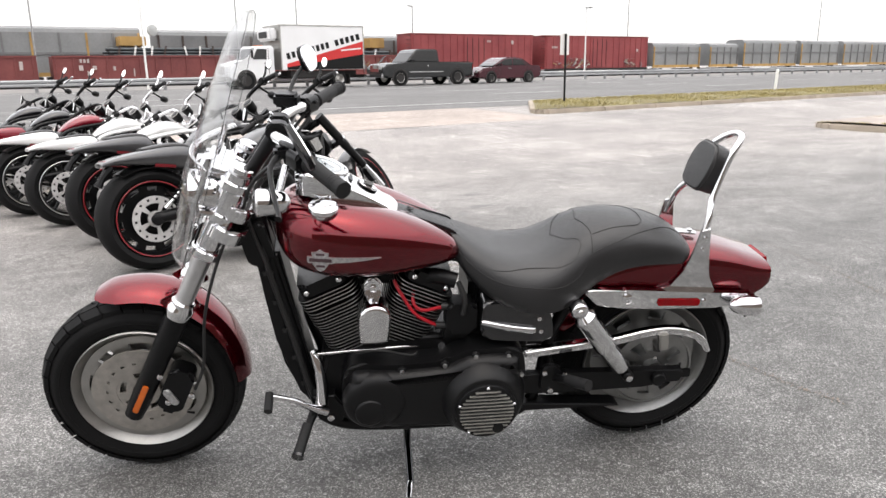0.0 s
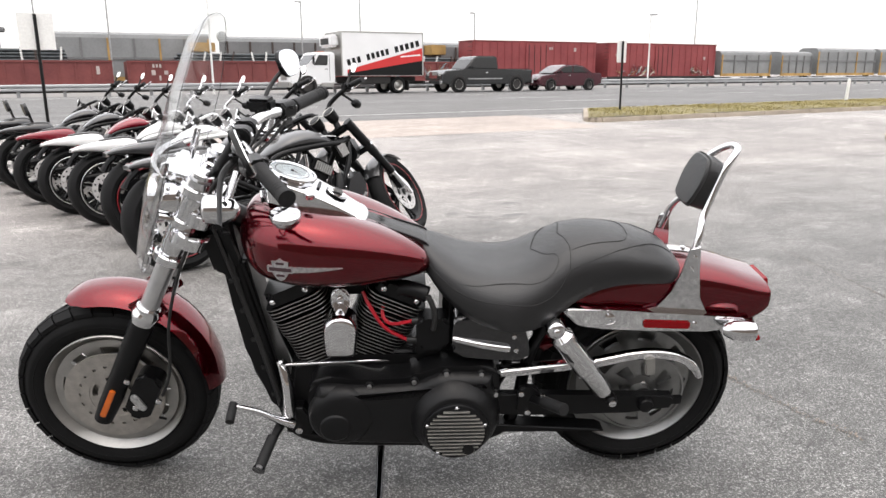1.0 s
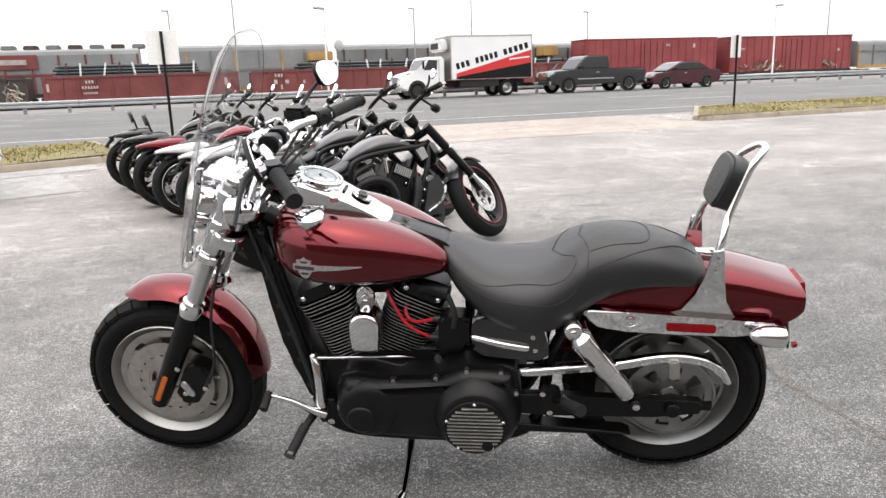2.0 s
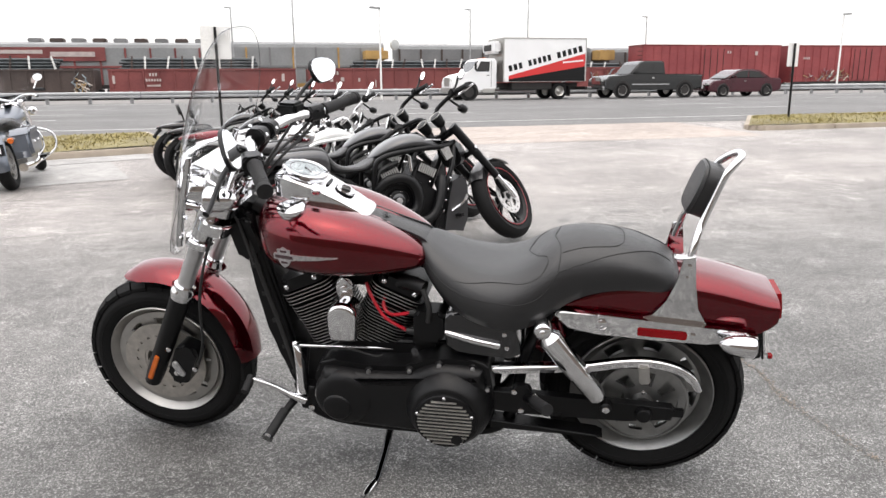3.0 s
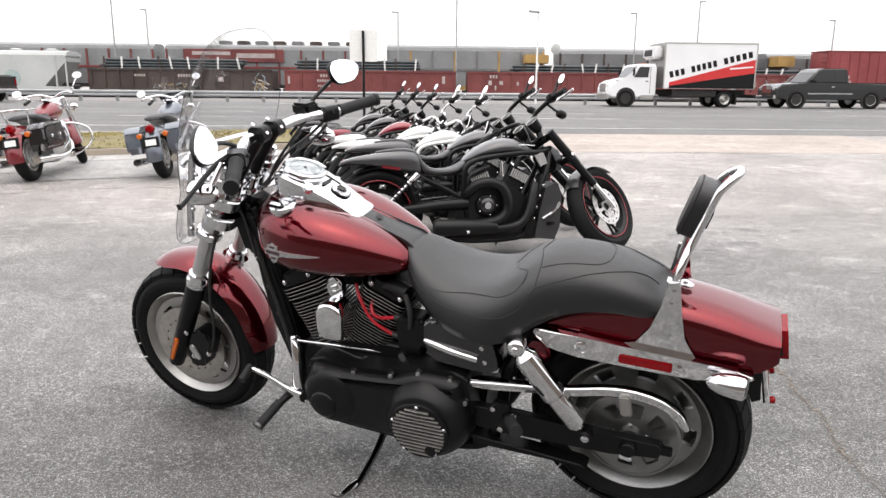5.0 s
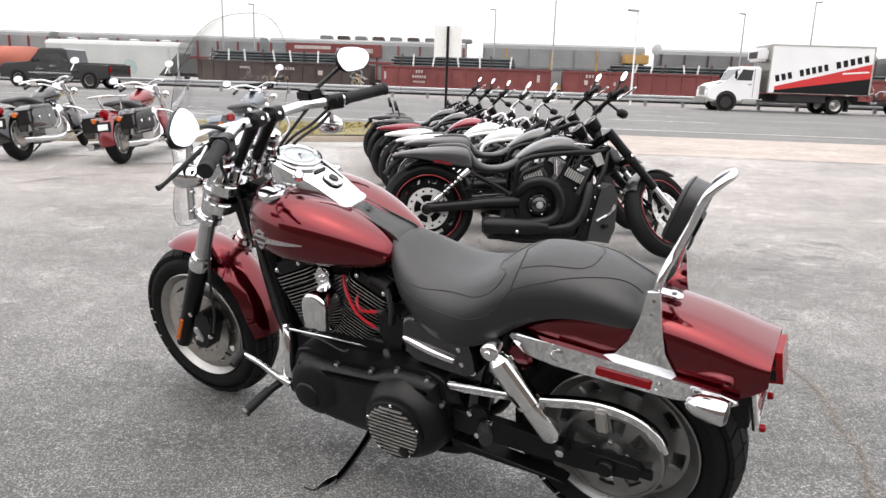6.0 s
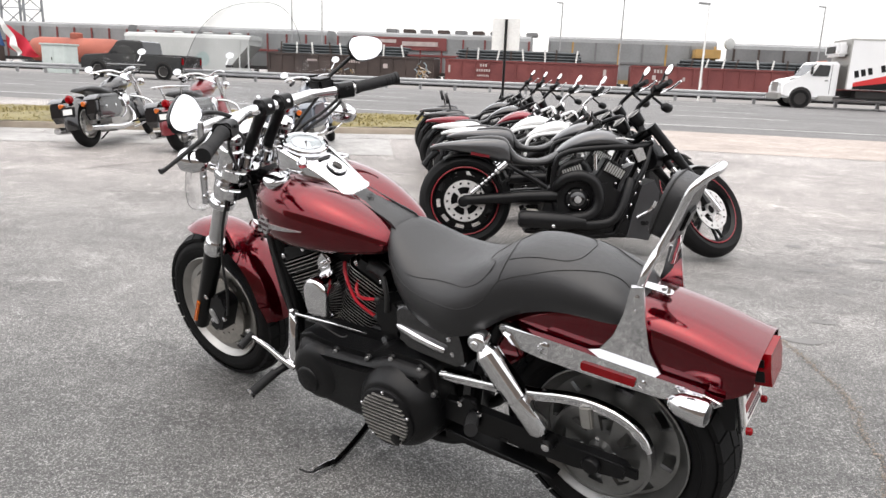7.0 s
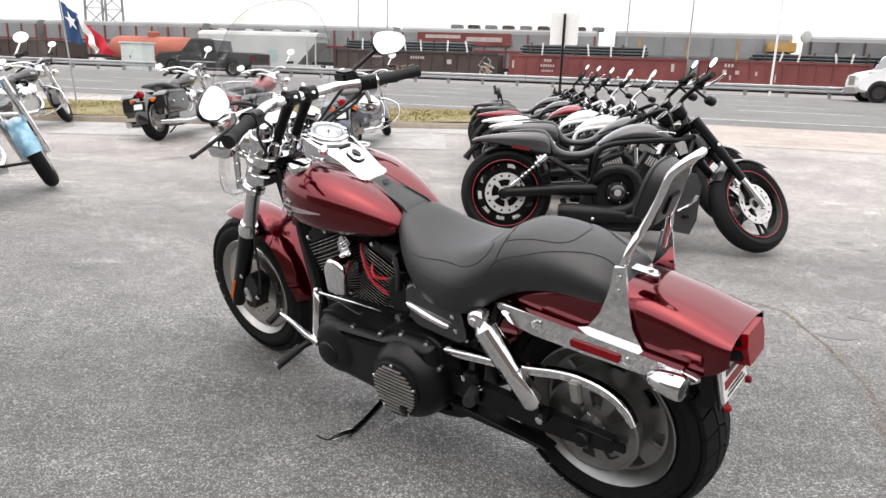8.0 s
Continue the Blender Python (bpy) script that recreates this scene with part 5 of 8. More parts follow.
    # sissy bar
    left = [(-0.826, 0.124, 0.76), (-0.834, 0.119, 0.795), (-0.842, 0.113, 0.828), (-0.85, 0.097, 0.855), (-0.86, 0.079, 0.88), (-0.885, 0.062, 0.945), (-0.906, 0.056, 1.004), (-0.922, 0.047, 1.026), (-0.938, 0.034, 1.041)]
    hoop = left + [(-0.95, 0.018, 1.05), (-0.953, 0.0, 1.052), (-0.95, -0.018, 1.05)] + [(x, -y, z) for x, y, z in reversed(left)]
    sissy = part("sissy_bar", tube(hoop, 0.0098, 14, smooth=4), CHROME, ob, "chrome sissy bar")
    for s in (-1, 1):
        plate = part("side_plate", slab([(-0.69, 0.604), (-0.752, 0.622), (-0.785, 0.668), (-0.805, 0.73), (-0.818, 0.8), (-0.846, 0.806), (-0.856, 0.72), (-0.866, 0.65), (-0.905, 0.588)], 0.124 * s, 0.132 * s, "y", 0.002), CHROME, sissy, "chrome side plate")
        part("plate_bolt", bolt((-0.833, 0.132 * s, 0.775), 0.007, 0.005, (0, s, 0)), CHROME, plate)
        part("plate_bolt", bolt((-0.83, 0.132 * s, 0.74), 0.006, 0.004, (0, s, 0)), CHROME, plate)
    pad_m = Matrix.Translation((-0.868, 0, 0.957)) @ pose(0, 0, 0, 0, -19, 0)
    out = [(-0.082, -0.075), (-0.098, -0.02), (-0.095, 0.03), (-0.075, 0.066), (-0.04, 0.08), (0.04, 0.08), (0.075, 0.066), (0.095, 0.03), (0.098, -0.02), (0.082, -0.075), (0.05, -0.088), (-0.05, -0.088)]
    out = [(p.x * 0.66, p.y * 0.84) for p in smooth_path([(y, z, 0) for y, z in out + out[:1]], 3)[:-1]]
    bm = rings(bmesh.new(), [[(x, y * k, z * k) for y, z in out] for x, k in ((-0.03, 0.6), (-0.03, 0.92), (-0.027, 0.97), (-0.02, 1.0), (0.018, 1.0), (0.025, 0.975), (0.029, 0.93), (0.0305, 0.6))])
    pad = part("backrest_pad", moved(bm, pad_m), LEATHER, sissy, "padded black leather backrest")
    part("pad_welt", moved(tube([(0.02, y * 1.0, z * 1.0) for y, z in out + out[:1]], 0.0026, 6), pad_m), STITCH, pad)
    part("pad_bracket", moved(box(0.012, 0.05, 0.05, (-0.031, 0, -0.02), bevel=0.003), pad_m), BLACK, pad)

    # tail light and plate
    tail = part("tail_light", moved(slab([(-0.046, -0.045), (-0.055, 0.0), (-0.046, 0.034), (0.046, 0.034), (0.055, 0.0), (0.046, -0.045)], -0.018, 0.03, "x", 0.012), Matrix.Translation((-1.09, 0, 0.631)) @ pose(0, 0, 0, 0, 8, 0)), REDLENS, ob, "red tail light lens")
    part("tail_shell", box(0.05, 0.108, 0.07, (-1.078, 0, 0.624), (0, 8, 0), 0.008), BLACK, tail)
    pm = Matrix.Translation((-1.07, 0.012, 0.535)) @ pose(0, 0, 0, 0, 10, 0) @ Matrix.Scale(0.84, 4)
    holder = part("plate_bracket", moved(box(0.006, 0.2, 0.13, (0.012, 0, 0), bevel=0.002), pm), BLACK, ob, "black plate bracket")
    part("plate_frame", moved(slab(soft_loop(0, 0, 0.186, 0.108, 0.01), 0.002, 0.009, "x"), pm), CHROME, holder)
    plate = part("dealer_plate", moved(box(0.004, 0.172, 0.096, (0, 0, 0), bevel=0.001), pm), LABELWHITE, holder, "white card plate with printed bars")
    for z, w, h, m in ((0.03, 0.12, 0.014, PRINT), (0.0, 0.15, 0.024, REDLENS), (-0.022, 0.11, 0.006, PRINT), (-0.034, 0.13, 0.006, PRINT)):
        part("print_bar", moved(box(0.0015, w, h, (-0.003, 0, z)), pm), m, plate)
    for y, z in ((0.093, -0.055), (-0.07, -0.052), (-0.098, 0.02)):
        part("plate_reflector", moved(lathe([(0, 0.011), (0.012, 0.011), (0.016, 0.006)], (-0.004, y, z), (-1, 0, 0), 14), pm), REDLENS, holder, "small red reflector")
    part("mud_flap", slab([(-0.99, 0.6), (-1.05, 0.61), (-1.06, 0.49), (-1.04, 0.48)], -0.1, 0.1, "y"), BLACK, ob)

    # rear wheel, pulley, belt, swingarm
    rw = part("rear_wheel", lathe([(-0.07, 0.212), (-0.079, 0.213), (-0.081, 0.209), (-0.066, 0.194), (-0.05, 0.18), (0.05, 0.18), (0.066, 0.194), (0.081, 0.209), (0.079, 0.213), (0.07, 0.212)], RA, (0, 1, 0), 56, close=True), CASTWHEEL, ob, "brushed aluminium rim")
    tyre(rw, RA, 0.308, 0.178, 0.21, blocks=32)
    part("wheel_disc", pierced(0.03, 0.186, 0.138, 0.17, 8, 0.45, 0.045, 0.014, RA), CASTWHEEL, rw, "slotted aluminium disc")
    part("wheel_disc", pierced(0.03, 0.186, 0.138, 0.17, 8, 0.45, -0.045, 0.014, RA), CASTWHEEL, rw)
    part("hub", lathe([(-0.07, 0.05), (0.07, 0.05), (0.1, 0.035), (0.14, 0.03)], RA, (0, 1, 0), 22), CASTWHEEL, rw)
    pulley = part("drive_pulley", pierced(0.03, 0.134, 0.058, 0.104, 8, 0.52, 0.117, 0.014, RA, twist=-2.2), CASTWHEEL, rw, "aluminium drive pulley")
    part("pulley_rim", lathe([(0.098, 0.128), (0.096, 0.135), (0.122, 0.135), (0.124, 0.128)], RA, (0, 1, 0), 44, close=True), CASTWHEEL, pulley)
    for k in range(5):
        a = 2 * math.pi * k / 5 + 0.3
        part("pulley_bolt", bolt((RA[0] + 0.046 * math.cos(a), 0.118, RA[2] + 0.046 * math.sin(a)), 0.007, 0.006), CHROME, pulley)
    part("axle_nut", lathe([(0.12, 0.024), (0.165, 0.024), (0.172, 0.02), (0.174, 0.008)], (RA[0], 0, RA[2] - 0.004), (0, 1, 0), 20), BLACK, ob)
    # added filler that darkens the see-through gap between down tubes and engine
    part("gap_pipe", tube([(0.25, -0.03, 0.61), (0.315, -0.02, 0.59), (0.318, -0.02, 0.5), (0.285, -0.03, 0.38), (0.27, -0.06, 0.26)], 0.03, 14, smooth=4), BLACK, ob, "black filler pipe beside the down tubes")
    part("drive_belt", slab([(-0.2, 0.405), (-0.5, 0.43), (-0.76, 0.447), (-0.77, 0.441), (-0.5, 0.424), (-0.2, 0.398)], 0.098, 0.122), CABLE, ob)
    for s in (-1, 1):
        arm = part("swingarm", slab([(-0.27, 0.345), (-0.4, 0.345), (-0.7, 0.335), (-0.83, 0.332), (-0.842, 0.318), (-0.83, 0.285), (-0.7, 0.274), (-0.4, 0.272), (-0.27, 0.275)], 0.128 * s, 0.155 * s, "y", 0.006), BLACK, ob, "black swingarm")
        part("axle_adjuster", box(0.05, 0.012, 0.03, (-0.84, 0.142 * s, 0.31), bevel=0.003), BLACK, arm)
    guard = part("belt_guard", slab([(p.x, p.y) for p in smooth_path([(x, z, 0) for x, z in [(-0.305, 0.432), (-0.33, 0.444), (-0.56, 0.466), (-0.62, 0.478), (-0.68, 0.491), (-0.75, 0.497), (-0.82, 0.486), (-0.874, 0.456), (-0.9, 0.41), (-0.886, 0.402), (-0.86, 0.44), (-0.812, 0.464), (-0.75, 0.473), (-0.68, 0.467), (-0.6, 0.448), (-0.5, 0.436), (-0.31, 0.414)]], 3)], 0.148, 0.168, "y", 0.006), CHROME, ob, "chrome belt guard")
    part("guard_lip", tube([(-0.31, 0.166, 0.431), (-0.56, 0.166, 0.461), (-0.62, 0.166, 0.472), (-0.68, 0.166, 0.485), (-0.75, 0.166, 0.491), (-0.82, 0.166, 0.479), (-0.871, 0.166, 0.448), (-0.895, 0.166, 0.406)], 0.008, 10, smooth=4), CHROME, guard)
    part("lower_guard", slab([(-0.3, 0.235), (-0.62, 0.21), (-0.64, 0.2), (-0.3, 0.205)], 0.1, 0.15, "y", 0.004), BLACK, ob)
    part("guard_bracket", box(0.03, 0.02, 0.06, (-0.74, 0.168, 0.45), (0, 8, 0), 0.004), STEEL, guard)
    peg = part("passenger_peg", tube([(-0.4, 0.15, 0.33), (-0.43, 0.2, 0.352), (-0.47, 0.265, 0.375)], [0.012, 0.013, 0.016], 12), BLACK, ob)
    part("peg_rubber", tube([(-0.435, 0.205, 0.354), (-0.475, 0.275, 0.379)], 0.018, 12), GRIP, peg)
    part("peg_mount", slab(soft_loop(-0.395, 0.33, 0.06, 0.1, 0.02), 0.15, 0.17, "y", 0.005), BLACK, peg)
    for dx, dz in ((0.0, -0.035), (-0.04, 0.02), (0.022, 0.03)):
        part("bolt", bolt((-0.395 + dx, 0.17, 0.33 + dz), 0.009, 0.008), CHROME, peg)

    # frame
    for s in (-1, 1):
        part("frame_rail", tube([(0.45, 0.03 * s, 0.84), (0.43, 0.04 * s, 0.72), (0.37, 0.05 * s, 0.45), (0.318, 0.07 * s, 0.24), (0.27, 0.09 * s, 0.172), (0.1, 0.1 * s, 0.15), (-0.25, 0.1 * s, 0.155), (-0.36, 0.11 * s, 0.24), (-0.4, 0.1 * s, 0.45), (-0.47, 0.1 * s, 0.6)], 0.018, 12, smooth=4), BLACK, ob, "black tubular frame rail")
    part("backbone", tube([(0.44, 0, 0.86), (0.2, 0, 0.74), (-0.1, 0, 0.7), (-0.4, 0, 0.63), (-0.55, 0, 0.63)], 0.03, 12, smooth=3), BLACK, ob)
    part("oil_cooler", slab([(0.4, 0.735), (0.472, 0.74), (0.452, 0.6), (0.428, 0.45), (0.408, 0.36), (0.366, 0.26), (0.335, 0.21), (0.3, 0.22), (0.34, 0.42)], -0.075, 0.052, "y", 0.01), BLACK, ob, "black radiator panel on the down tubes")
    for i in range(5):
        part("wire_clip", moved(box(0.03, 0.008, 0.012), pose(0.435 - 0.022 * i, 0.064, 0.68 - 0.095 * i, 0, 12, 0)), CABLE, ob)
    part("loom", tube([(0.45, 0.05, 0.82), (0.435, 0.06, 0.7), (0.385, 0.068, 0.5), (0.335, 0.08, 0.3), (0.3, 0.1, 0.22)], 0.01, 8, smooth=4), CABLE, ob)

    # engine
    part("crankcase", slab([(0.29, 0.42), (0.31, 0.3), (0.24, 0.17), (0.05, 0.15), (-0.3, 0.17), (-0.33, 0.36), (-0.2, 0.47), (0.0, 0.47), (0.1, 0.44), (0.18, 0.46)], -0.12, 0.1, "y", 0.015), CRINKLE, ob, "black engine case")
    for s, lean in ((1, 24), (-1, -24)):
        m = Matrix.Translation((0.13, 0, 0.3)) @ pose(0, 0, 0, 0, lean, 0)
        cyl = part("cylinder", moved(lathe([(0.12, 0.062), (0.36, 0.062)], (0, 0, 0), (0, 0, 1), 24), m), CRINKLE, ob, "black finned cylinder")
        for k in range(17):
            z = 0.13 + 0.0108 * k
            grow = 0.0 if k < 12 else 0.006
            fin = part("fin", moved(slab(soft_loop(0, 0, 0.17 + grow, 0.196 + grow, 0.05, 4), z, z + 0.004, "z"), m), BLACK, cyl)
            part("fin_edge", moved(slab(soft_loop(0, 0, 0.1712 + grow, 0.1972 + grow, 0.05, 4), z + 0.001, z + 0.003, "z"), m), FINEDGE, fin)
        head = part("cylinder_head", moved(slab(soft_loop(0, 0, 0.15, 0.17, 0.035), 0.31, 0.335, "z", 0.004), m), CRINKLE, ob, "black cylinder head with fins")
        for k in range(4):
            fin = part("fin", moved(slab(soft_loop(0, 0, 0.178, 0.2, 0.04, 4), 0.318 + 0.0115 * k, 0.3225 + 0.0115 * k, "z"), m), BLACK, head)
            part("fin_edge", moved(slab(soft_loop(0, 0, 0.1792, 0.2012, 0.04, 4), 0.319 + 0.0115 * k, 0.3212 + 0.0115 * k, "z"), m), FINEDGE, fin)
        part("rocker_box", moved(slab(soft_loop(0, 0, 0.145, 0.19, 0.03), 0.362, 0.4, "z", 0.012), m), BLACK, ob, "black rocker box")
        for dx in (-0.05, 0.05):
            part("head_bolt", moved(bolt((dx, 0.096, 0.38), 0.008, 0.008), m), CHROME, ob)
        part("pushrod_tube", moved(tube([(0.03, -0.085, 0.1), (0.02, -0.08, 0.35)], 0.011, 10), m), CHROME, ob)
    shape = [(p.x, p.y) for p in smooth_path([(x, z, 0) for x, z in [(0.1, 0.497), (0.094, 0.57), (0.106, 0.6), (0.128, 0.615), (0.155, 0.615), (0.177, 0.6), (0.189, 0.57), (0.185, 0.497), (0.172, 0.486), (0.113, 0.486), (0.1, 0.497)]], 3)[:-1]]
    horn = part("horn_cover", rings(bmesh.new(), [[(0.142 + (x - 0.142) * k, y, 0.55 + (z - 0.55) * k) for x, z in shape] for y, k in ((0.1, 1.0), (0.15, 1.0), (0.158, 0.985), (0.164, 0.955), (0.169, 0.9), (0.1725, 0.8), (0.1745, 0.55), (0.175, 0.2))]), CHROME, ob, "domed chrome horn cover", sharp=60)
    part("horn_bracket", slab(soft_loop(0.142, 0.638, 0.05, 0.07, 0.022), 0.085, 0.112, "y", 0.006), CHROME, horn)
    part("bracket_bolt", bolt((0.142, 0.112, 0.642), 0.011, 0.01), CHROME, horn)
    for i, pts in enumerate([[(0.08, 0.085, 0.652), (0.064, 0.104, 0.622), (0.02, 0.118, 0.555), (-0.045, 0.108, 0.508)], [(0.02, 0.08, 0.625), (0.026, 0.104, 0.588), (0.0, 0.116, 0.566), (-0.06, 0.112, 0.573)]]):
        part("plug_lead", tube(pts, 0.0055, 8, smooth=6), REDWIRE, ob, "red spark plug lead")
    coil = part("ignition_coil", slab(soft_loop(-0.115, 0.54, 0.09, 0.1, 0.02), 0.07, 0.135, "y", 0.01), BLACK, ob, "black ignition coil")
    part("coil_boot", tube([(-0.042, 0.108, 0.509), (-0.1, 0.11, 0.505)], 0.011, 10), CABLE, coil)
    part("coil_boot", tube([(-0.056, 0.112, 0.573), (-0.1, 0.115, 0.575), (-0.16, 0.112, 0.567)], 0.011, 10), CABLE, coil)
    part("coil_bracket", box(0.08, 0.04, 0.05, (-0.1, 0.1, 0.485), bevel=0.008), BLACK, coil)
    part("intake_pipe", tube([(0.02, 0.06, 0.64), (-0.04, 0.08, 0.66), (-0.1, 0.1, 0.65)], 0.024, 12, smooth=3), CRINKLE, ob)
    # made-up block, keeps the hollow behind the engine dark
    part("seat_filler", box(0.25, 0.2, 0.2, (-0.27, -0.03, 0.54), bevel=0.02), BLACK, ob, "black filler block under the seat, closing a light gap")
    # added dark block, stops the ground showing between tank and engine
    part("tank_filler", box(0.3, 0.1, 0.12, (0.12, -0.02, 0.665), bevel=0.02), CRINKLE, ob, "black filler block under the tank, hiding the ground behind")
    part("chrome_hose", tube([(-0.1, 0.125, 0.66), (-0.12, 0.14, 0.61), (-0.115, 0.14, 0.56)], 0.008, 8, smooth=4), CABLE, ob)

    # primary cover
    ribmetal = STEEL
    # a flange, a long pan bulging over the front sprocket and a dome over the clutch
    edge = [(p.x, p.y) for p in smooth_path([(x, z, 0) for x, z in [(0.238, 0.36), (0.226, 0.405), (0.19, 0.428), (0.08, 0.42), (-0.05, 0.425), (-0.1, 0.445), (-0.15, 0.459), (-0.275, 0.455), (-0.303, 0.42), (-0.31, 0.31), (-0.285, 0.215), (-0.19, 0.178), (-0.09, 0.184), (0.145, 0.198), (0.215, 0.222), (0.238, 0.28), (0.238, 0.36)]], 4)[:-1]]
    prim = part("primary_cover", slab(edge, 0.06, 0.176, "y", 0.008), CRINKLE, ob, "black primary cover")

    def pan(inset, lift):
        """The cover's outline drawn in by inset, at a height of lift."""
        rim = [Vector(p) for p in edge]
        out = []
        for i, p in enumerate(rim):
            d = (rim[(i + 1) % len(rim)] - rim[i - 1]).normalized()
            q = p + Vector((d.y, -d.x)) * inset * -1
            out.append((q.x, lift, q.y))
        return out

    part("cover_pan", rings(bmesh.new(), [pan(0.016, 0.17), pan(0.018, 0.184), pan(0.024, 0.196), pan(0.034, 0.206), pan(0.046, 0.2105)]), CRINKLE, prim, sharp=60)
    part("sprocket_bulge", lathe([(0.18, 0.098), (0.2, 0.094), (0.212, 0.084), (0.22, 0.068), (0.2235, 0.05), (0.2245, 0.02)], (0.142, 0, 0.312), (0, 1, 0), 40), CRINKLE, prim, sharp=60)
    part("sprocket_boss", lathe([(0.2, 0.046), (0.226, 0.044), (0.231, 0.038), (0.232, 0.01)], (0.16, 0, 0.292), (0, 1, 0), 30), CRINKLE, prim, sharp=60)
    part("clutch_dome", lathe([(0.15, 0.135), (0.176, 0.134), (0.2, 0.129), (0.218, 0.121), (0.234, 0.111), (0.245, 0.102), (0.25, 0.096)], (-0.178, 0, 0.303), (0, 1, 0), 52), CRINKLE, prim, sharp=60)
    derby = part("derby_cover", lathe([(0.247, 0.093), (0.258, 0.092), (0.262, 0.088), (0.263, 0.08)], (-0.178, 0, 0.297), (0, 1, 0), 48), BLACK, prim, "ribbed round derby cover")
    for k in range(13):
        z = -0.072 + 0.012 * k
        w = 2 * math.sqrt(0.081 ** 2 - z * z)
        part("rib", box(w, 0.008, 0.0048, (-0.178, 0.265, 0.297 + z), bevel=0.0012), ribmetal, derby)
    part("derby_badge", lathe([(0.262, 0.017), (0.27, 0.017), (0.2715, 0.013)], (-0.214, 0, 0.242), (0, 1, 0), 20), CRINKLE, derby)
    for k in range(5):
        a = 2 * math.pi * k / 5 + 1.57
        part("derby_bolt", bolt((-0.178 + 0.085 * math.cos(a), 0.26, 0.297 + 0.085 * math.sin(a)), 0.0052, 0.007), CHROME, derby)
    for x, z in ((0.186, 0.388), (0.064, 0.402), (-0.062, 0.415), (-0.153, 0.441), (-0.252, 0.437), (0.226, 0.3), (-0.296, 0.37), (-0.29, 0.25)):
        part("bolt_boss", lathe([(0.16, 0.014), (0.181, 0.0125), (0.184, 0.0105)], (x, 0, z), (0, 1, 0), 16), CRINKLE, prim)
        part("cover_bolt", lathe([(0, 0.0068), (0.007, 0.0068), (0.0095, 0.006), (0.0095, 0.003)], (x, 0.182, z), (0, 1, 0), 12), SATIN, prim)
    part("wire", tube([(0.2, 0.16, 0.46), (0.12, 0.18, 0.475), (0.04, 0.18, 0.455), (0.02, 0.17, 0.46)], 0.003, 6, smooth=4), CABLE, ob)

    # side box
    side = part("electrical_cover", slab([(p.x, p.y) for p in smooth_path([(x, z, 0) for x, z in [(-0.172, 0.6), (-0.168, 0.55), (-0.172, 0.5), (-0.2, 0.482), (-0.36, 0.468), (-0.388, 0.485), (-0.372, 0.57), (-0.34, 0.59), (-0.2, 0.61), (-0.172, 0.6)]], 3)[:-1]], 0.07, 0.162, "y", 0.022), GLOSSBLACK, ob, "gloss black side cover with chrome strip")
    part("chrome_strip", tube([(-0.172, 0.157, 0.541), (-0.178, 0.161, 0.54), (-0.25, 0.166, 0.524), (-0.322, 0.166, 0.512), (-0.328, 0.164, 0.511)], [0.004, 0.0095, 0.0125, 0.0115, 0.005], 16, smooth=3), CHROME, side)
    for x, z in ((-0.342, 0.546), (-0.35, 0.502)):
        part("bolt", bolt((x, 0.16, z), 0.007, 0.006), CHROME, side)
    part("side_cover", slab([(-0.4, 0.56), (-0.42, 0.47), (-0.45, 0.44), (-0.52, 0.5), (-0.5, 0.56)], 0.03, 0.085, "y", 0.01), RED, ob, "red inner panel")

    # controls and stand
    ctl = part("control_bracket", tube([(0.322, 0.105, 0.44), (0.306, 0.122, 0.4), (0.296, 0.14, 0.33), (0.3, 0.145, 0.265)], [0.011, 0.016, 0.02, 0.025], 14, smooth=4, squash=0.7), CHROME, ob, "chrome forward control bracket")
    part("shift_rod", tube([(0.312, 0.107, 0.428), (-0.058, 0.092, 0.434)], 0.0055, 10), CHROME, ctl)
    part("rod_end", lathe([(-0.012, 0.011), (0.012, 0.011)], (0.315, 0.107, 0.428), (0, 1, 0), 12), CHROME, ctl)
    part("rod_end", lathe([(-0.012, 0.011), (0.012, 0.011)], (-0.062, 0.092, 0.434), (0, 1, 0), 12), CHROME, ctl)
    lever = part("shift_lever", tube([(0.285, 0.163, 0.262), (0.33, 0.176, 0.288), (0.38, 0.187, 0.326), (0.445, 0.192, 0.35)], [0.014, 0.011, 0.008, 0.0075], 10, smooth=4), CHROME, ctl)
    part("shift_peg", tube([(0.445, 0.185, 0.352), (0.447, 0.24, 0.331)], 0.0125, 12), GRIP, lever)
    fp = part("foot_peg", tube([(0.318, 0.14, 0.262), (0.335, 0.19, 0.248), (0.355, 0.24, 0.228)], [0.016, 0.012, 0.014], 12), BLACK, ob, "black rider foot peg")
    part("peg_rubber", tube([(0.342, 0.2, 0.245), (0.368, 0.285, 0.208)], 0.0155, 14), GRIP, fp)
    part("peg_end", tube([(0.368, 0.285, 0.208), (0.37, 0.293, 0.205)], 0.018, 14), GLOSSBLACK, fp)
    part("mount_plate", slab([(0.33, 0.3), (0.31, 0.21), (0.24, 0.2), (0.22, 0.24), (0.26, 0.3)], 0.1, 0.14, "y", 0.006), BLACK, ob)
    part("bolt", bolt((0.275, 0.14, 0.222), 0.011, 0.01), CHROME, ob)
    stand = part("kickstand", tube([(0.03, 0.05, 0.16), (0.038, 0.1, 0.1), (0.04, 0.18, 0.07), (0.043, 0.262, 0.053), (0.05, 0.3, 0.058)], [0.014, 0.012, 0.0105, 0.0105, 0.01], 12, smooth=4), DARKCHROME, ob, "dark chrome kickstand")
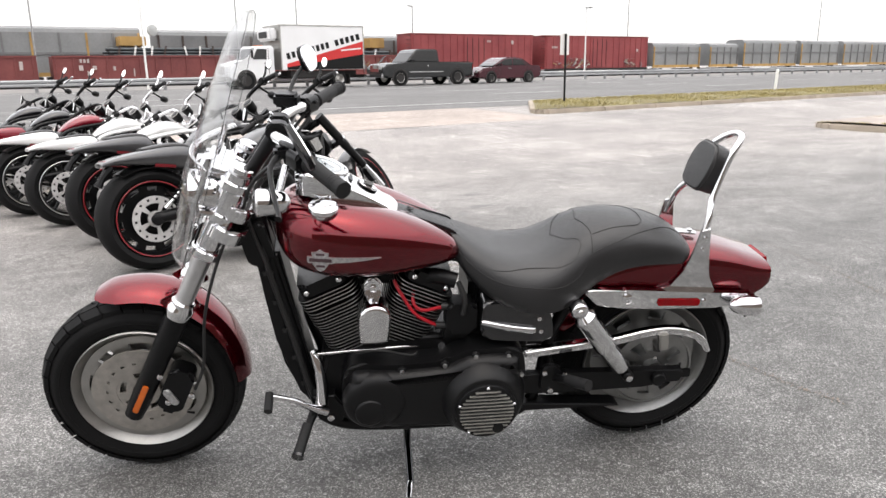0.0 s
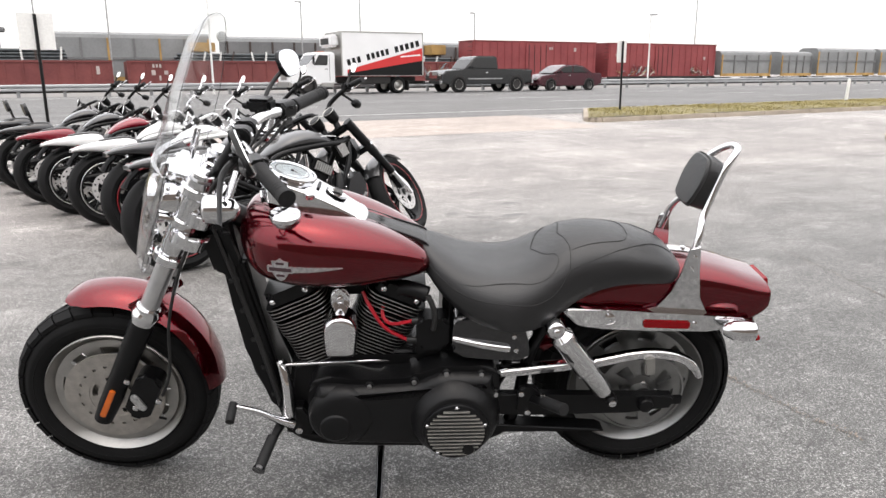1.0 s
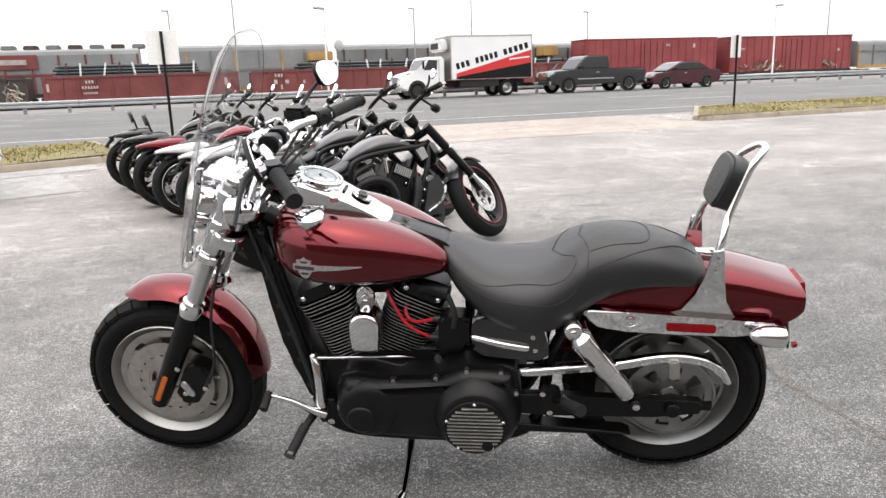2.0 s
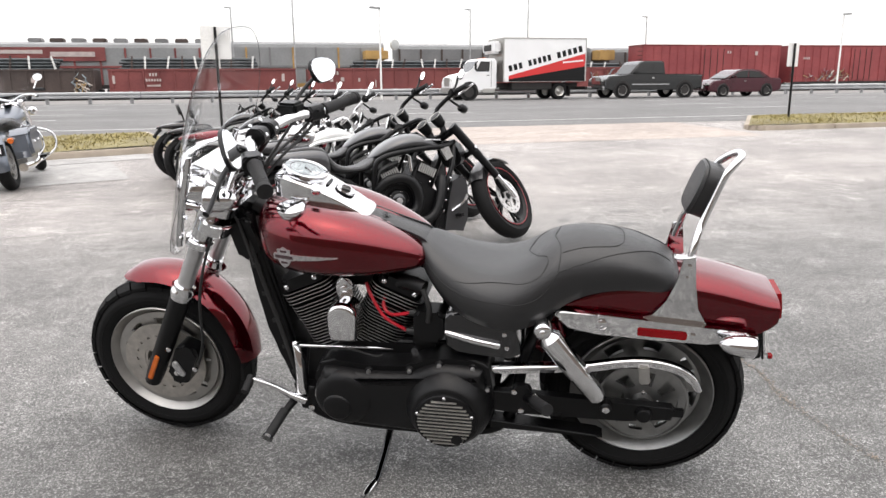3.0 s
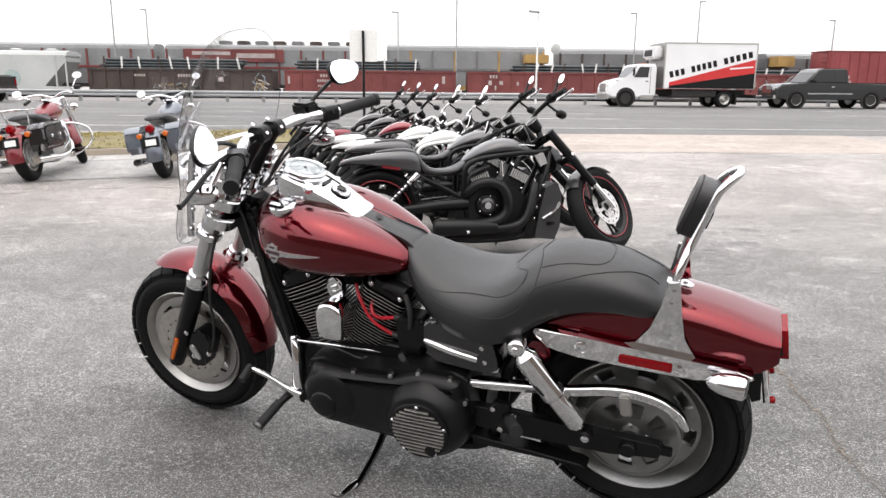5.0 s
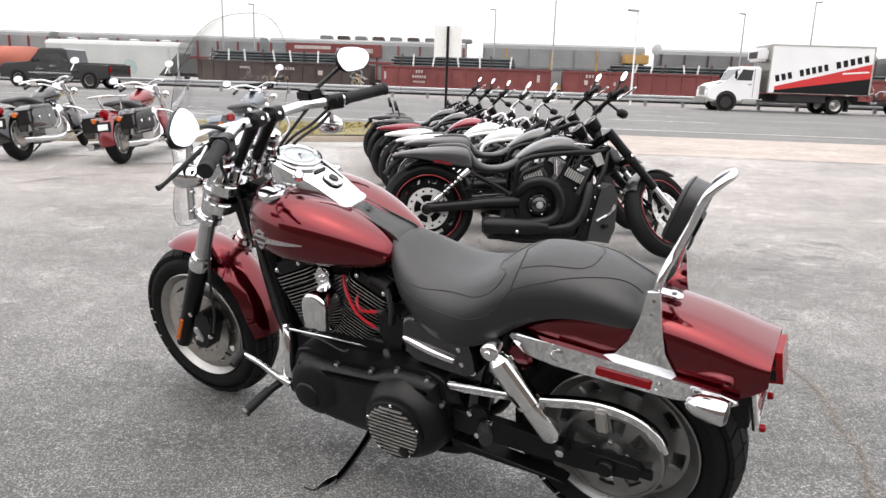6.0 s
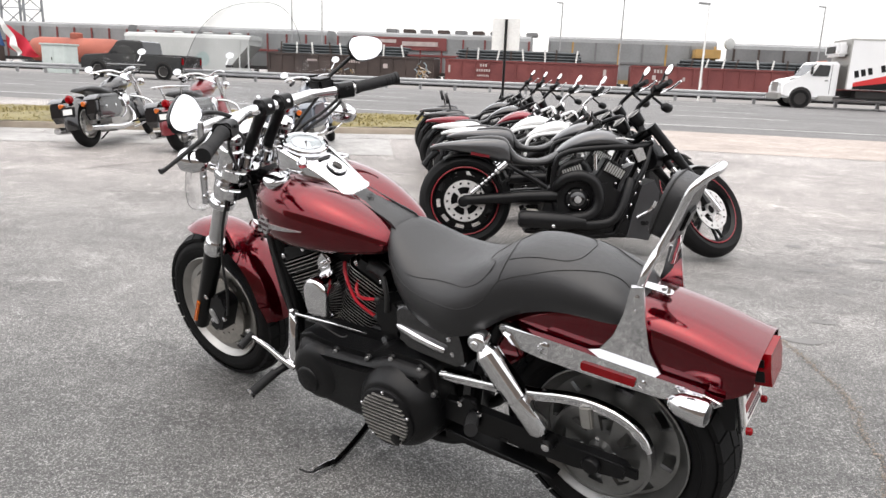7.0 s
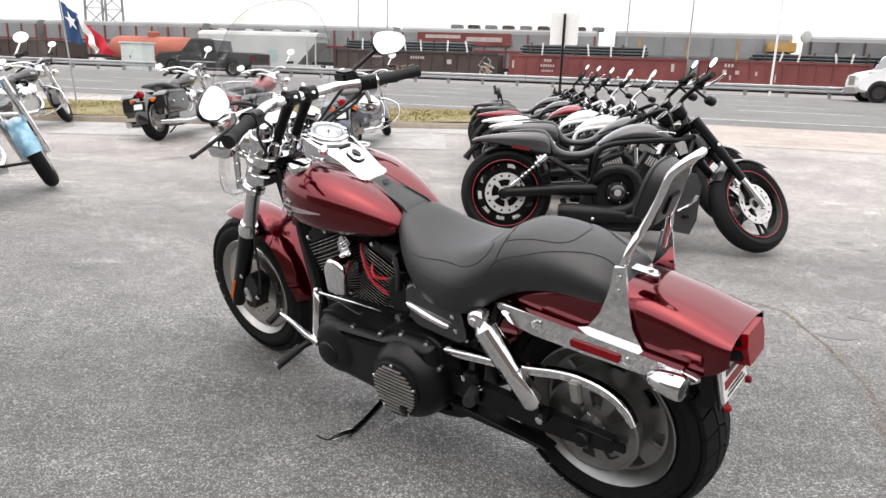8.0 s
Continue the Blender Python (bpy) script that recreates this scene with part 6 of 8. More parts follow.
    part("stand_foot", tube([(0.043, 0.262, 0.053), (0.05, 0.3, 0.06), (0.057, 0.345, 0.066)], [0.011, 0.013, 0.009], 12, squash=0.8), CHROME, stand, "bright chrome foot")
    part("stand_tab", tube([(0.054, 0.335, 0.066), (0.05, 0.37, 0.085), (0.047, 0.405, 0.125)], [0.004, 0.0032, 0.0024], 8, smooth=3), DARKCHROME, stand)

    # handlebar and controls
    bar = part("handlebar", tube([(0.295, 0.28, 1.066), (0.33, 0.215, 1.074), (0.36, 0.15, 1.083), (0.385, 0.09, 1.082), (0.388, 0.0, 1.081), (0.385, -0.09, 1.082), (0.36, -0.16, 1.088), (0.325, -0.22, 1.087), (0.285, -0.28, 1.09)], 0.0165, 16, smooth=4), CHROME, ob, "chrome drag handlebar")
    for s in (-1, 1):
        riser = part("riser", tube([(0.486, 0.042 * s, 0.942), (0.44, 0.04 * s, 1.008), (0.39, 0.038 * s, 1.078)], [0.018, 0.018, 0.021], 14), BLACK, bar, "black riser")
        part("riser_clamp", moved(slab(soft_loop(0, 0, 0.058, 0.05, 0.02), -0.02, 0.02, "y", 0.004), pose(0.387, 0.038 * s, 1.084)), BLACK, riser)
        part("riser_post", tube([(0.505, 0.042 * s, 0.9), (0.488, 0.042 * s, 0.936)], 0.021, 14), CHROME, riser)
        part("riser_ring", lathe([(0, 0.028), (0.012, 0.03), (0.016, 0.029), (0.016, 0.0255), (0.004, 0.022)], (0.492, 0.042 * s, 0.93), (-0.55, 0, 0.83), 26), CHROME, riser, "chrome cup at the riser's foot")
        for dx, dz in ((-0.026, 0.0), (0.02, 0.022)):
            part("clamp_bolt", bolt((0.387 + dx, 0.038 * s, 1.088 + dz), 0.007, 0.006, (-0.8, 0, 0.6)), CHROME, riser)
        hl = 0.0 if s > 0 else 0.018
        out_y = 0.02 * s
        g0 = Vector((0.3, 0.27, 1.068)) if s > 0 else Vector((0.29, -0.272, 1.09))
        g1 = Vector((0.221, 0.403, 1.047)) if s > 0 else Vector((0.214, -0.402, 1.103))
        d = (g1 - g0).normalized()
        grip = part("grip", tube([g0, g0 + d * 0.008, g0 + d * 0.012, g1 - d * 0.012, g1 - d * 0.01, g1], [0.021, 0.021, 0.0185, 0.0185, 0.021, 0.0205], 18), GRIP, bar, "smooth black rubber grip")
        for k in (0.108, 0.118, 0.128):
            part("grip_ring", lathe([(-0.002, 0.0184), (-0.0012, 0.0193), (0.0012, 0.0193), (0.002, 0.0184)], g0 + d * k, d, 18), GRIP, grip)
        part("switch_housing", moved(slab(soft_loop(0, 0, 0.056, 0.05, 0.016), -0.028, 0.028, "y", 0.006), Matrix.Translation((0.318, 0.225 * s + out_y, 1.068 + hl)) @ pose(0, 0, 0, 0, 0, 28 * s)), BLACK, bar, "black switch housing")
        for q in (-0.014, 0.002):
            part("switch_button", box(0.01, 0.012, 0.01, (0.29, (0.225 + q) * s + out_y, 1.078 + hl), bevel=0.002), GRIP, bar)
        part("hand_lever", tube([(0.37, 0.165 * s + out_y, 1.068 + hl), (0.392, 0.22 * s + out_y, 1.05 + hl), (0.385, 0.3 * s + out_y, 1.026 + 2 * hl), (0.367, 0.395 * s + out_y, 1.0 + 3 * hl), (0.365, 0.42 * s + out_y, 0.996 + 3.2 * hl)], [0.009, 0.008, 0.007, 0.006, 0.009], 10, smooth=4, squash=0.75), BLACK, bar, "black hand lever")
        part("lever_perch", box(0.05, 0.035, 0.03, (0.362, 0.165 * s + out_y, 1.072 + hl), (0, 0, 12 * s), 0.008), BLACK, bar)
        # mirrors
        mc = Vector((0.31, 0.369, 1.141)) if s > 0 else Vector((0.31, -0.359, 1.204))
        back = Vector((0.89, 0.241, -0.387)) if s > 0 else Vector((0.902, -0.228, -0.367))
        across = Vector((0, 0, 1)).cross(back).normalized()
        mm = Matrix.Translation(mc) @ Matrix((back, across, back.cross(across))).transposed().to_4x4() @ pose(0, 0, 0, -22 if s > 0 else 0)
        face = [(-0.0545, 0.021), (-0.04, 0.034), (-0.02, 0.038), (0.015, 0.0355), (0.055, 0.024), (0.07, 0.006), (0.066, -0.01), (0.05, -0.026), (0.022, -0.038), (-0.033, -0.0385), (-0.052, -0.024), (-0.06, 0.002)]
        face = [(p.x * s, p.y) for p in smooth_path([(y, z, 0) for y, z in face + face[:1]], 4)[:-1]]
        mir = part("mirror", moved(slab([(y * 1.05, z * 1.05) for y, z in face], 0.0, 0.011, "x", 0.004), mm), BLACK, bar, "teardrop mirror in a black shell")
        part("mirror_glass", moved(slab(face, -0.004, -0.001, "x"), mm), MIRROR, mir, "mirror glass")
        part("mirror_stem", tube([(0.362, 0.17 * s, 1.08 + hl), (0.365, 0.22 * s, 1.105 + hl), (0.35, 0.28 * s, 1.12 + 2 * hl), mc + Vector((0.016, -0.045 * s, -0.02))], 0.0065, 10, smooth=4), BLACK, mir)
        # front signals
        sg = part("front_signal", lathe([(0, 0.008), (0.012, 0.024), (0.035, 0.032), (0.075, 0.034), (0.08, 0.03)], (0.345, 0.312 * s, 0.987), (1, 0.06 * s, 0.03), 22), CHROME, ob, "chrome bullet signal")
        part("signal_lens", lathe([(0.08, 0.03), (0.086, 0.02), (0.088, 0.006)], (0.345, 0.312 * s, 0.987), (1, 0.06 * s, 0.03), 18), DARKCHROME, sg)
        part("signal_stem", tube([(0.375, 0.31 * s, 0.995), (0.355, 0.26 * s, 1.06)], 0.009, 10), CHROME, sg)
    part("brake_reservoir", box(0.07, 0.06, 0.038, (0.372, -0.2, 1.112), (0, 0, -10), 0.008), BLACK, bar, "black brake fluid reservoir")
    for pts in ([(0.36, 0.17, 1.06), (0.44, 0.15, 0.99), (0.48, 0.1, 0.9), (0.47, 0.07, 0.82), (0.43, 0.09, 0.7)],
                [(0.33, 0.19, 1.045), (0.4, 0.12, 1.0), (0.48, 0.08, 0.95), (0.5, 0.07, 0.87)],
                [(0.31, -0.22, 1.055), (0.345, -0.19, 1.015), (0.39, -0.13, 0.975), (0.45, -0.07, 0.9), (0.5, 0.0, 0.86)],
                [(0.325, -0.22, 1.06), (0.365, -0.18, 1.02), (0.41, -0.12, 0.98), (0.46, -0.06, 0.9), (0.5, 0.02, 0.85)],
                [(0.35, -0.16, 1.08), (0.39, -0.12, 1.02), (0.43, -0.09, 0.96), (0.46, -0.07, 0.9)]):
        part("control_cable", tube(pts, 0.005, 8, smooth=6), CABLE, ob)

    # headlamps
    for s in (-1, 1):
        lamp = part("headlamp", lathe([(-0.09, 0.012), (-0.08, 0.035), (-0.05, 0.056), (0.0, 0.064), (0.012, 0.066), (0.016, 0.06)], (0.60, 0.068 * s, 0.925), (1, 0, -0.06), 28), CHROME, ob, "chrome twin headlamp shell")
        part("lamp_glass", lathe([(0.014, 0.06), (0.022, 0.045), (0.026, 0.02), (0.027, 0.004)], (0.60, 0.068 * s, 0.925), (1, 0, -0.06), 24), HEADGLASS, lamp)
        part("lamp_bulb", lathe([(-0.02, 0.012), (0.0, 0.01)], (0.60, 0.068 * s, 0.925), (1, 0, -0.06), 12), DIAL, lamp)
    part("lamp_bracket", box(0.09, 0.2, 0.03, (0.55, 0, 0.985), (0, -20, 0), 0.012), CHROME, ob, "chrome headlamp bracket")
    part("neck_cover", moved(slab(soft_loop(0, 0, 0.07, 0.09, 0.03), -0.03, 0.03, "z", 0.015), pose(0.475, 0, 0.83, 0, -26, 0)), BLACK, ob, "black neck cover")

    # windshield
    vs = [(0.742, 0.13), (0.75, 0.165), (0.775, 0.2), (0.82, 0.218), (0.88, 0.225), (0.94, 0.226), (1.0, 0.24), (1.06, 0.254), (1.12, 0.258), (1.2, 0.25), (1.27, 0.232), (1.33, 0.202), (1.375, 0.164), (1.405, 0.115), (1.418, 0.062), (1.421, 0.025)]
    vs = [(z if z < 1.1 else 1.1 + 0.87 * (z - 1.1), w * 0.96) for z, w in vs]
    vs = [(z, w) for z, _, w in [(p.x, 0, p.y) for p in smooth_path([(z, w, 0) for z, w in vs], 3)]]
    edge_x = lambda z: float(np.interp(z, (0.735, 0.85, 0.934, 1.05, 1.144, 1.28, 1.36, 1.4), (0.65, 0.603, 0.567, 0.527, 0.496, 0.457, 0.436, 0.44)))
    bulge = lambda z: float(np.interp(z, (0.73, 0.95, 1.19, 1.33, 1.39), (0.05, 0.09, 0.072, 0.05, 0.012)))
    loops = []
    for z, w in vs:
        loops.append([(edge_x(z) + bulge(z) * (1 - u * u), w * u, z) for u in np.linspace(-1, 1, 17)])
    screen = part("windshield", shell(loops, 0.004), SCREEN, ob, "clear acrylic windshield with a thin dark edge")
    screen.visible_shadow = False
    rim = [Vector(lp[0]) for lp in loops] + [Vector(lp[-1]) for lp in reversed(loops)]
    part("edge_trim", tube(rim + rim[:1], 0.0008, 6, smooth=4), CABLE, screen)
    for s in (-1, 1):
        part("brace", tube([(edge_x(0.76) + 0.005, 0.122 * s, 0.76), (edge_x(0.88) + 0.02, 0.135 * s, 0.88), (edge_x(1.0) + 0.02, 0.15 * s, 1.0), (edge_x(1.05) + 0.02, 0.16 * s, 1.05)], 0.011, 8, squash=0.35, smooth=3), CHROME, screen, "chrome windshield brace")
        part("brace_mount", tube([(edge_x(0.9) + 0.01, 0.138 * s, 0.9), (0.54, 0.115 * s, 0.88)], 0.009, 8), CHROME, screen)
        for z in (0.79, 0.86, 0.98):
            part("brace_bolt", lathe([(0, 0.008), (0.006, 0.007)], (edge_x(z) + 0.005, (0.13 + 0.1 * (z - 0.79)) * s, z), (-1, 0, 0), 10), CHROME, screen)
    cross = [(edge_x(1.03) + bulge(1.03) * (1 - u * u) - 0.006, 0.225 * u, 1.03) for u in np.linspace(-1, 1, 13)]
    part("cross_brace", tube(cross, 0.008, 8, squash=0.4), CHROME, screen)
    return ob


build_cruiser()

# ---- the other parked motorcycles ----
GREYPAINT = mat("dark_silver_paint", (0.07, 0.07, 0.072), 0.3, 0.6, 0.15, 4, coat=0.8)
UNDERBLACK = mat("black_hollow", (0.004, 0.004, 0.004), 0.8, 0.0, 0.2, 6)
SHROUD = mat("dark_shroud_plastic", (0.03, 0.03, 0.032), 0.35, 0.0, 0.2, 6, 0.05, 300)
WHITEPAINT = mat("white_paint", (0.78, 0.78, 0.77), 0.25, 0.0, 0.05, 3, coat=0.8)
BRIGHTRED = mat("bright_red_paint", (0.2, 0.007, 0.018), 0.25, 0.1, 0.1, 4, coat=0.8)
SILVERBLUE = mat("silver_blue_paint", (0.12, 0.135, 0.16), 0.28, 0.5, 0.1, 4, coat=0.8)
SKYBLUE = mat("sky_blue_paint", (0.12, 0.32, 0.5), 0.3, 0.2, 0.3, 12, coat=0.6, tint=(0.3, 0.5, 0.6))
DARKRED = mat("dark_cherry_paint", (0.16, 0.008, 0.014), 0.28, 0.3, 0.1, 4, coat=0.8)
PINSTRIPE = mat("red_pinstripe", (0.2, 0.008, 0.014), 0.35, 0.0, 0.1, 20)
BRIGHTROTOR = mat("fresh_ground_rotor", (0.52, 0.51, 0.5), 0.5, 0.4, 0.12, 40, 0.05, 400)
FINPALE = mat("machined_fin_edge", (0.55, 0.55, 0.54), 0.35, 0.8, 0.2, 60)


def on_ground(x, y, heading, lean):
    """A pose on the lot at (x, y), facing heading degrees from +x, leaning lean degrees to its left."""
    tilt = Vector((0, 1, (height(y + 0.3) - height(y - 0.3)) / 0.6)).normalized()
    side = Vector((1, 0, 0))
    up = side.cross(tilt).normalized()
    m = Matrix((side, tilt, up)).transposed().to_4x4()
    return Matrix.Translation((x, y, height(y))) @ m @ pose(0, 0, 0, 0, 0, heading) @ pose(0, 0, 0, -lean)


def five_spoke(parent, at, r, width, material, stripe=None, side=-1, slotted=False):
    """A cast wheel of five twin spokes with its rim, hub and drilled rotor."""
    rim = part("rim", lathe([(-width / 2, r), (-width / 2 - 0.006, r - 0.006), (-width * 0.36, r - 0.025), (width * 0.36, r - 0.025), (width / 2 + 0.006, r - 0.006), (width / 2, r)], at, (0, 1, 0), 44, close=True), material, parent)
    if stripe:
        for s in (-1, 1):
            part("rim_stripe", lathe([(s * (width / 2 + 0.0065), r + 0.002), (s * (width / 2 + 0.0085), r - 0.001), (s * (width / 2 + 0.007), r - 0.006)], at, (0, 1, 0), 44, close=True), stripe, rim)
    part("hub", lathe([(-width * 0.45, 0.04), (width * 0.45, 0.04)], at, (0, 1, 0), 20), material, rim)
    if slotted:
        part("wheel_disc", pierced(0.035, r - 0.012, r - 0.06, r - 0.032, 10, 0.5, -0.02, 0.02, at, 4), material, rim)
    for k in range(0 if slotted else 5):
        a = 2 * math.pi * k / 5 + 0.2
        bm = bmesh.new()
        for d in (-0.14, 0.14):
            p0 = Vector((at[0] + 0.035 * math.cos(a), at[1], at[2] + 0.035 * math.sin(a)))
            p1 = Vector((at[0] + (r - 0.02) * math.cos(a + d), at[1], at[2] + (r - 0.02) * math.sin(a + d)))
            tube([p0, p1], [0.016, 0.011], 6, bm=bm)
        part("spoke", bm, material, rim)
    rot = part("brake_rotor", pierced(0.103, 0.146, 0.117, 0.132, 14, 0.28, side * (width / 2 + 0.012), 0.006, at, 3), BRIGHTROTOR, rim, "steel brake rotor")
    part("rotor_carrier", pierced(0.03, 0.106, 0.052, 0.099, 5, 0.74, side * (width / 2 + 0.011), 0.006, at, 5), BRIGHTROTOR, rot)
    return rim


def muscle_bike(name, m, paint, frame_paint, label, rim_paint, stripe, chrome_bars):
    """A long, low power cruiser seen from its right: fat rear tyre, V-twin, big exhaust."""
    ob = thing(name, m, label, "motorcycle", "parked row of motorcycles")
    RH = (-0.83, 0, 0.33)
    tyre(ob, RH, 0.33, 0.235, 0.238, "rear_tyre", tread=False)
    five_spoke(ob, RH, 0.238, 0.2, rim_paint, stripe, slotted=stripe == PINSTRIPE)
    # front wheel and fork, steered a little
    c = (0.87, 0, 0.325)
    steer = Matrix.Translation(c) @ Matrix.Rotation(radians(39), 4, Vector((-0.66, 0, 0.75))) @ Matrix.Translation((-c[0], 0, -c[2]))
    before = set(bpy.data.objects)
    tyre(ob, c, 0.336, 0.132, 0.248, "front_tyre", tread=False)
    five_spoke(ob, c, 0.245, 0.1, rim_paint, stripe)
    fs = Vector((-0.58, 0, 0.62)).normalized()
    for s in (-1, 1):
        b = Vector((0.9, 0.1 * s, 0.3))
        leg = part("fork_leg", tube([b, b + fs * 0.06, b + fs * 0.28], [0.022, 0.026, 0.024], 12), CHROME if s < 0 else STEEL, ob, "bright fork leg")
        part("fork_tube", tube([b + fs * 0.24, b + fs * 0.44, b + fs * 0.45, b + fs * 0.77], [0.03, 0.03, 0.034, 0.034], 14), BLACK, leg)
        part("caliper", moved(slab(soft_loop(0, 0, 0.06, 0.12, 0.02), -0.02, 0.02, "y", 0.006), pose(0.78, 0.09 * s, 0.4, 0, -34, 0)), BLACK, ob)
    part("lower_clamp", moved(slab(soft_loop(0, 0, 0.08, 0.26, 0.03), -0.02, 0.02, "z", 0.006), Matrix.Translation(Vector((0.9, 0, 0.3)) + fs * 0.52) @ pose(0, 0, 0, 0, -36, 0)), BLACK, ob)
    for s in (-1, 1):
        part("clamp_bolt", bolt(Vector((0.88, 0.137 * s, 0.3)) + fs * 0.52, 0.013, 0.01, (0, s, 0)), CHROME, ob)
    loops = []
    for k in range(15):
        th = radians(62 + 95 * k / 14)
        loops.append([(c[0] + (0.35 - 0.03 * u * u) * math.cos(th), 0.075 * u, c[2] + (0.35 - 0.03 * u * u) * math.sin(th)) for u in np.linspace(-1, 1, 7)])
    part("front_fender", shell(loops, 0.004), paint, ob)
    for o in set(bpy.data.objects) - before:
        if o.parent == ob:
            o.matrix_basis = steer
    # painted cover over the engine, tail and seat
    rows = dense([(-0.215, 0.705, 0.68, 0.05), (-0.16, 0.762, 0.695, 0.12), (-0.1, 0.806, 0.708, 0.15), (0.0, 0.855, 0.725, 0.172), (0.11, 0.87, 0.735, 0.18), (0.2, 0.846, 0.738, 0.168), (0.27, 0.8, 0.738, 0.135), (0.34, 0.77, 0.735, 0.09)], 24, 1)
    loops = [[(x, w * math.copysign(abs(math.cos(a)) ** 0.8, math.cos(a)), lo + (0.45 + 0.55 * math.sin(a)) * (hi - lo)) for a in (2 * math.pi * k / 22 for k in range(22))] for x, hi, lo, w in rows]
    cover = part("tank_cover", rings(bmesh.new(), loops), paint, ob, sharp=70)
    part("tank_badge", tube([(0.08, -0.155, 0.8), (0.22, -0.16, 0.812), (0.3, -0.148, 0.805)], 0.006, 6, squash=0.5), PEWTER, cover)
    rows = dense([(-0.53, 0.69, 0.6, 0.13), (-0.545, 0.765, 0.602, 0.142), (-0.6, 0.78, 0.606, 0.148), (-0.68, 0.778, 0.624, 0.15), (-0.8, 0.764, 0.652, 0.146), (-0.92, 0.746, 0.67, 0.136), (-1.03, 0.726, 0.68, 0.115), (-1.09, 0.7, 0.672, 0.09)], 20, 1)
    loops = [[(x, w * math.copysign(abs(math.cos(a)) ** 0.42, math.cos(a)), lo + (0.5 + 0.5 * math.copysign(abs(math.sin(a)) ** 0.62, math.sin(a))) * (hi - lo)) for a in (2 * math.pi * k / 24 for k in range(24))] for x, hi, lo, w in rows]
    cowl = part("tail_cowl", rings(bmesh.new(), loops), paint, ob, sharp=70)
    part("rear_mudguard", shell([[(RH[0] + (0.342 - 0.02 * u * u) * math.cos(th), 0.12 * u, RH[2] + (0.342 - 0.02 * u * u) * math.sin(th)) for u in np.linspace(-1, 1, 7)] for th in (radians(60 + 60 * k / 12) for k in range(13))], 0.005), BLACK, ob)
    for s in (-1, 1):
        part("side_marker", box(0.13, 0.006, 0.02, (-0.74, 0.146 * s, 0.655), (0, 8, 0), 0.002), DARKRED, cowl, "red side marker")
    part("tail_light", moved(slab(soft_loop(0, 0, 0.12, 0.05, 0.02), -0.02, 0.03, "x", 0.01), pose(-1.055, 0, 0.69)), DARKRED, ob, "red tail light")
    part("plate_holder", tube([(-1.04, -0.05, 0.67), (-1.1, -0.06, 0.61), (-1.13, -0.06, 0.56)], [0.03, 0.02, 0.028], 8), BLACK, ob)
    rows = dense([(-0.19, 0.705, 0.655, 0.08), (-0.215, 0.697, 0.61, 0.125), (-0.27, 0.662, 0.597, 0.155), (-0.34, 0.645, 0.592, 0.166), (-0.42, 0.645, 0.59, 0.162), (-0.475, 0.665, 0.592, 0.152), (-0.515, 0.706, 0.6, 0.142), (-0.545, 0.762, 0.66, 0.132), (-0.575, 0.79, 0.74, 0.122), (-0.66, 0.797, 0.755, 0.11), (-0.76, 0.786, 0.752, 0.09), (-0.84, 0.771, 0.748, 0.06)], 36, 1)
    loops = [[(x, w * math.copysign(abs(math.cos(a)) ** 0.6, math.cos(a)), lo + (0.5 + 0.5 * math.copysign(abs(math.sin(a)) ** 0.7, math.sin(a))) * (hi - lo)) for a in (2 * math.pi * k / 20 for k in range(20))] for x, hi, lo, w in rows]
    part("seat", rings(bmesh.new(), loops), LEATHER, ob, "black leather seat", sharp=70)
    # frame
    for s in (-1, 1):
        part("frame_rail", tube([(-0.2, 0.14 * s, 0.3), (-0.226, 0.155 * s, 0.418), (-0.228, 0.162 * s, 0.55), (-0.207, 0.167 * s, 0.655), (-0.136, 0.173 * s, 0.703), (0.009, 0.176 * s, 0.732), (0.2, 0.17 * s, 0.752), (0.34, 0.13 * s, 0.76), (0.44, 0.07 * s, 0.79)], 0.019, 12, smooth=4), frame_paint, ob)
        part("down_tube", tube([(0.43, 0.08 * s, 0.76), (0.39, 0.14 * s, 0.62), (0.3, 0.155 * s, 0.4), (0.24, 0.155 * s, 0.22), (0.16, 0.15 * s, 0.14), (-0.3, 0.14 * s, 0.14), (-0.42, 0.13 * s, 0.3)], 0.02, 10, smooth=3), frame_paint, ob)
        part("frame_strut", tube([(-0.56, 0.13 * s, 0.6), (-0.4, 0.148 * s, 0.525), (-0.266, 0.158 * s, 0.452)], 0.017, 10), frame_paint, ob)
        arm = part("swingarm", tube([(-0.2, 0.15 * s, 0.397), (-0.4, 0.155 * s, 0.385), (-0.84, 0.15 * s, 0.338)], [0.045, 0.042, 0.036], 14), BLACK, ob, "thick black swingarm")
        part("axle_cap", lathe([(0, 0.038), (0.02, 0.038), (0.026, 0.02)], (-0.84, 0.16 * s, 0.33), (0, s, 0), 16), BLACK, arm)
        # coil-over shock
        a, b = Vector((-0.555, 0.172 * s, 0.61)), Vector((-0.785, 0.172 * s, 0.392))
        d = (b - a)
        shock = part("shock_absorber", tube([a, a + d * 0.3, a + d * 0.32, b], [0.024, 0.024, 0.012, 0.012], 12), CHROME, ob, "chrome coil shock")
        u = d.normalized()
        e1 = u.orthogonal().normalized()
        e2 = u.cross(e1)
        part("spring", tube([a + d * (0.22 + 0.6 * t / 48) + 0.026 * (math.cos(0.785 * t) * e1 + math.sin(0.785 * t) * e2) for t in range(49)], 0.005, 5), BLACK, shock)
        part("shock_end", tube([b - d * 0.16, b], 0.018, 10), CHROME, shock)
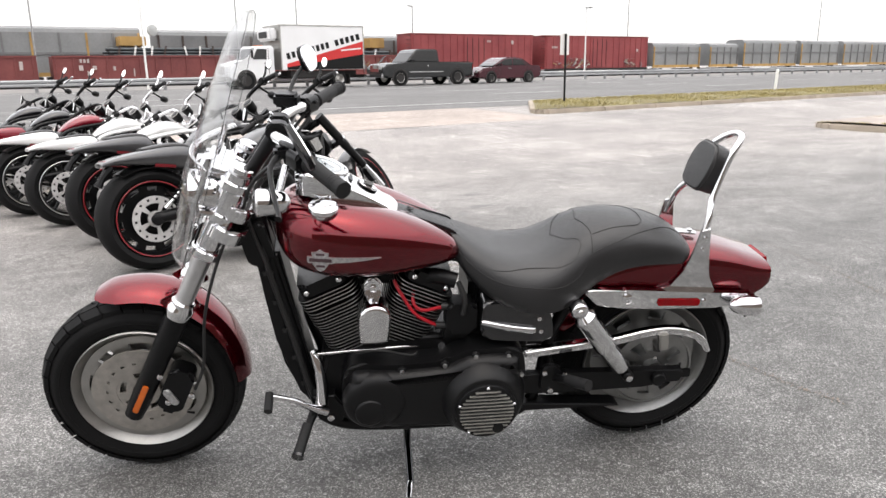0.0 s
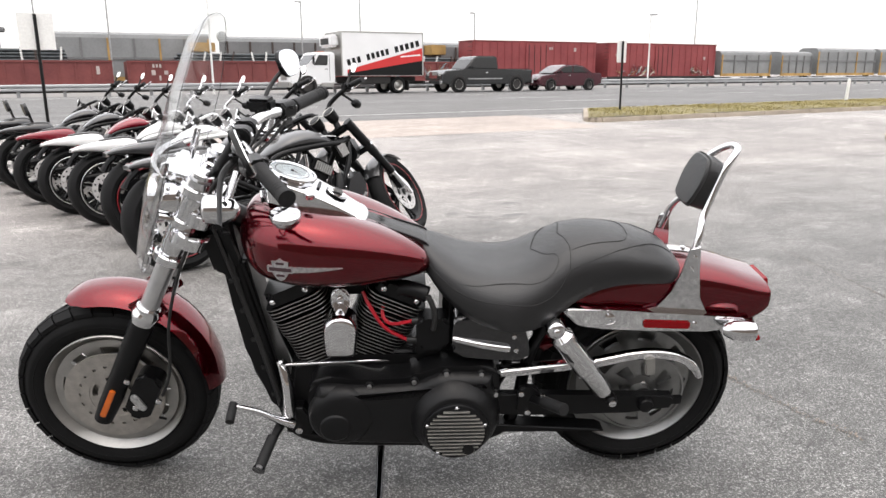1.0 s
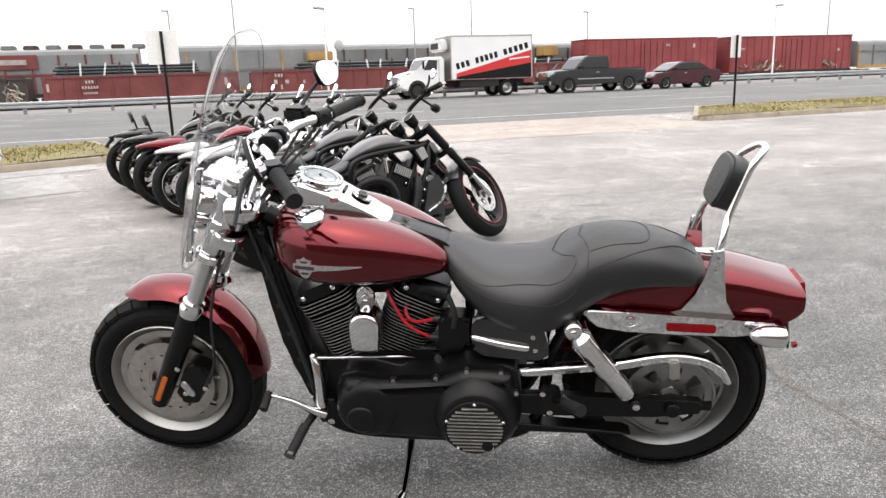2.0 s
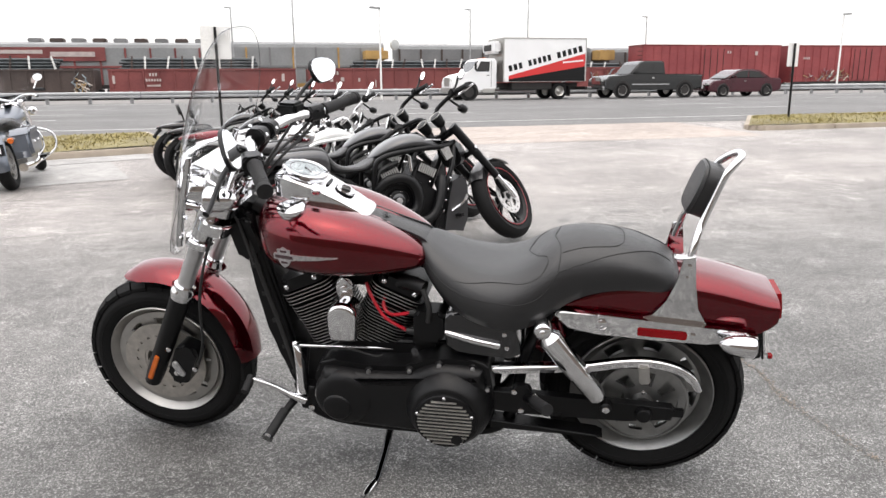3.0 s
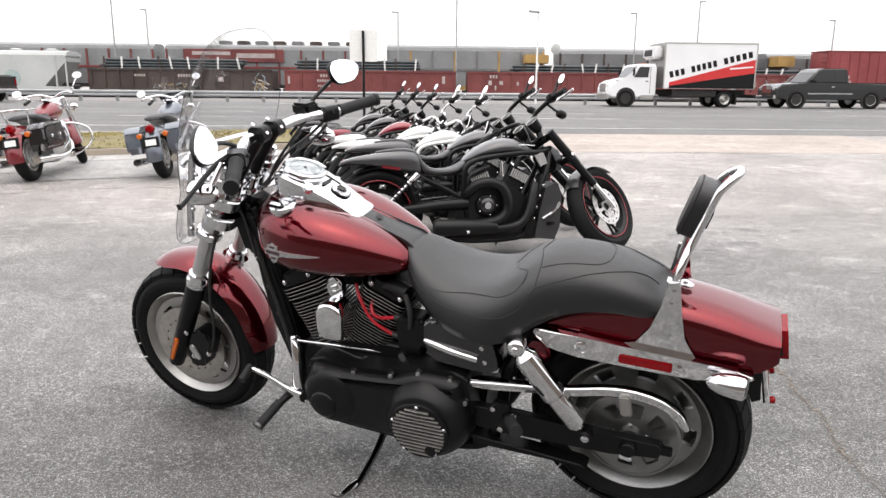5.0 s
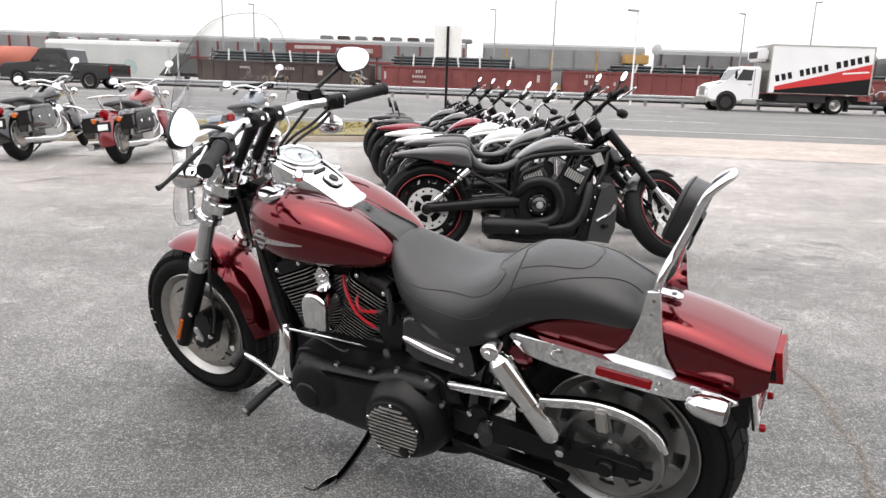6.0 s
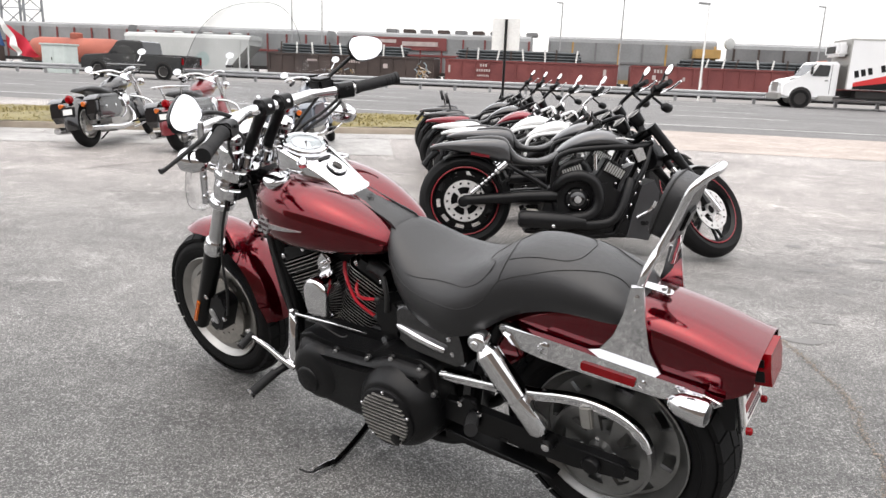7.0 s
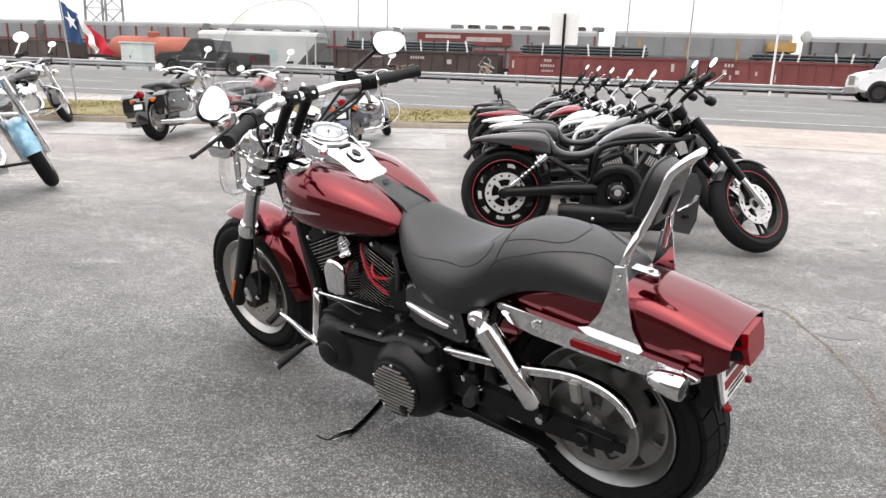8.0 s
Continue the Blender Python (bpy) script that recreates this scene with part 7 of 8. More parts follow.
    # engine
    part("crankcase", slab([(0.28, 0.42), (0.3, 0.22), (0.2, 0.14), (-0.22, 0.14), (-0.3, 0.25), (-0.26, 0.45), (-0.1, 0.5), (0.15, 0.5)], -0.15, 0.15, "y", 0.03), CRINKLE, ob, "black engine case")
    for lean_x in (30, -30):
        cm = Matrix.Translation((0.03, 0, 0.32)) @ pose(0, 0, 0, 0, lean_x, 0)
        part("cylinder", moved(slab(soft_loop(0, 0, 0.17, 0.24, 0.03), 0.1, 0.36, "z", 0.02), cm), CRINKLE, ob, "black cylinder")
    for cx, cz, tilt in ((-0.1, 0.57, -22.7), (0.187, 0.59, 26.6)):
        block = part("fin_block", box(0.15, 0.03, 0.07, (cx, -0.128, cz), (0, tilt, 0), 0.006), CRINKLE, ob, "machined fin block on the cylinder head")
        for k in range(8):
            part("fin", moved(box(0.0105, 0.012, 0.064, (-0.0605 + 0.0173 * k, -0.146, 0), bevel=0.002), pose(cx, 0, cz, 0, tilt, 0)), FINPALE, block)
    for cx, cz in ((-0.13, 0.5), (0.2, 0.5), (0.05, 0.46), (0.12, 0.42)):
        part("case_bolt", bolt((cx, -0.15, cz), 0.008, 0.008, (0, -1, 0)), CHROME, ob)
    part("rocker_tube", tube([(-0.03, -0.12, 0.66), (-0.17, -0.13, 0.6), (-0.2, -0.13, 0.5)], 0.016, 8, smooth=3), CABLE, ob)
    part("downdraft_tube", tube([(0.053, -0.16, 0.588), (0.044, -0.16, 0.696)], 0.0145, 12), CHROME, ob)
    ecov = part("engine_cover", lathe([(0.12, 0.088), (0.168, 0.084), (0.178, 0.076), (0.182, 0.062)], (-0.056, 0, 0.381), (0, -1, 0), 32), BLACK, ob, "round black engine cover")
    part("cover_cap", lathe([(0.176, 0.058), (0.188, 0.054), (0.194, 0.042), (0.197, 0.026)], (-0.056, 0, 0.381), (0, -1, 0), 28), GLOSSBLACK, ecov)
    part("cover_badge", lathe([(0.195, 0.025), (0.199, 0.024), (0.2, 0.016)], (-0.056, 0, 0.381), (0, -1, 0), 20), PEWTER, ecov)
    for k in range(5):
        a = 2 * math.pi * k / 5
        part("cover_bolt", bolt((-0.056 + 0.07 * math.cos(a), -0.179, 0.381 + 0.07 * math.sin(a)), 0.006, 0.006, (0, -1, 0)), CHROME, ecov)
    ex = part("exhaust_pipe", tube([(-0.21, -0.15, 0.45), (-0.19, -0.185, 0.485), (-0.143, -0.205, 0.526), (-0.052, -0.215, 0.546), (0.036, -0.215, 0.51), (0.082, -0.212, 0.418), (0.074, -0.212, 0.328), (0.006, -0.213, 0.272), (-0.104, -0.215, 0.252)], [0.036, 0.037, 0.038, 0.039, 0.039, 0.039, 0.039, 0.039, 0.042], 16, smooth=5), CRINKLE, ob, "wide satin black exhaust pipe")
    part("exhaust_branch", tube([(0.3, -0.14, 0.53), (0.283, -0.17, 0.47), (0.252, -0.195, 0.36), (0.205, -0.207, 0.272), (0.12, -0.212, 0.226), (-0.08, -0.216, 0.214)], 0.035, 14, smooth=4), CRINKLE, ex)
    part("muffler", tube([(0.0, -0.216, 0.232), (-0.07, -0.217, 0.232), (-0.12, -0.218, 0.233), (-0.43, -0.218, 0.234), (-0.45, -0.218, 0.234)], [0.042, 0.05, 0.06, 0.061, 0.052], 20), CRINKLE, ex, "satin black muffler")
    # solid disc; the shade inside an open mouth is painted as black
    part("muffler_end", tube([(-0.448, -0.218, 0.234), (-0.456, -0.218, 0.234)], 0.045, 18), UNDERBLACK, ex)
    part("chin", slab([(0.34, 0.13), (0.36, 0.24), (0.2, 0.3), (0.0, 0.26), (-0.05, 0.14)], -0.14, 0.14, "y", 0.03), CRINKLE, ob, "black lower engine cover")
    part("lower_tray", box(0.7, 0.3, 0.03, (-0.06, -0.02, 0.145), bevel=0.01), BLACK, ob, "black tray under the engine")
    part("muffler_bolt", bolt((-0.22, -0.277, 0.2), 0.011, 0.008, (0, -1, 0)), CHROME, ex)
    part("peg_hanger", tube([(-0.62, -0.165, 0.56), (-0.57, -0.178, 0.585), (-0.52, -0.18, 0.565), (-0.535, -0.18, 0.5), (-0.59, -0.178, 0.47), (-0.62, -0.165, 0.56)], 0.009, 8), BLACK, ob)
    part("peg_hanger", tube([(-0.57, -0.178, 0.55), (-0.55, -0.25, 0.51)], 0.012, 8), GRIP, ob)
    shroud = part("radiator_shroud", slab([(0.3, 0.14), (0.33, 0.3), (0.38, 0.5), (0.46, 0.54), (0.5, 0.46), (0.49, 0.22), (0.45, 0.12)], -0.165, 0.165, "y", 0.04), SHROUD, ob, "dark silver radiator shroud")
    part("air_scoop", slab([(0.345, 0.655), (0.29, 0.75), (0.365, 0.755), (0.395, 0.68)], -0.15, -0.1, "y", 0.015), FINPALE if not chrome_bars else CHROME, shroud)
    for x, z in ((0.31, 0.36), (0.335, 0.44), (0.36, 0.52), (0.29, 0.28)):
        part("chrome_bolt", bolt((x, -0.168, z), 0.009, 0.012, (0, -1, 0)), CHROME, shroud)
    part("brake_pedal", tube([(0.36, -0.17, 0.28), (0.44, -0.2, 0.34), (0.47, -0.22, 0.4)], [0.012, 0.01, 0.016], 8, smooth=3), CHROME, ob)
    part("foot_peg", tube([(0.4, -0.15, 0.24), (0.41, -0.25, 0.25)], 0.014, 10), BLACK, ob)
    part("kickstand", tube([(0.1, 0.13, 0.16), (0.12, 0.26, 0.06), (0.13, 0.31, 0.045)], 0.012, 8), BLACK, ob)
    # bars, lamp, gauges and mirrors, steered with the wheel
    before = set(bpy.data.objects)
    bars = BLACK if not chrome_bars else CHROME
    lamp = part("headlamp", moved(slab(soft_loop(0, 0, 0.16, 0.2, 0.06), -0.07, 0.05, "x", 0.03), pose(0.55, 0, 0.74, 0, -18, 0)), BLACK, ob, "headlamp shell")
    part("lens", moved(slab(soft_loop(0, 0, 0.13, 0.16, 0.05), 0.048, 0.056, "x", 0.004), pose(0.55, 0, 0.74, 0, -18, 0)), MIRROR, lamp)
    for s in (-1, 1):
        part("triple_clamp", tube([(0.46, 0.1 * s, 0.86), (0.48, 0, 0.865)], 0.028, 10), bars, ob)
    for s in (-1, 1):
        gp, gax = (0.395, 0.062 * s, 0.96), (-0.72, 0, 0.7)
        pod = part("gauge", lathe([(-0.05, 0.026), (-0.035, 0.04), (0.02, 0.046), (0.045, 0.046), (0.047, 0.04)], gp, gax, 22), BLACK, ob, "black gauge pod")
        part("gauge_rim", lathe([(0.044, 0.047), (0.05, 0.045), (0.046, 0.039)], gp, gax, 22, close=True), STEEL, pod)
    bar = part("handlebar", tube([(0.33, 0.38, 1.05), (0.4, 0.28, 1.085), (0.43, 0.12, 1.075), (0.42, 0.06, 1.03), (0.43, 0.05, 0.88), (0.43, -0.05, 0.88), (0.42, -0.06, 1.03), (0.43, -0.12, 1.075), (0.4, -0.28, 1.085), (0.33, -0.38, 1.05)], 0.017, 10, smooth=3), bars, ob)
    for s in (-1, 1):
        part("riser", tube([(0.435, 0.055 * s, 0.87), (0.42, 0.06 * s, 1.04)], 0.024, 10), bars, bar)
        part("grip", tube([(0.37, 0.31 * s, 1.072), (0.32, 0.41 * s, 1.04)], 0.02, 12), GRIP, bar)
        part("switch_housing", box(0.07, 0.06, 0.055, (0.39, 0.26 * s, 1.082), (0, 0, 25 * s), 0.012), BLACK, bar)
        part("hand_lever", tube([(0.43, 0.22 * s, 1.08), (0.5, 0.29 * s, 1.1), (0.48, 0.4 * s, 1.1)], 0.008, 6, smooth=3), CHROME, bar)
        sig = part("turn_signal", lathe([(-0.02, 0.014), (0.0, 0.03), (0.05, 0.034), (0.06, 0.03)], (0.47, 0.24 * s, 0.985), (1, 0, 0), 14), BLACK, bar)
        part("signal_stem", tube([(0.46, 0.24 * s, 0.99), (0.42, 0.2 * s, 1.07)], 0.009, 6), BLACK, sig)
    for s in (-1, 1):
        mm = Matrix.Translation((0.44, 0.36 * s, 1.2)) @ pose(0, 0, 0, 30, 22, -30 * s) @ Matrix.Diagonal((0.8, 0.32, 0.85, 1))
        mir = part("mirror", moved(lathe([(0, 0.062), (0.012, 0.062), (0.03, 0.035), (0.034, 0.01)], (0, 0, 0), (1, 0, 0), 22), mm), CHROME if chrome_bars else BLACK, bar, "oval mirror")
        part("mirror_glass", moved(lathe([(-0.003, 0.057), (-0.001, 0.057)], (0, 0, 0), (1, 0, 0), 22), mm), MIRROR, mir)
        part("mirror_stem", tube([(0.4, 0.26 * s, 1.1), (0.43, 0.3 * s, 1.15), (0.44, 0.33 * s, 1.2)], 0.009, 8, smooth=3), bars, mir)
    if chrome_bars:
        for s in (-1, 1):
            part("bar_brace", tube([(0.3, 0.07 * s, 0.86), (0.4, 0.07 * s, 0.93), (0.44, 0.08 * s, 1.03)], 0.014, 8), CHROME, ob, "chrome riser frame")
    turn = Matrix.Translation((0.34, 0, 0.86)) @ Matrix.Rotation(radians(50), 4, Vector((-0.59, 0, 0.81))) @ Matrix.Translation((-0.44, 0, -0.9))
    for o in set(bpy.data.objects) - before:
        if o.parent == ob:
            o.matrix_basis = turn
    return ob


row = [
    (0.575, 2.99, "black power cruiser with red pinstriped wheels and wide exhaust", BLACK, GREYPAINT, PINSTRIPE, False),
    (0.51, 3.99, "black power cruiser with plain dark wheels beside its twin", BLACK, GREYPAINT, PINSTRIPE, False),
    (0.23, 4.89, "white power cruiser with bright rims and chrome bars", BLACK, WHITEPAINT, FINPALE, True),
    (0.0, 5.6, "white power cruiser with chrome bars in the parked row", BLACK, WHITEPAINT, FINPALE, True),
    (-0.22, 6.3, "red power cruiser parked in the row", BLACK, BRIGHTRED, None, False),
    (-0.42, 7.08, "black power cruiser towards the end of the row", BLACK, GLOSSBLACK, None, False),
    (-0.62, 7.8, "black power cruiser with a small backrest at the row's end", BLACK, GLOSSBLACK, None, False),
]
for x, y, label, rim_paint, paint, stripe, chrome_bars in row:
    bike = muscle_bike("motorcycle", on_ground(x, y, 8, 5) @ Matrix.Scale(1.0 if y < 4.5 else 0.94, 4), paint, WHITEPAINT if paint == WHITEPAINT else BLACK, label, rim_paint, stripe, chrome_bars)
    if y > 6.5:
        rest = part("backrest", moved(slab(soft_loop(0, 0, 0.18, 0.14, 0.04), -0.02, 0.02, "x", 0.012), pose(-0.78, 0, 0.93, 0, -14, 0)), LEATHER, bike, "small black backrest pad")
        for s in (-1, 1):
            part("backrest_post", tube([(-0.72, 0.06 * s, 0.76), (-0.76, 0.05 * s, 0.92)], 0.009, 6), BLACK, rest)


def tourer(m, paint, bags, label, screen=True, rack=False, bag_luggage=True, steer=0):
    """A touring cruiser: saddlebags, chrome guards, exhausts and a low windshield."""
    ob = thing("motorcycle", m, label, "motorcycle", "parked touring motorcycles")
    steered = ("front_tyre", "rim", "fender", "fork_leg", "handlebar", "grip", "mirror", "mirror_stem", "headlamp", "passing_lamp")
    RH, FH = (-0.8, 0, 0.32), (0.82, 0, 0.32)
    tyre(ob, RH, 0.32, 0.14, 0.2, "rear_tyre", tread=False)
    tyre(ob, FH, 0.32, 0.125, 0.2, "front_tyre", tread=False)
    five_spoke(ob, RH, 0.2, 0.11, STEEL, None)
    five_spoke(ob, FH, 0.2, 0.1, STEEL, None)
    for hub, a0, a1, w, r in ((RH, 55, 190, 0.1, 0.37), (FH, 40, 185, 0.085, 0.355)):
        loops = [[(hub[0] + (r - 0.05 * abs(u) ** 2.5) * math.cos(th), w * u, hub[2] + (r - 0.05 * abs(u) ** 2.5) * math.sin(th)) for u in np.linspace(-1, 1, 9)] for th in (radians(a0 + (a1 - a0) * k / 18) for k in range(19))]
        part("fender", shell(loops, 0.005), paint, ob)
    st = dense([(0.42, 0.86, 0.76, 0.06), (0.36, 0.92, 0.72, 0.13), (0.25, 0.94, 0.7, 0.17), (0.1, 0.91, 0.7, 0.165), (-0.05, 0.84, 0.71, 0.12), (-0.1, 0.8, 0.72, 0.08)], 16, 1)
    tank_ob = part("fuel_tank", rings(bmesh.new(), [[(x, w * math.cos(a), lo + (0.45 + 0.55 * math.sin(a)) * (hi - lo)) for a in (2 * math.pi * k / 20 for k in range(20))] for x, hi, lo, w in st]), paint, ob, sharp=70)
    for s in (-1, 1):
        part("tank_badge", moved(slab(soft_loop(0, 0, 0.1, 0.03, 0.012), -0.003, 0.005, "y"), pose(0.2, 0.168 * s, 0.83)), PEWTER, tank_ob)
    part("console", moved(slab(soft_loop(0, 0, 0.3, 0.1, 0.04), 0, 0.02, "z", 0.008), pose(0.18, 0, 0.935, 0, 8, 0)), CHROME, ob, "chrome tank console")
    st = dense([(-0.08, 0.8, 0.72, 0.1), (-0.2, 0.76, 0.66, 0.17), (-0.32, 0.76, 0.65, 0.18), (-0.42, 0.81, 0.67, 0.16), (-0.55, 0.83, 0.72, 0.15), (-0.72, 0.82, 0.74, 0.14), (-0.8, 0.79, 0.75, 0.1)], 20, 1)
    part("seat", rings(bmesh.new(), [[(x, w * math.copysign(abs(math.cos(a)) ** 0.6, math.cos(a)), lo + (0.5 + 0.5 * math.sin(a)) * (hi - lo)) for a in (2 * math.pi * k / 18 for k in range(18))] for x, hi, lo, w in st]), LEATHER, ob, "black leather seat", sharp=70)
    part("engine", slab([(0.3, 0.45), (0.3, 0.2), (-0.25, 0.16), (-0.35, 0.3), (-0.25, 0.5), (0.1, 0.48)], -0.14, 0.14, "y", 0.03), STEEL, ob, "polished engine case")
    for lean_x in (23, -23):
        cm = Matrix.Translation((0.08, 0, 0.3)) @ pose(0, 0, 0, 0, lean_x, 0)
        part("cylinder", moved(lathe([(0.12, 0.075), (0.34, 0.075)], (0, 0, 0), (0, 0, 1), 18), cm), BLACK, ob)
        for k in range(9):
            part("fin", moved(slab(soft_loop(0, 0, 0.17, 0.18, 0.05, 3), 0.15 + 0.02 * k, 0.156 + 0.02 * k, "z"), cm), STEEL, ob)
        part("rocker_box", moved(slab(soft_loop(0, 0, 0.16, 0.19, 0.03), 0.35, 0.4, "z", 0.015), cm), CHROME, ob)
    part("air_cleaner", lathe([(0.1, 0.09), (0.18, 0.09), (0.2, 0.07), (0.205, 0.02)], (0.1, 0, 0.58), (0, -1, 0), 24), CHROME, ob, "round chrome air cleaner")
    for s in (-1, 1):
        part("exhaust_pipe", tube([(0.2, 0.12 * s, 0.5), (0.25, 0.17 * s, 0.35), (0.1, 0.19 * s, 0.24), (-0.3, 0.2 * s, 0.22), (-0.6, 0.22 * s, 0.24), (-1.1, 0.23 * s, 0.27)], [0.025, 0.025, 0.03, 0.035, 0.045, 0.048], 14, smooth=4), CHROME, ob, "chrome exhaust")
        if bag_luggage:
            part("engine_guard", tube([(0.42, 0.05 * s, 0.62), (0.46, 0.2 * s, 0.6), (0.5, 0.36 * s, 0.5), (0.48, 0.36 * s, 0.32), (0.4, 0.2 * s, 0.2), (0.34, 0.08 * s, 0.16)], 0.015, 10, smooth=4), CHROME, ob, "chrome engine guard")
        part("footboard", box(0.3, 0.1, 0.025, (0.25, 0.24 * s, 0.26), bevel=0.008), BLACK, ob)
        part("shock_absorber", tube([(-0.55, 0.16 * s, 0.6), (-0.75, 0.16 * s, 0.35)], 0.025, 10), CHROME, ob)
        if bag_luggage:
            bag = part("saddlebag", moved(slab([(-0.36, 0.6), (-0.34, 0.44), (-0.42, 0.36), (-0.95, 0.36), (-1.0, 0.44), (-0.98, 0.62), (-0.9, 0.68), (-0.45, 0.68)], 0.16 * s, 0.36 * s, "y", 0.04), Matrix()), bags, ob, "hard saddlebag")
            part("bag_lid", slab([(-0.36, 0.62), (-0.99, 0.63), (-0.9, 0.69), (-0.45, 0.69)], 0.155 * s, 0.368 * s, "y", 0.02), bags, bag)
            for k in (-0.55, -0.8):
                part("bag_latch", lathe([(0, 0.022), (0.006, 0.022), (0.012, 0.012)], (k, 0.362 * s, 0.52), (0, s, 0), 14), CHROME, bag)
            part("bag_rail", tube([(-0.32, 0.2 * s, 0.66), (-0.3, 0.34 * s, 0.6), (-0.3, 0.36 * s, 0.42), (-0.36, 0.3 * s, 0.34)], 0.012, 8, smooth=3), CHROME, bag, "chrome bag rail")
        part("fork_leg", tube([(0.84, 0.1 * s, 0.3), (0.62, 0.1 * s, 0.72), (0.5, 0.1 * s, 0.95)], [0.032, 0.036, 0.036], 12), CHROME, ob, "chrome fork leg")
        part("turn_signal", lathe([(0, 0.01), (0.02, 0.028), (0.05, 0.034), (0.058, 0.028)], (-0.96, 0.16 * s, 0.58), (-1, 0, 0), 14), AMBER, ob, "amber turn signal")
        part("mirror", moved(lathe([(0, 0.06), (0.012, 0.06), (0.03, 0.03)], (0, 0, 0), (1, 0, 0), 18), Matrix.Translation((0.36, 0.4 * s, 1.16)) @ pose(0, 0, 0, 0, 8, -10 * s) @ Matrix.Diagonal((1, 1, 0.75, 1))), CHROME, ob, "chrome mirror")
        part("mirror_stem", tube([(0.34, 0.29 * s, 1.04), (0.37, 0.37 * s, 1.12)], 0.008, 6), CHROME, ob)
        part("grip", tube([(0.31, 0.3 * s, 1.025), (0.21, 0.37 * s, 0.995)], 0.021, 10), GRIP, ob)
        part("passing_lamp", lathe([(-0.06, 0.02), (-0.03, 0.05), (0.03, 0.056), (0.04, 0.04)], (0.58, 0.2 * s, 0.78), (1, 0, 0), 16), CHROME, ob, "chrome passing lamp")
    part("handlebar", tube([(0.22, 0.36, 1.0), (0.34, 0.28, 1.03), (0.44, 0.14, 1.03), (0.48, 0.0, 0.98), (0.44, -0.14, 1.03), (0.34, -0.28, 1.03), (0.22, -0.36, 1.0)], 0.015, 10, smooth=4), CHROME, ob, "chrome handlebar")
    part("headlamp", lathe([(-0.14, 0.03), (-0.1, 0.09), (0.02, 0.11), (0.05, 0.1), (0.06, 0.06)], (0.64, 0, 0.88), (1, 0, 0), 22), CHROME, ob, "chrome headlamp nacelle")
    tl = part("tail_light", lathe([(0, 0.055), (0.03, 0.055), (0.05, 0.035)], (-1.02, 0, 0.66), (-1, 0, 0.1), 18), REDLENS, ob, "round red tail light")
    part("light_bar", box(0.03, 0.42, 0.035, (-0.98, 0, 0.6), bevel=0.01), CHROME, tl)
    plate = part("plate_bracket", box(0.012, 0.2, 0.13, (-1.13, 0, 0.5), (0, 12, 0), 0.004), BLACK, ob)
    part("blank_plate", box(0.004, 0.13, 0.075, (-1.14, 0, 0.5), (0, 12, 0), 0.002), LABELWHITE, plate)
    if rack:
        for k in range(5):
            part("rack_bar", tube([(-0.62, -0.14 + 0.07 * k, 0.86), (-1.0, -0.14 + 0.07 * k, 0.87)], 0.007, 6), CHROME, ob)
        part("rack_hoop", tube([(-0.62, 0.17, 0.86), (-1.0, 0.17, 0.87), (-1.06, 0.1, 0.88), (-1.06, -0.1, 0.88), (-1.0, -0.17, 0.87), (-0.62, -0.17, 0.86)], 0.01, 8, smooth=3), CHROME, ob, "chrome luggage rack")
        for s in (-1, 1):
            part("rack_leg", tube([(-0.8, 0.15 * s, 0.865), (-0.78, 0.12 * s, 0.7)], 0.01, 6), CHROME, ob)
    if screen:
        loops = [[(0.6 - 0.28 * (z - 0.95) + 0.09 * (1 - (u * w / 0.27) ** 2), u * w, z) for u in np.linspace(-1, 1, 11)] for z, w in ((0.95, 0.2), (1.05, 0.26), (1.2, 0.27), (1.32, 0.22), (1.38, 0.12))]
        ws = part("windshield", shell(loops, 0.004), SCREEN, ob, "clear windshield")
        ws.visible_shadow = False
        band = [[(x + 0.004, y, z) for x, y, z in lp] for lp in loops[:2]]
        part("screen_band", shell(band, 0.004), GLOSSBLACK, ws, "dark lower edge of the windshield")
    part("kickstand", tube([(0.0, 0.13, 0.17), (0.02, 0.3, 0.05)], 0.012, 8), BLACK, ob)
    if steer:
        turn = Matrix.Translation((0.52, 0, 0.9)) @ Matrix.Rotation(radians(steer), 4, Vector((-0.46, 0, 0.89))) @ Matrix.Translation((-0.52, 0, -0.9))
        for o in list(ob.children):
            ahead = max(v.co.x for v in o.data.vertices) > 0.5
            if o.name.split(".")[0] in steered and (ahead or o.name.split(".")[0] in ("grip", "mirror", "mirror_stem")):
                o.matrix_basis = turn
    return ob


tourer(on_ground(-3.3, 8.05, 95, 8), SILVERBLUE, SILVERBLUE, "silver-blue touring motorcycle with hard bags and windshield", steer=24)
tourer(on_ground(-4.85, 7.75, 95, 8), DARKRED, GLOSSBLACK, "cherry-red touring motorcycle with black bags and chrome rack", screen=False, rack=True, steer=26)
tourer(on_ground(-6.2, 7.65, 96, 9), GLOSSBLACK, GLOSSBLACK, "black touring motorcycle with studded bags and chrome exhausts", steer=28)
tourer(on_ground(-8.8, 7.2, 92, 9), GLOSSBLACK, GLOSSBLACK, "black touring motorcycle with chrome engine and windshield", steer=30)
tourer(on_ground(-4.42, 2.22, 96, 10), SKYBLUE, BLACK, "blue cruiser with a bare fork and chrome engine", screen=False, bag_luggage=False, steer=40)

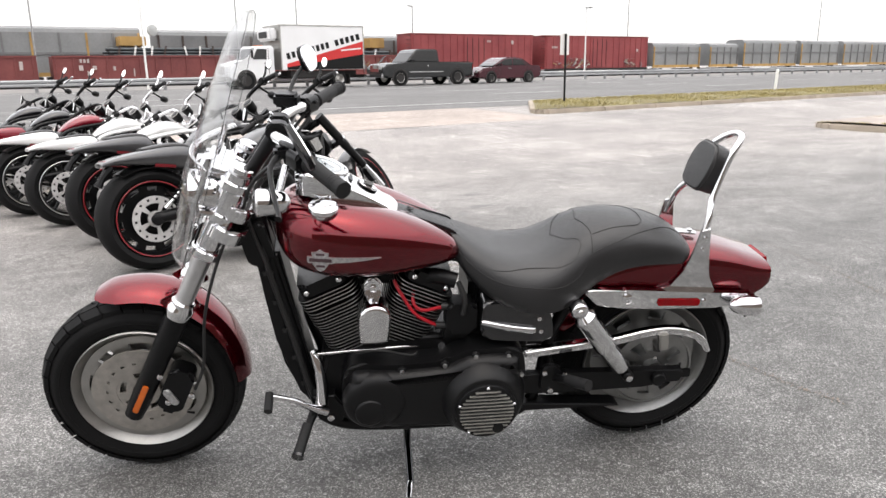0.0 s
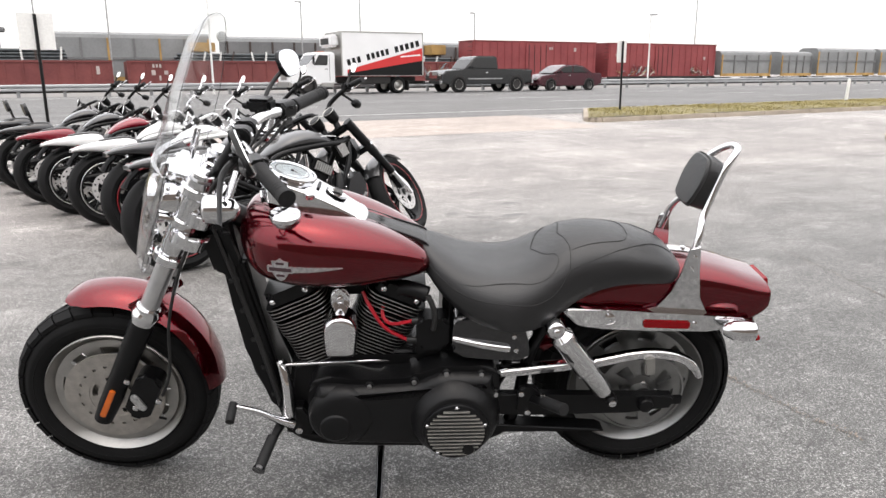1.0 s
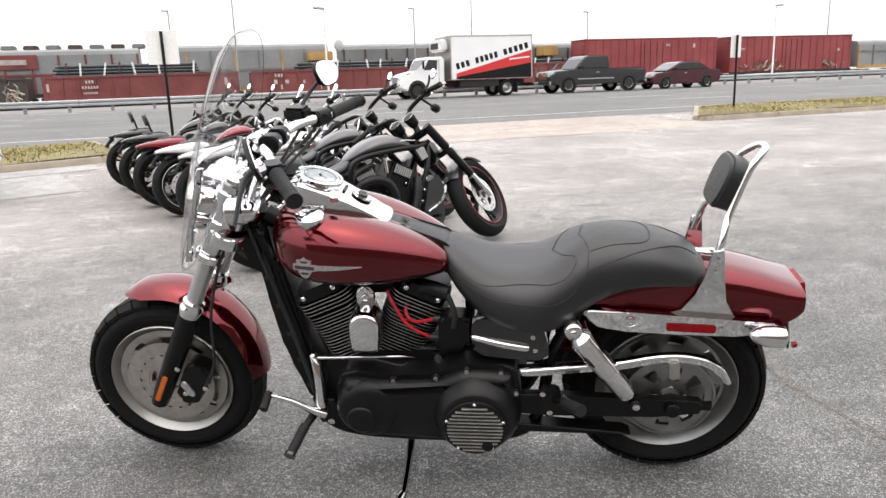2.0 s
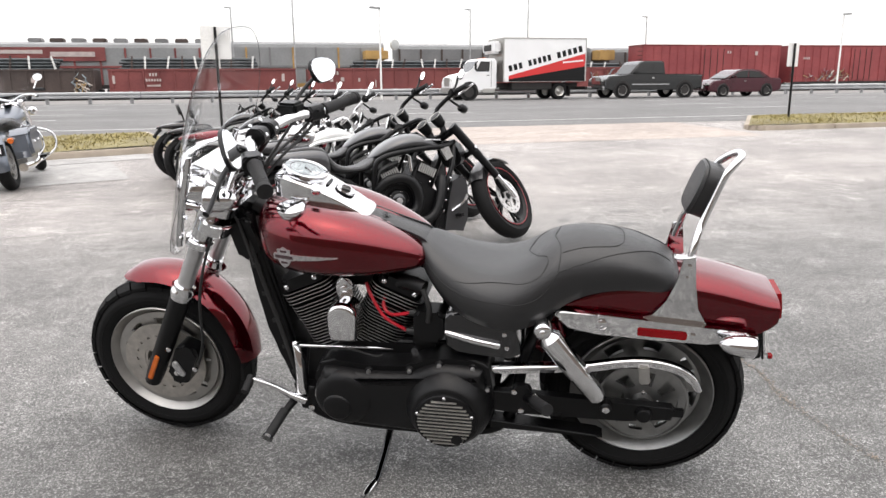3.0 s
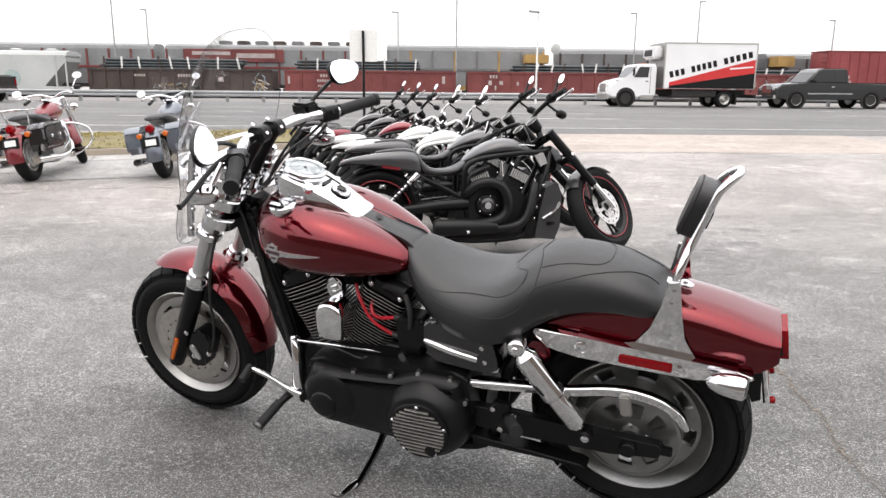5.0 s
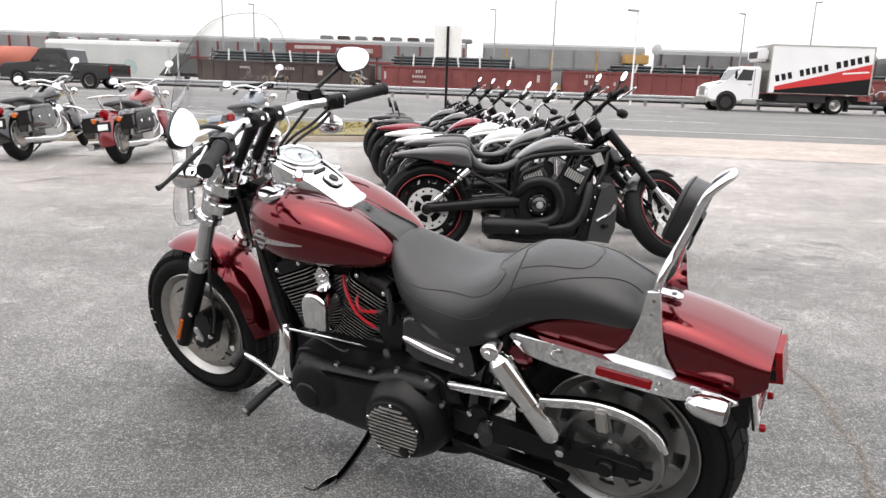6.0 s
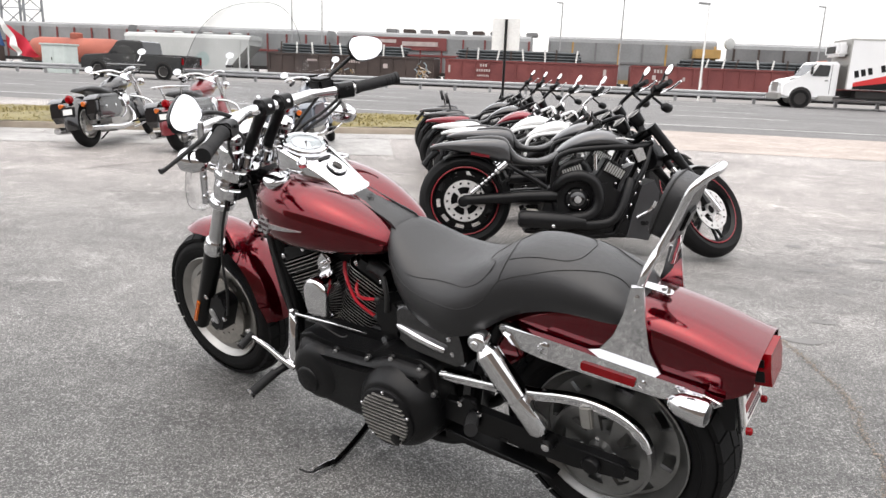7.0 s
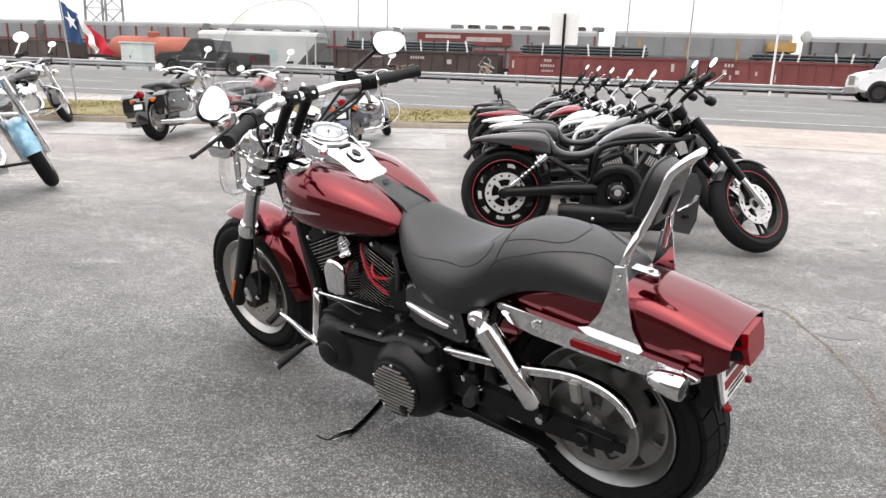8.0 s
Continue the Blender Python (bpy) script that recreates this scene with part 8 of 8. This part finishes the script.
# ---- vehicles on the highway, and the flag ----
TRUCKWHITE = mat("white_truck_paint", (0.72, 0.72, 0.72), 0.4, 0.0, 0.06, 1.0, coat=0.3)
TRUCKRED = mat("red_truck_band", (0.5, 0.02, 0.02), 0.45, 0.0, 0.1, 1.0)
DARKPAINT = mat("dark_car_paint", (0.008, 0.009, 0.01), 0.2, 0.0, 0.15, 1.5, coat=0.3)
MAROON = mat("maroon_car_paint", (0.05, 0.008, 0.015), 0.2, 0.2, 0.15, 1.5, coat=0.3)
TINT = mat("tinted_window", (0.012, 0.013, 0.014), 0.08, 0.0, 0.1, 2, spec=0.6)
FLAGBLUE = mat("flag_blue_cloth", (0.02, 0.06, 0.17), 0.8, 0.0, 0.15, 8, 0.1, 200)
FLAGWHITE = mat("flag_white_cloth", (0.75, 0.75, 0.75), 0.8, 0.0, 0.06, 8, 0.1, 200)
FLAGRED = mat("flag_red_cloth", (0.5, 0.02, 0.045), 0.8, 0.0, 0.1, 8, 0.1, 200)


def road_wheel(parent, x, y, r, w, s):
    t = part("wheel", lathe([(-w / 2, r * 0.62), (-w / 2, r * 0.9), (-w * 0.36, r), (w * 0.36, r), (w / 2, r * 0.9), (w / 2, r * 0.62)], (x, y, r), (0, 1, 0), 28, close=True), RUBBER, parent)
    part("rim", lathe([(0.0, r * 0.64), (w * 0.44, r * 0.64), (w * 0.4, r * 0.56), (w * 0.2, r * 0.42), (w * 0.28, r * 0.2), (w * 0.36, r * 0.12)], (x, y, r), (0, s, 0), 24), STEEL, t, "bright metal rim")


def box_truck(m):
    """A short-nosed delivery truck. x: ahead."""
    ob = thing("box_truck", m, "white delivery truck with a rising red band and dark lettering", "truck")
    L0, L1, lo, hi = -3.5, 1.0, 0.9, 3.07
    body = part("cargo_box", box(L1 - L0, 2.4, hi - lo, ((L0 + L1) / 2, 0, (lo + hi) / 2), bevel=0.03), TRUCKWHITE, ob, "white cargo box")
    at = lambda f: L1 - f * (L1 - L0)
    for s in (-1, 1):
        y = 1.2 * s
        part("red_band", slab([(at(0.06), 1.2), (at(0.99), 2.3), (at(0.99), 1.66), (at(0.06), 1.03)], y - 0.003 * s, y + 0.006 * s), TRUCKRED, body, "red rising band")
        part("black_band", slab([(at(0.06), 1.03), (at(0.99), 1.66), (at(0.99), 0.92), (at(0.06), 0.92)], y - 0.003 * s, y + 0.006 * s), BLACK, body, "black lower panel")
        for f0, f1, count in ((0.05, 0.23, 3), (0.285, 0.575, 5), (0.63, 0.96, 5)):
            for k in range(count):
                f = f0 + (f1 - f0) * (k + 0.5) / count
                w = 0.66 * (f1 - f0) / count * (L1 - L0)
                bar = box(w, 0.012, 0.3, bevel=0.004)
                part("lettering_bar", moved(bar, Matrix.Translation((at(f), y + 0.006 * s, 1.48 + 1.12 * f)) @ pose(0, 0, 0, 0, 14, 0)), BLACK, body, "dark lettering bar")
        part("small_bar", moved(box(1.15, 0.01, 0.07), Matrix.Translation((at(0.84), y + 0.01 * s, 1.9)) @ pose(0, 0, 0, 0, 5, 0)), LABELWHITE, body)
        part("top_rail", box(L1 - L0, 0.03, 0.07, ((L0 + L1) / 2, y, hi - 0.03)), STEEL, body)
    for x in (L0, L1):
        part("corner_trim", box(0.06, 2.44, hi - lo, (x, 0, (lo + hi) / 2), bevel=0.015), STEEL, body)
    unit = part("reefer_unit", box(0.45, 1.8, 0.62, (L1 + 0.24, 0, 2.62), bevel=0.1), TRUCKWHITE, ob, "white cooling unit")
    part("unit_grille", box(0.03, 1.2, 0.3, (L1 + 0.47, 0, 2.6), bevel=0.01), BLACK, unit)
    part("chassis", box(6.6, 0.9, 0.26, (-0.1, 0, 0.72), bevel=0.02), UNDER, ob)
    part("rear_bumper", box(0.12, 2.2, 0.16, (L0 - 0.12, 0, 0.55), bevel=0.02), UNDER, ob)
    part("underride_frame", box(2.2, 2.1, 0.36, (-0.6, 0, 0.68), bevel=0.04), UNDER, ob)
    cab = part("cab", slab([(1.3, 0.62), (1.3, 1.95), (1.42, 2.08), (2.15, 2.06), (2.3, 1.98), (2.62, 1.42), (3.3, 1.26), (3.58, 1.12), (3.66, 0.9), (3.66, 0.5), (3.4, 0.42), (1.5, 0.42)], -1.05, 1.05, "y", 0.09), TRUCKWHITE, ob, "white cab with a sloped hood")
    part("windscreen", slab([(2.29, 1.94), (2.33, 1.94), (2.65, 1.44), (2.6, 1.44)], -0.9, 0.9), TINT, cab)
    for s in (-1, 1):
        part("side_window", slab([(1.72, 1.42), (1.68, 1.9), (2.16, 1.92), (2.42, 1.42)], 1.05 * s, 1.06 * s), TINT, cab)
        part("door_seam", slab([(1.6, 0.66), (1.6, 1.96), (1.62, 1.96), (1.62, 0.66)], 1.05 * s, 1.056 * s), UNDER, cab)
        part("door_handle", box(0.14, 0.03, 0.04, (1.78, 1.06 * s, 1.24), bevel=0.008), BLACK, cab)
        part("mirror", box(0.1, 0.12, 0.38, (2.5, 1.28 * s, 1.66), bevel=0.03), BLACK, cab)
        part("step", box(0.7, 0.22, 0.26, (1.75, 0.98 * s, 0.5), bevel=0.05), STEEL, cab, "polished fuel tank step")
        part("headlight", box(0.16, 0.3, 0.2, (3.56, 0.78 * s, 0.98), bevel=0.05), HOPPER, cab)
        road_wheel(ob, 2.78, 0.94 * s, 0.42, 0.28, s)
        road_wheel(ob, -2.1, 0.9 * s, 0.42, 0.48, s)
        part("fender_arch", shell([[(2.78 + 0.53 * math.cos(a), y, 0.46 + 0.53 * math.sin(a)) for y in (0.75 * s, 1.08 * s)] for a in (radians(4 + 172 * k / 12) for k in range(13))], 0.05), TRUCKWHITE, cab)
        part("arch_hollow", lathe([(-0.06, 0.49), (0.012, 0.49)], (2.78, 1.05 * s, 0.46), (0, s, 0), 26), UNDER, cab)
        part("mud_flap", box(0.04, 0.5, 0.5, (-2.7, 0.85 * s, 0.4)), UNDER, ob)
    part("grille", box(0.05, 1.0, 0.42, (3.66, 0, 0.92), bevel=0.02), STEEL, cab)
    part("bumper", box(0.2, 2.1, 0.26, (3.66, 0, 0.5), bevel=0.05), STEEL, cab)
    part("marker_lights", box(0.1, 1.3, 0.05, (1.8, 0, 2.09), bevel=0.02), AMBER, cab)
    return ob


def car(m, paint, label, pickup):
    """A pickup or a sedan. x: ahead."""
    ob = thing("pickup_truck" if pickup else "sedan", m, label, "pickup" if pickup else "car")
    if pickup:
        W, r = 1.0, 0.42
        lower = [(-2.9, 0.55), (-2.92, 1.2), (-0.75, 1.22), (0.0, 1.22), (1.15, 1.25), (2.6, 1.15), (2.85, 0.95), (2.88, 0.5), (2.3, 0.42), (-2.3, 0.42)]
        top = [(-0.75, 1.2), (-0.62, 1.86), (-0.45, 1.92), (0.55, 1.92), (0.8, 1.86), (1.35, 1.24)]
        axles = (1.85, -1.85)
        glass_sides = [[(-0.5, 1.28), (-0.45, 1.78), (0.02, 1.8), (0.02, 1.28)], [(0.1, 1.28), (0.1, 1.8), (0.68, 1.78), (1.12, 1.28)]]
    else:
        W, r = 0.9, 0.33
        lower = [(-2.3, 0.4), (-2.35, 0.85), (-2.2, 0.98), (-1.4, 1.02), (0.8, 0.98), (2.0, 0.86), (2.3, 0.65), (2.3, 0.35), (1.9, 0.25), (-1.9, 0.25)]
        top = [(-1.75, 0.98), (-1.0, 1.4), (-0.5, 1.48), (0.2, 1.46), (0.5, 1.38), (1.2, 0.98)]
        axles = (1.42, -1.35)
        glass_sides = [[(-1.2, 1.04), (-0.85, 1.33), (-0.25, 1.4), (-0.25, 1.04)], [(-0.17, 1.04), (-0.17, 1.4), (0.4, 1.34), (0.95, 1.04)]]
    body = part("body", slab(lower, -W, W, "y", 0.06), paint, ob)
    cab = part("cabin", slab(top, -W * 0.86, W * 0.86, "y", 0.06), paint, ob)
    for s in (-1, 1):
        for g in glass_sides:
            part("side_window", slab(g, W * 0.86 * s, W * 0.868 * s), TINT, cab)
        for x in axles:
            part("wheel_arch", lathe([(-0.04, r * 1.16), (0.006, r * 1.16)], (x, W * s, r * 1.04), (0, s, 0), 28), UNDER, body)
            road_wheel(ob, x, (W - 0.1) * s, r, 0.26, s)
        part("door_trim", box(2.2 if pickup else 2.0, 0.02, 0.05, (0.2, W * s * 1.004, 0.72 if pickup else 0.6), bevel=0.005), CHROME if pickup else paint, body)
        part("headlight", box(0.12, 0.28, 0.16, (lower[6][0] - 0.03, 0.68 * W * s, 0.92 if pickup else 0.68), bevel=0.03), HOPPER, body)
        part("tail_light", box(0.06, 0.16, 0.32 if pickup else 0.16, (lower[1][0] + 0.02, 0.9 * W * s, 0.95 if pickup else 0.8), bevel=0.02), REDLENS, body)
        part("door_handle", box(0.14, 0.03, 0.03, (0.1, W * s * 1.01, 1.05 if pickup else 0.85), bevel=0.008), CHROME, body)
        part("side_mirror", box(0.12, 0.16, 0.14, (1.0 if pickup else 0.75, (W + 0.06) * s, 1.3 if pickup else 1.05), bevel=0.03), paint, body)
    a, b = top[-2], top[-1]
    part("windscreen", slab([(a[0] + 0.005, a[1] - 0.04), (a[0] + 0.03, a[1] - 0.04), (b[0] + 0.02, b[1] + 0.02), (b[0] - 0.01, b[1] + 0.02)], -W * 0.78, W * 0.78), TINT, cab)
    if pickup:
        part("bed_floor", box(2.0, 1.6, 0.03, (-1.8, 0, 1.235)), UNDER, body)
        part("bumper", box(0.14, 1.9, 0.2, (2.9, 0, 0.55), bevel=0.03), CHROME, body)
        part("bumper", box(0.14, 1.9, 0.2, (-2.95, 0, 0.55), bevel=0.03), CHROME, body)
        part("grille", box(0.05, 1.0, 0.35, (2.88, 0, 0.92), bevel=0.02), CHROME, body)
    return ob


box_truck(pose(13.0, 34.6, height(34.6), 0, 0, 180))
car(pose(20.3, 34.0, height(34.0), 0, 0, 180), DARKPAINT, "black crew-cab pickup with chrome wheels on the highway", True)
car(pose(26.0, 34.0, height(34.0), 0, 0, 180), MAROON, "maroon sedan on the highway", False)
car(pose(-22.4, 33.6, height(33.6), 0, 0, 180), DARKPAINT, "dark crew-cab pickup on the far lanes of the highway", True)

# a one-star flag drooping from a thin pole in the grass
FX, FY = -10.1, 9.75
flag = thing("flag", Matrix(), "blue, white and red flag with a white star on a pole", "flag")
FG = height(FY)
part("pole", tube([(FX, FY, FG), (-10.2, FY, 1.12), (-10.32, FY, 2.25)], 0.016, 8), GALV, flag)


def cloth_part(name, spans, back, material):
    """A strip of cloth through pairs of top and bottom points (x, z), softly folded."""
    tops = smooth_path([(x, 0, z) for (x, z), _ in spans], 6)
    lows = smooth_path([(x, 0, z) for _, (x, z) in spans], 6)
    loops = []
    for i, (a, b) in enumerate(zip(tops, lows)):
        loops.append([(a.x + (b.x - a.x) * j / 8, FY + back + 0.035 * math.sin(0.7 * i + 0.5 * j) * min(1, i / 4), a.z + (b.z - a.z) * j / 8) for j in range(9)])
    return part(name, shell(loops, 0.003), material, flag)


cloth_part("blue_panel", [((-10.282, 2.141), (-10.192, 1.423)), ((-10.115, 2.032), (-10.008, 1.377)), ((-9.927, 1.893), (-9.81, 1.351))], 0, FLAGBLUE)
cloth_part("white_stripe", [((-9.927, 1.893), (-9.82, 1.639)), ((-9.75, 1.764), (-9.716, 1.477)), ((-9.597, 1.5), (-9.648, 1.314)), ((-9.475, 1.277), (-9.542, 1.183))], -0.02, FLAGWHITE)
cloth_part("red_stripe", [((-9.846, 1.741), (-9.81, 1.351)), ((-9.63, 1.654), (-9.62, 1.233)), ((-9.411, 1.464), (-9.389, 1.177)), ((-9.175, 1.203), (-9.201, 1.171))], 0.05, FLAGRED)
bm = bmesh.new()
ring = []
for k in range(10):
    a, rr = math.radians(98) + math.pi * k / 5, 0.17 if k % 2 == 0 else 0.068
    ring.append((-10.032 + 0.8 * rr * math.cos(a) - 0.25 * rr * math.sin(a), 1.777 + rr * math.sin(a) - 0.3 * rr * math.cos(a)))
hub = bm.verts.new((-10.032, FY - 0.062, 1.777))
front, back = ([bm.verts.new((x, FY - d, z)) for x, z in ring] for d in (0.058, 0.05))
for k in range(10):
    j = (k + 1) % 10
    bm.faces.new((hub, front[k], front[j]))
    bm.faces.new((front[k], back[k], back[j], front[j]))
part("star", bm, FLAGWHITE, flag)
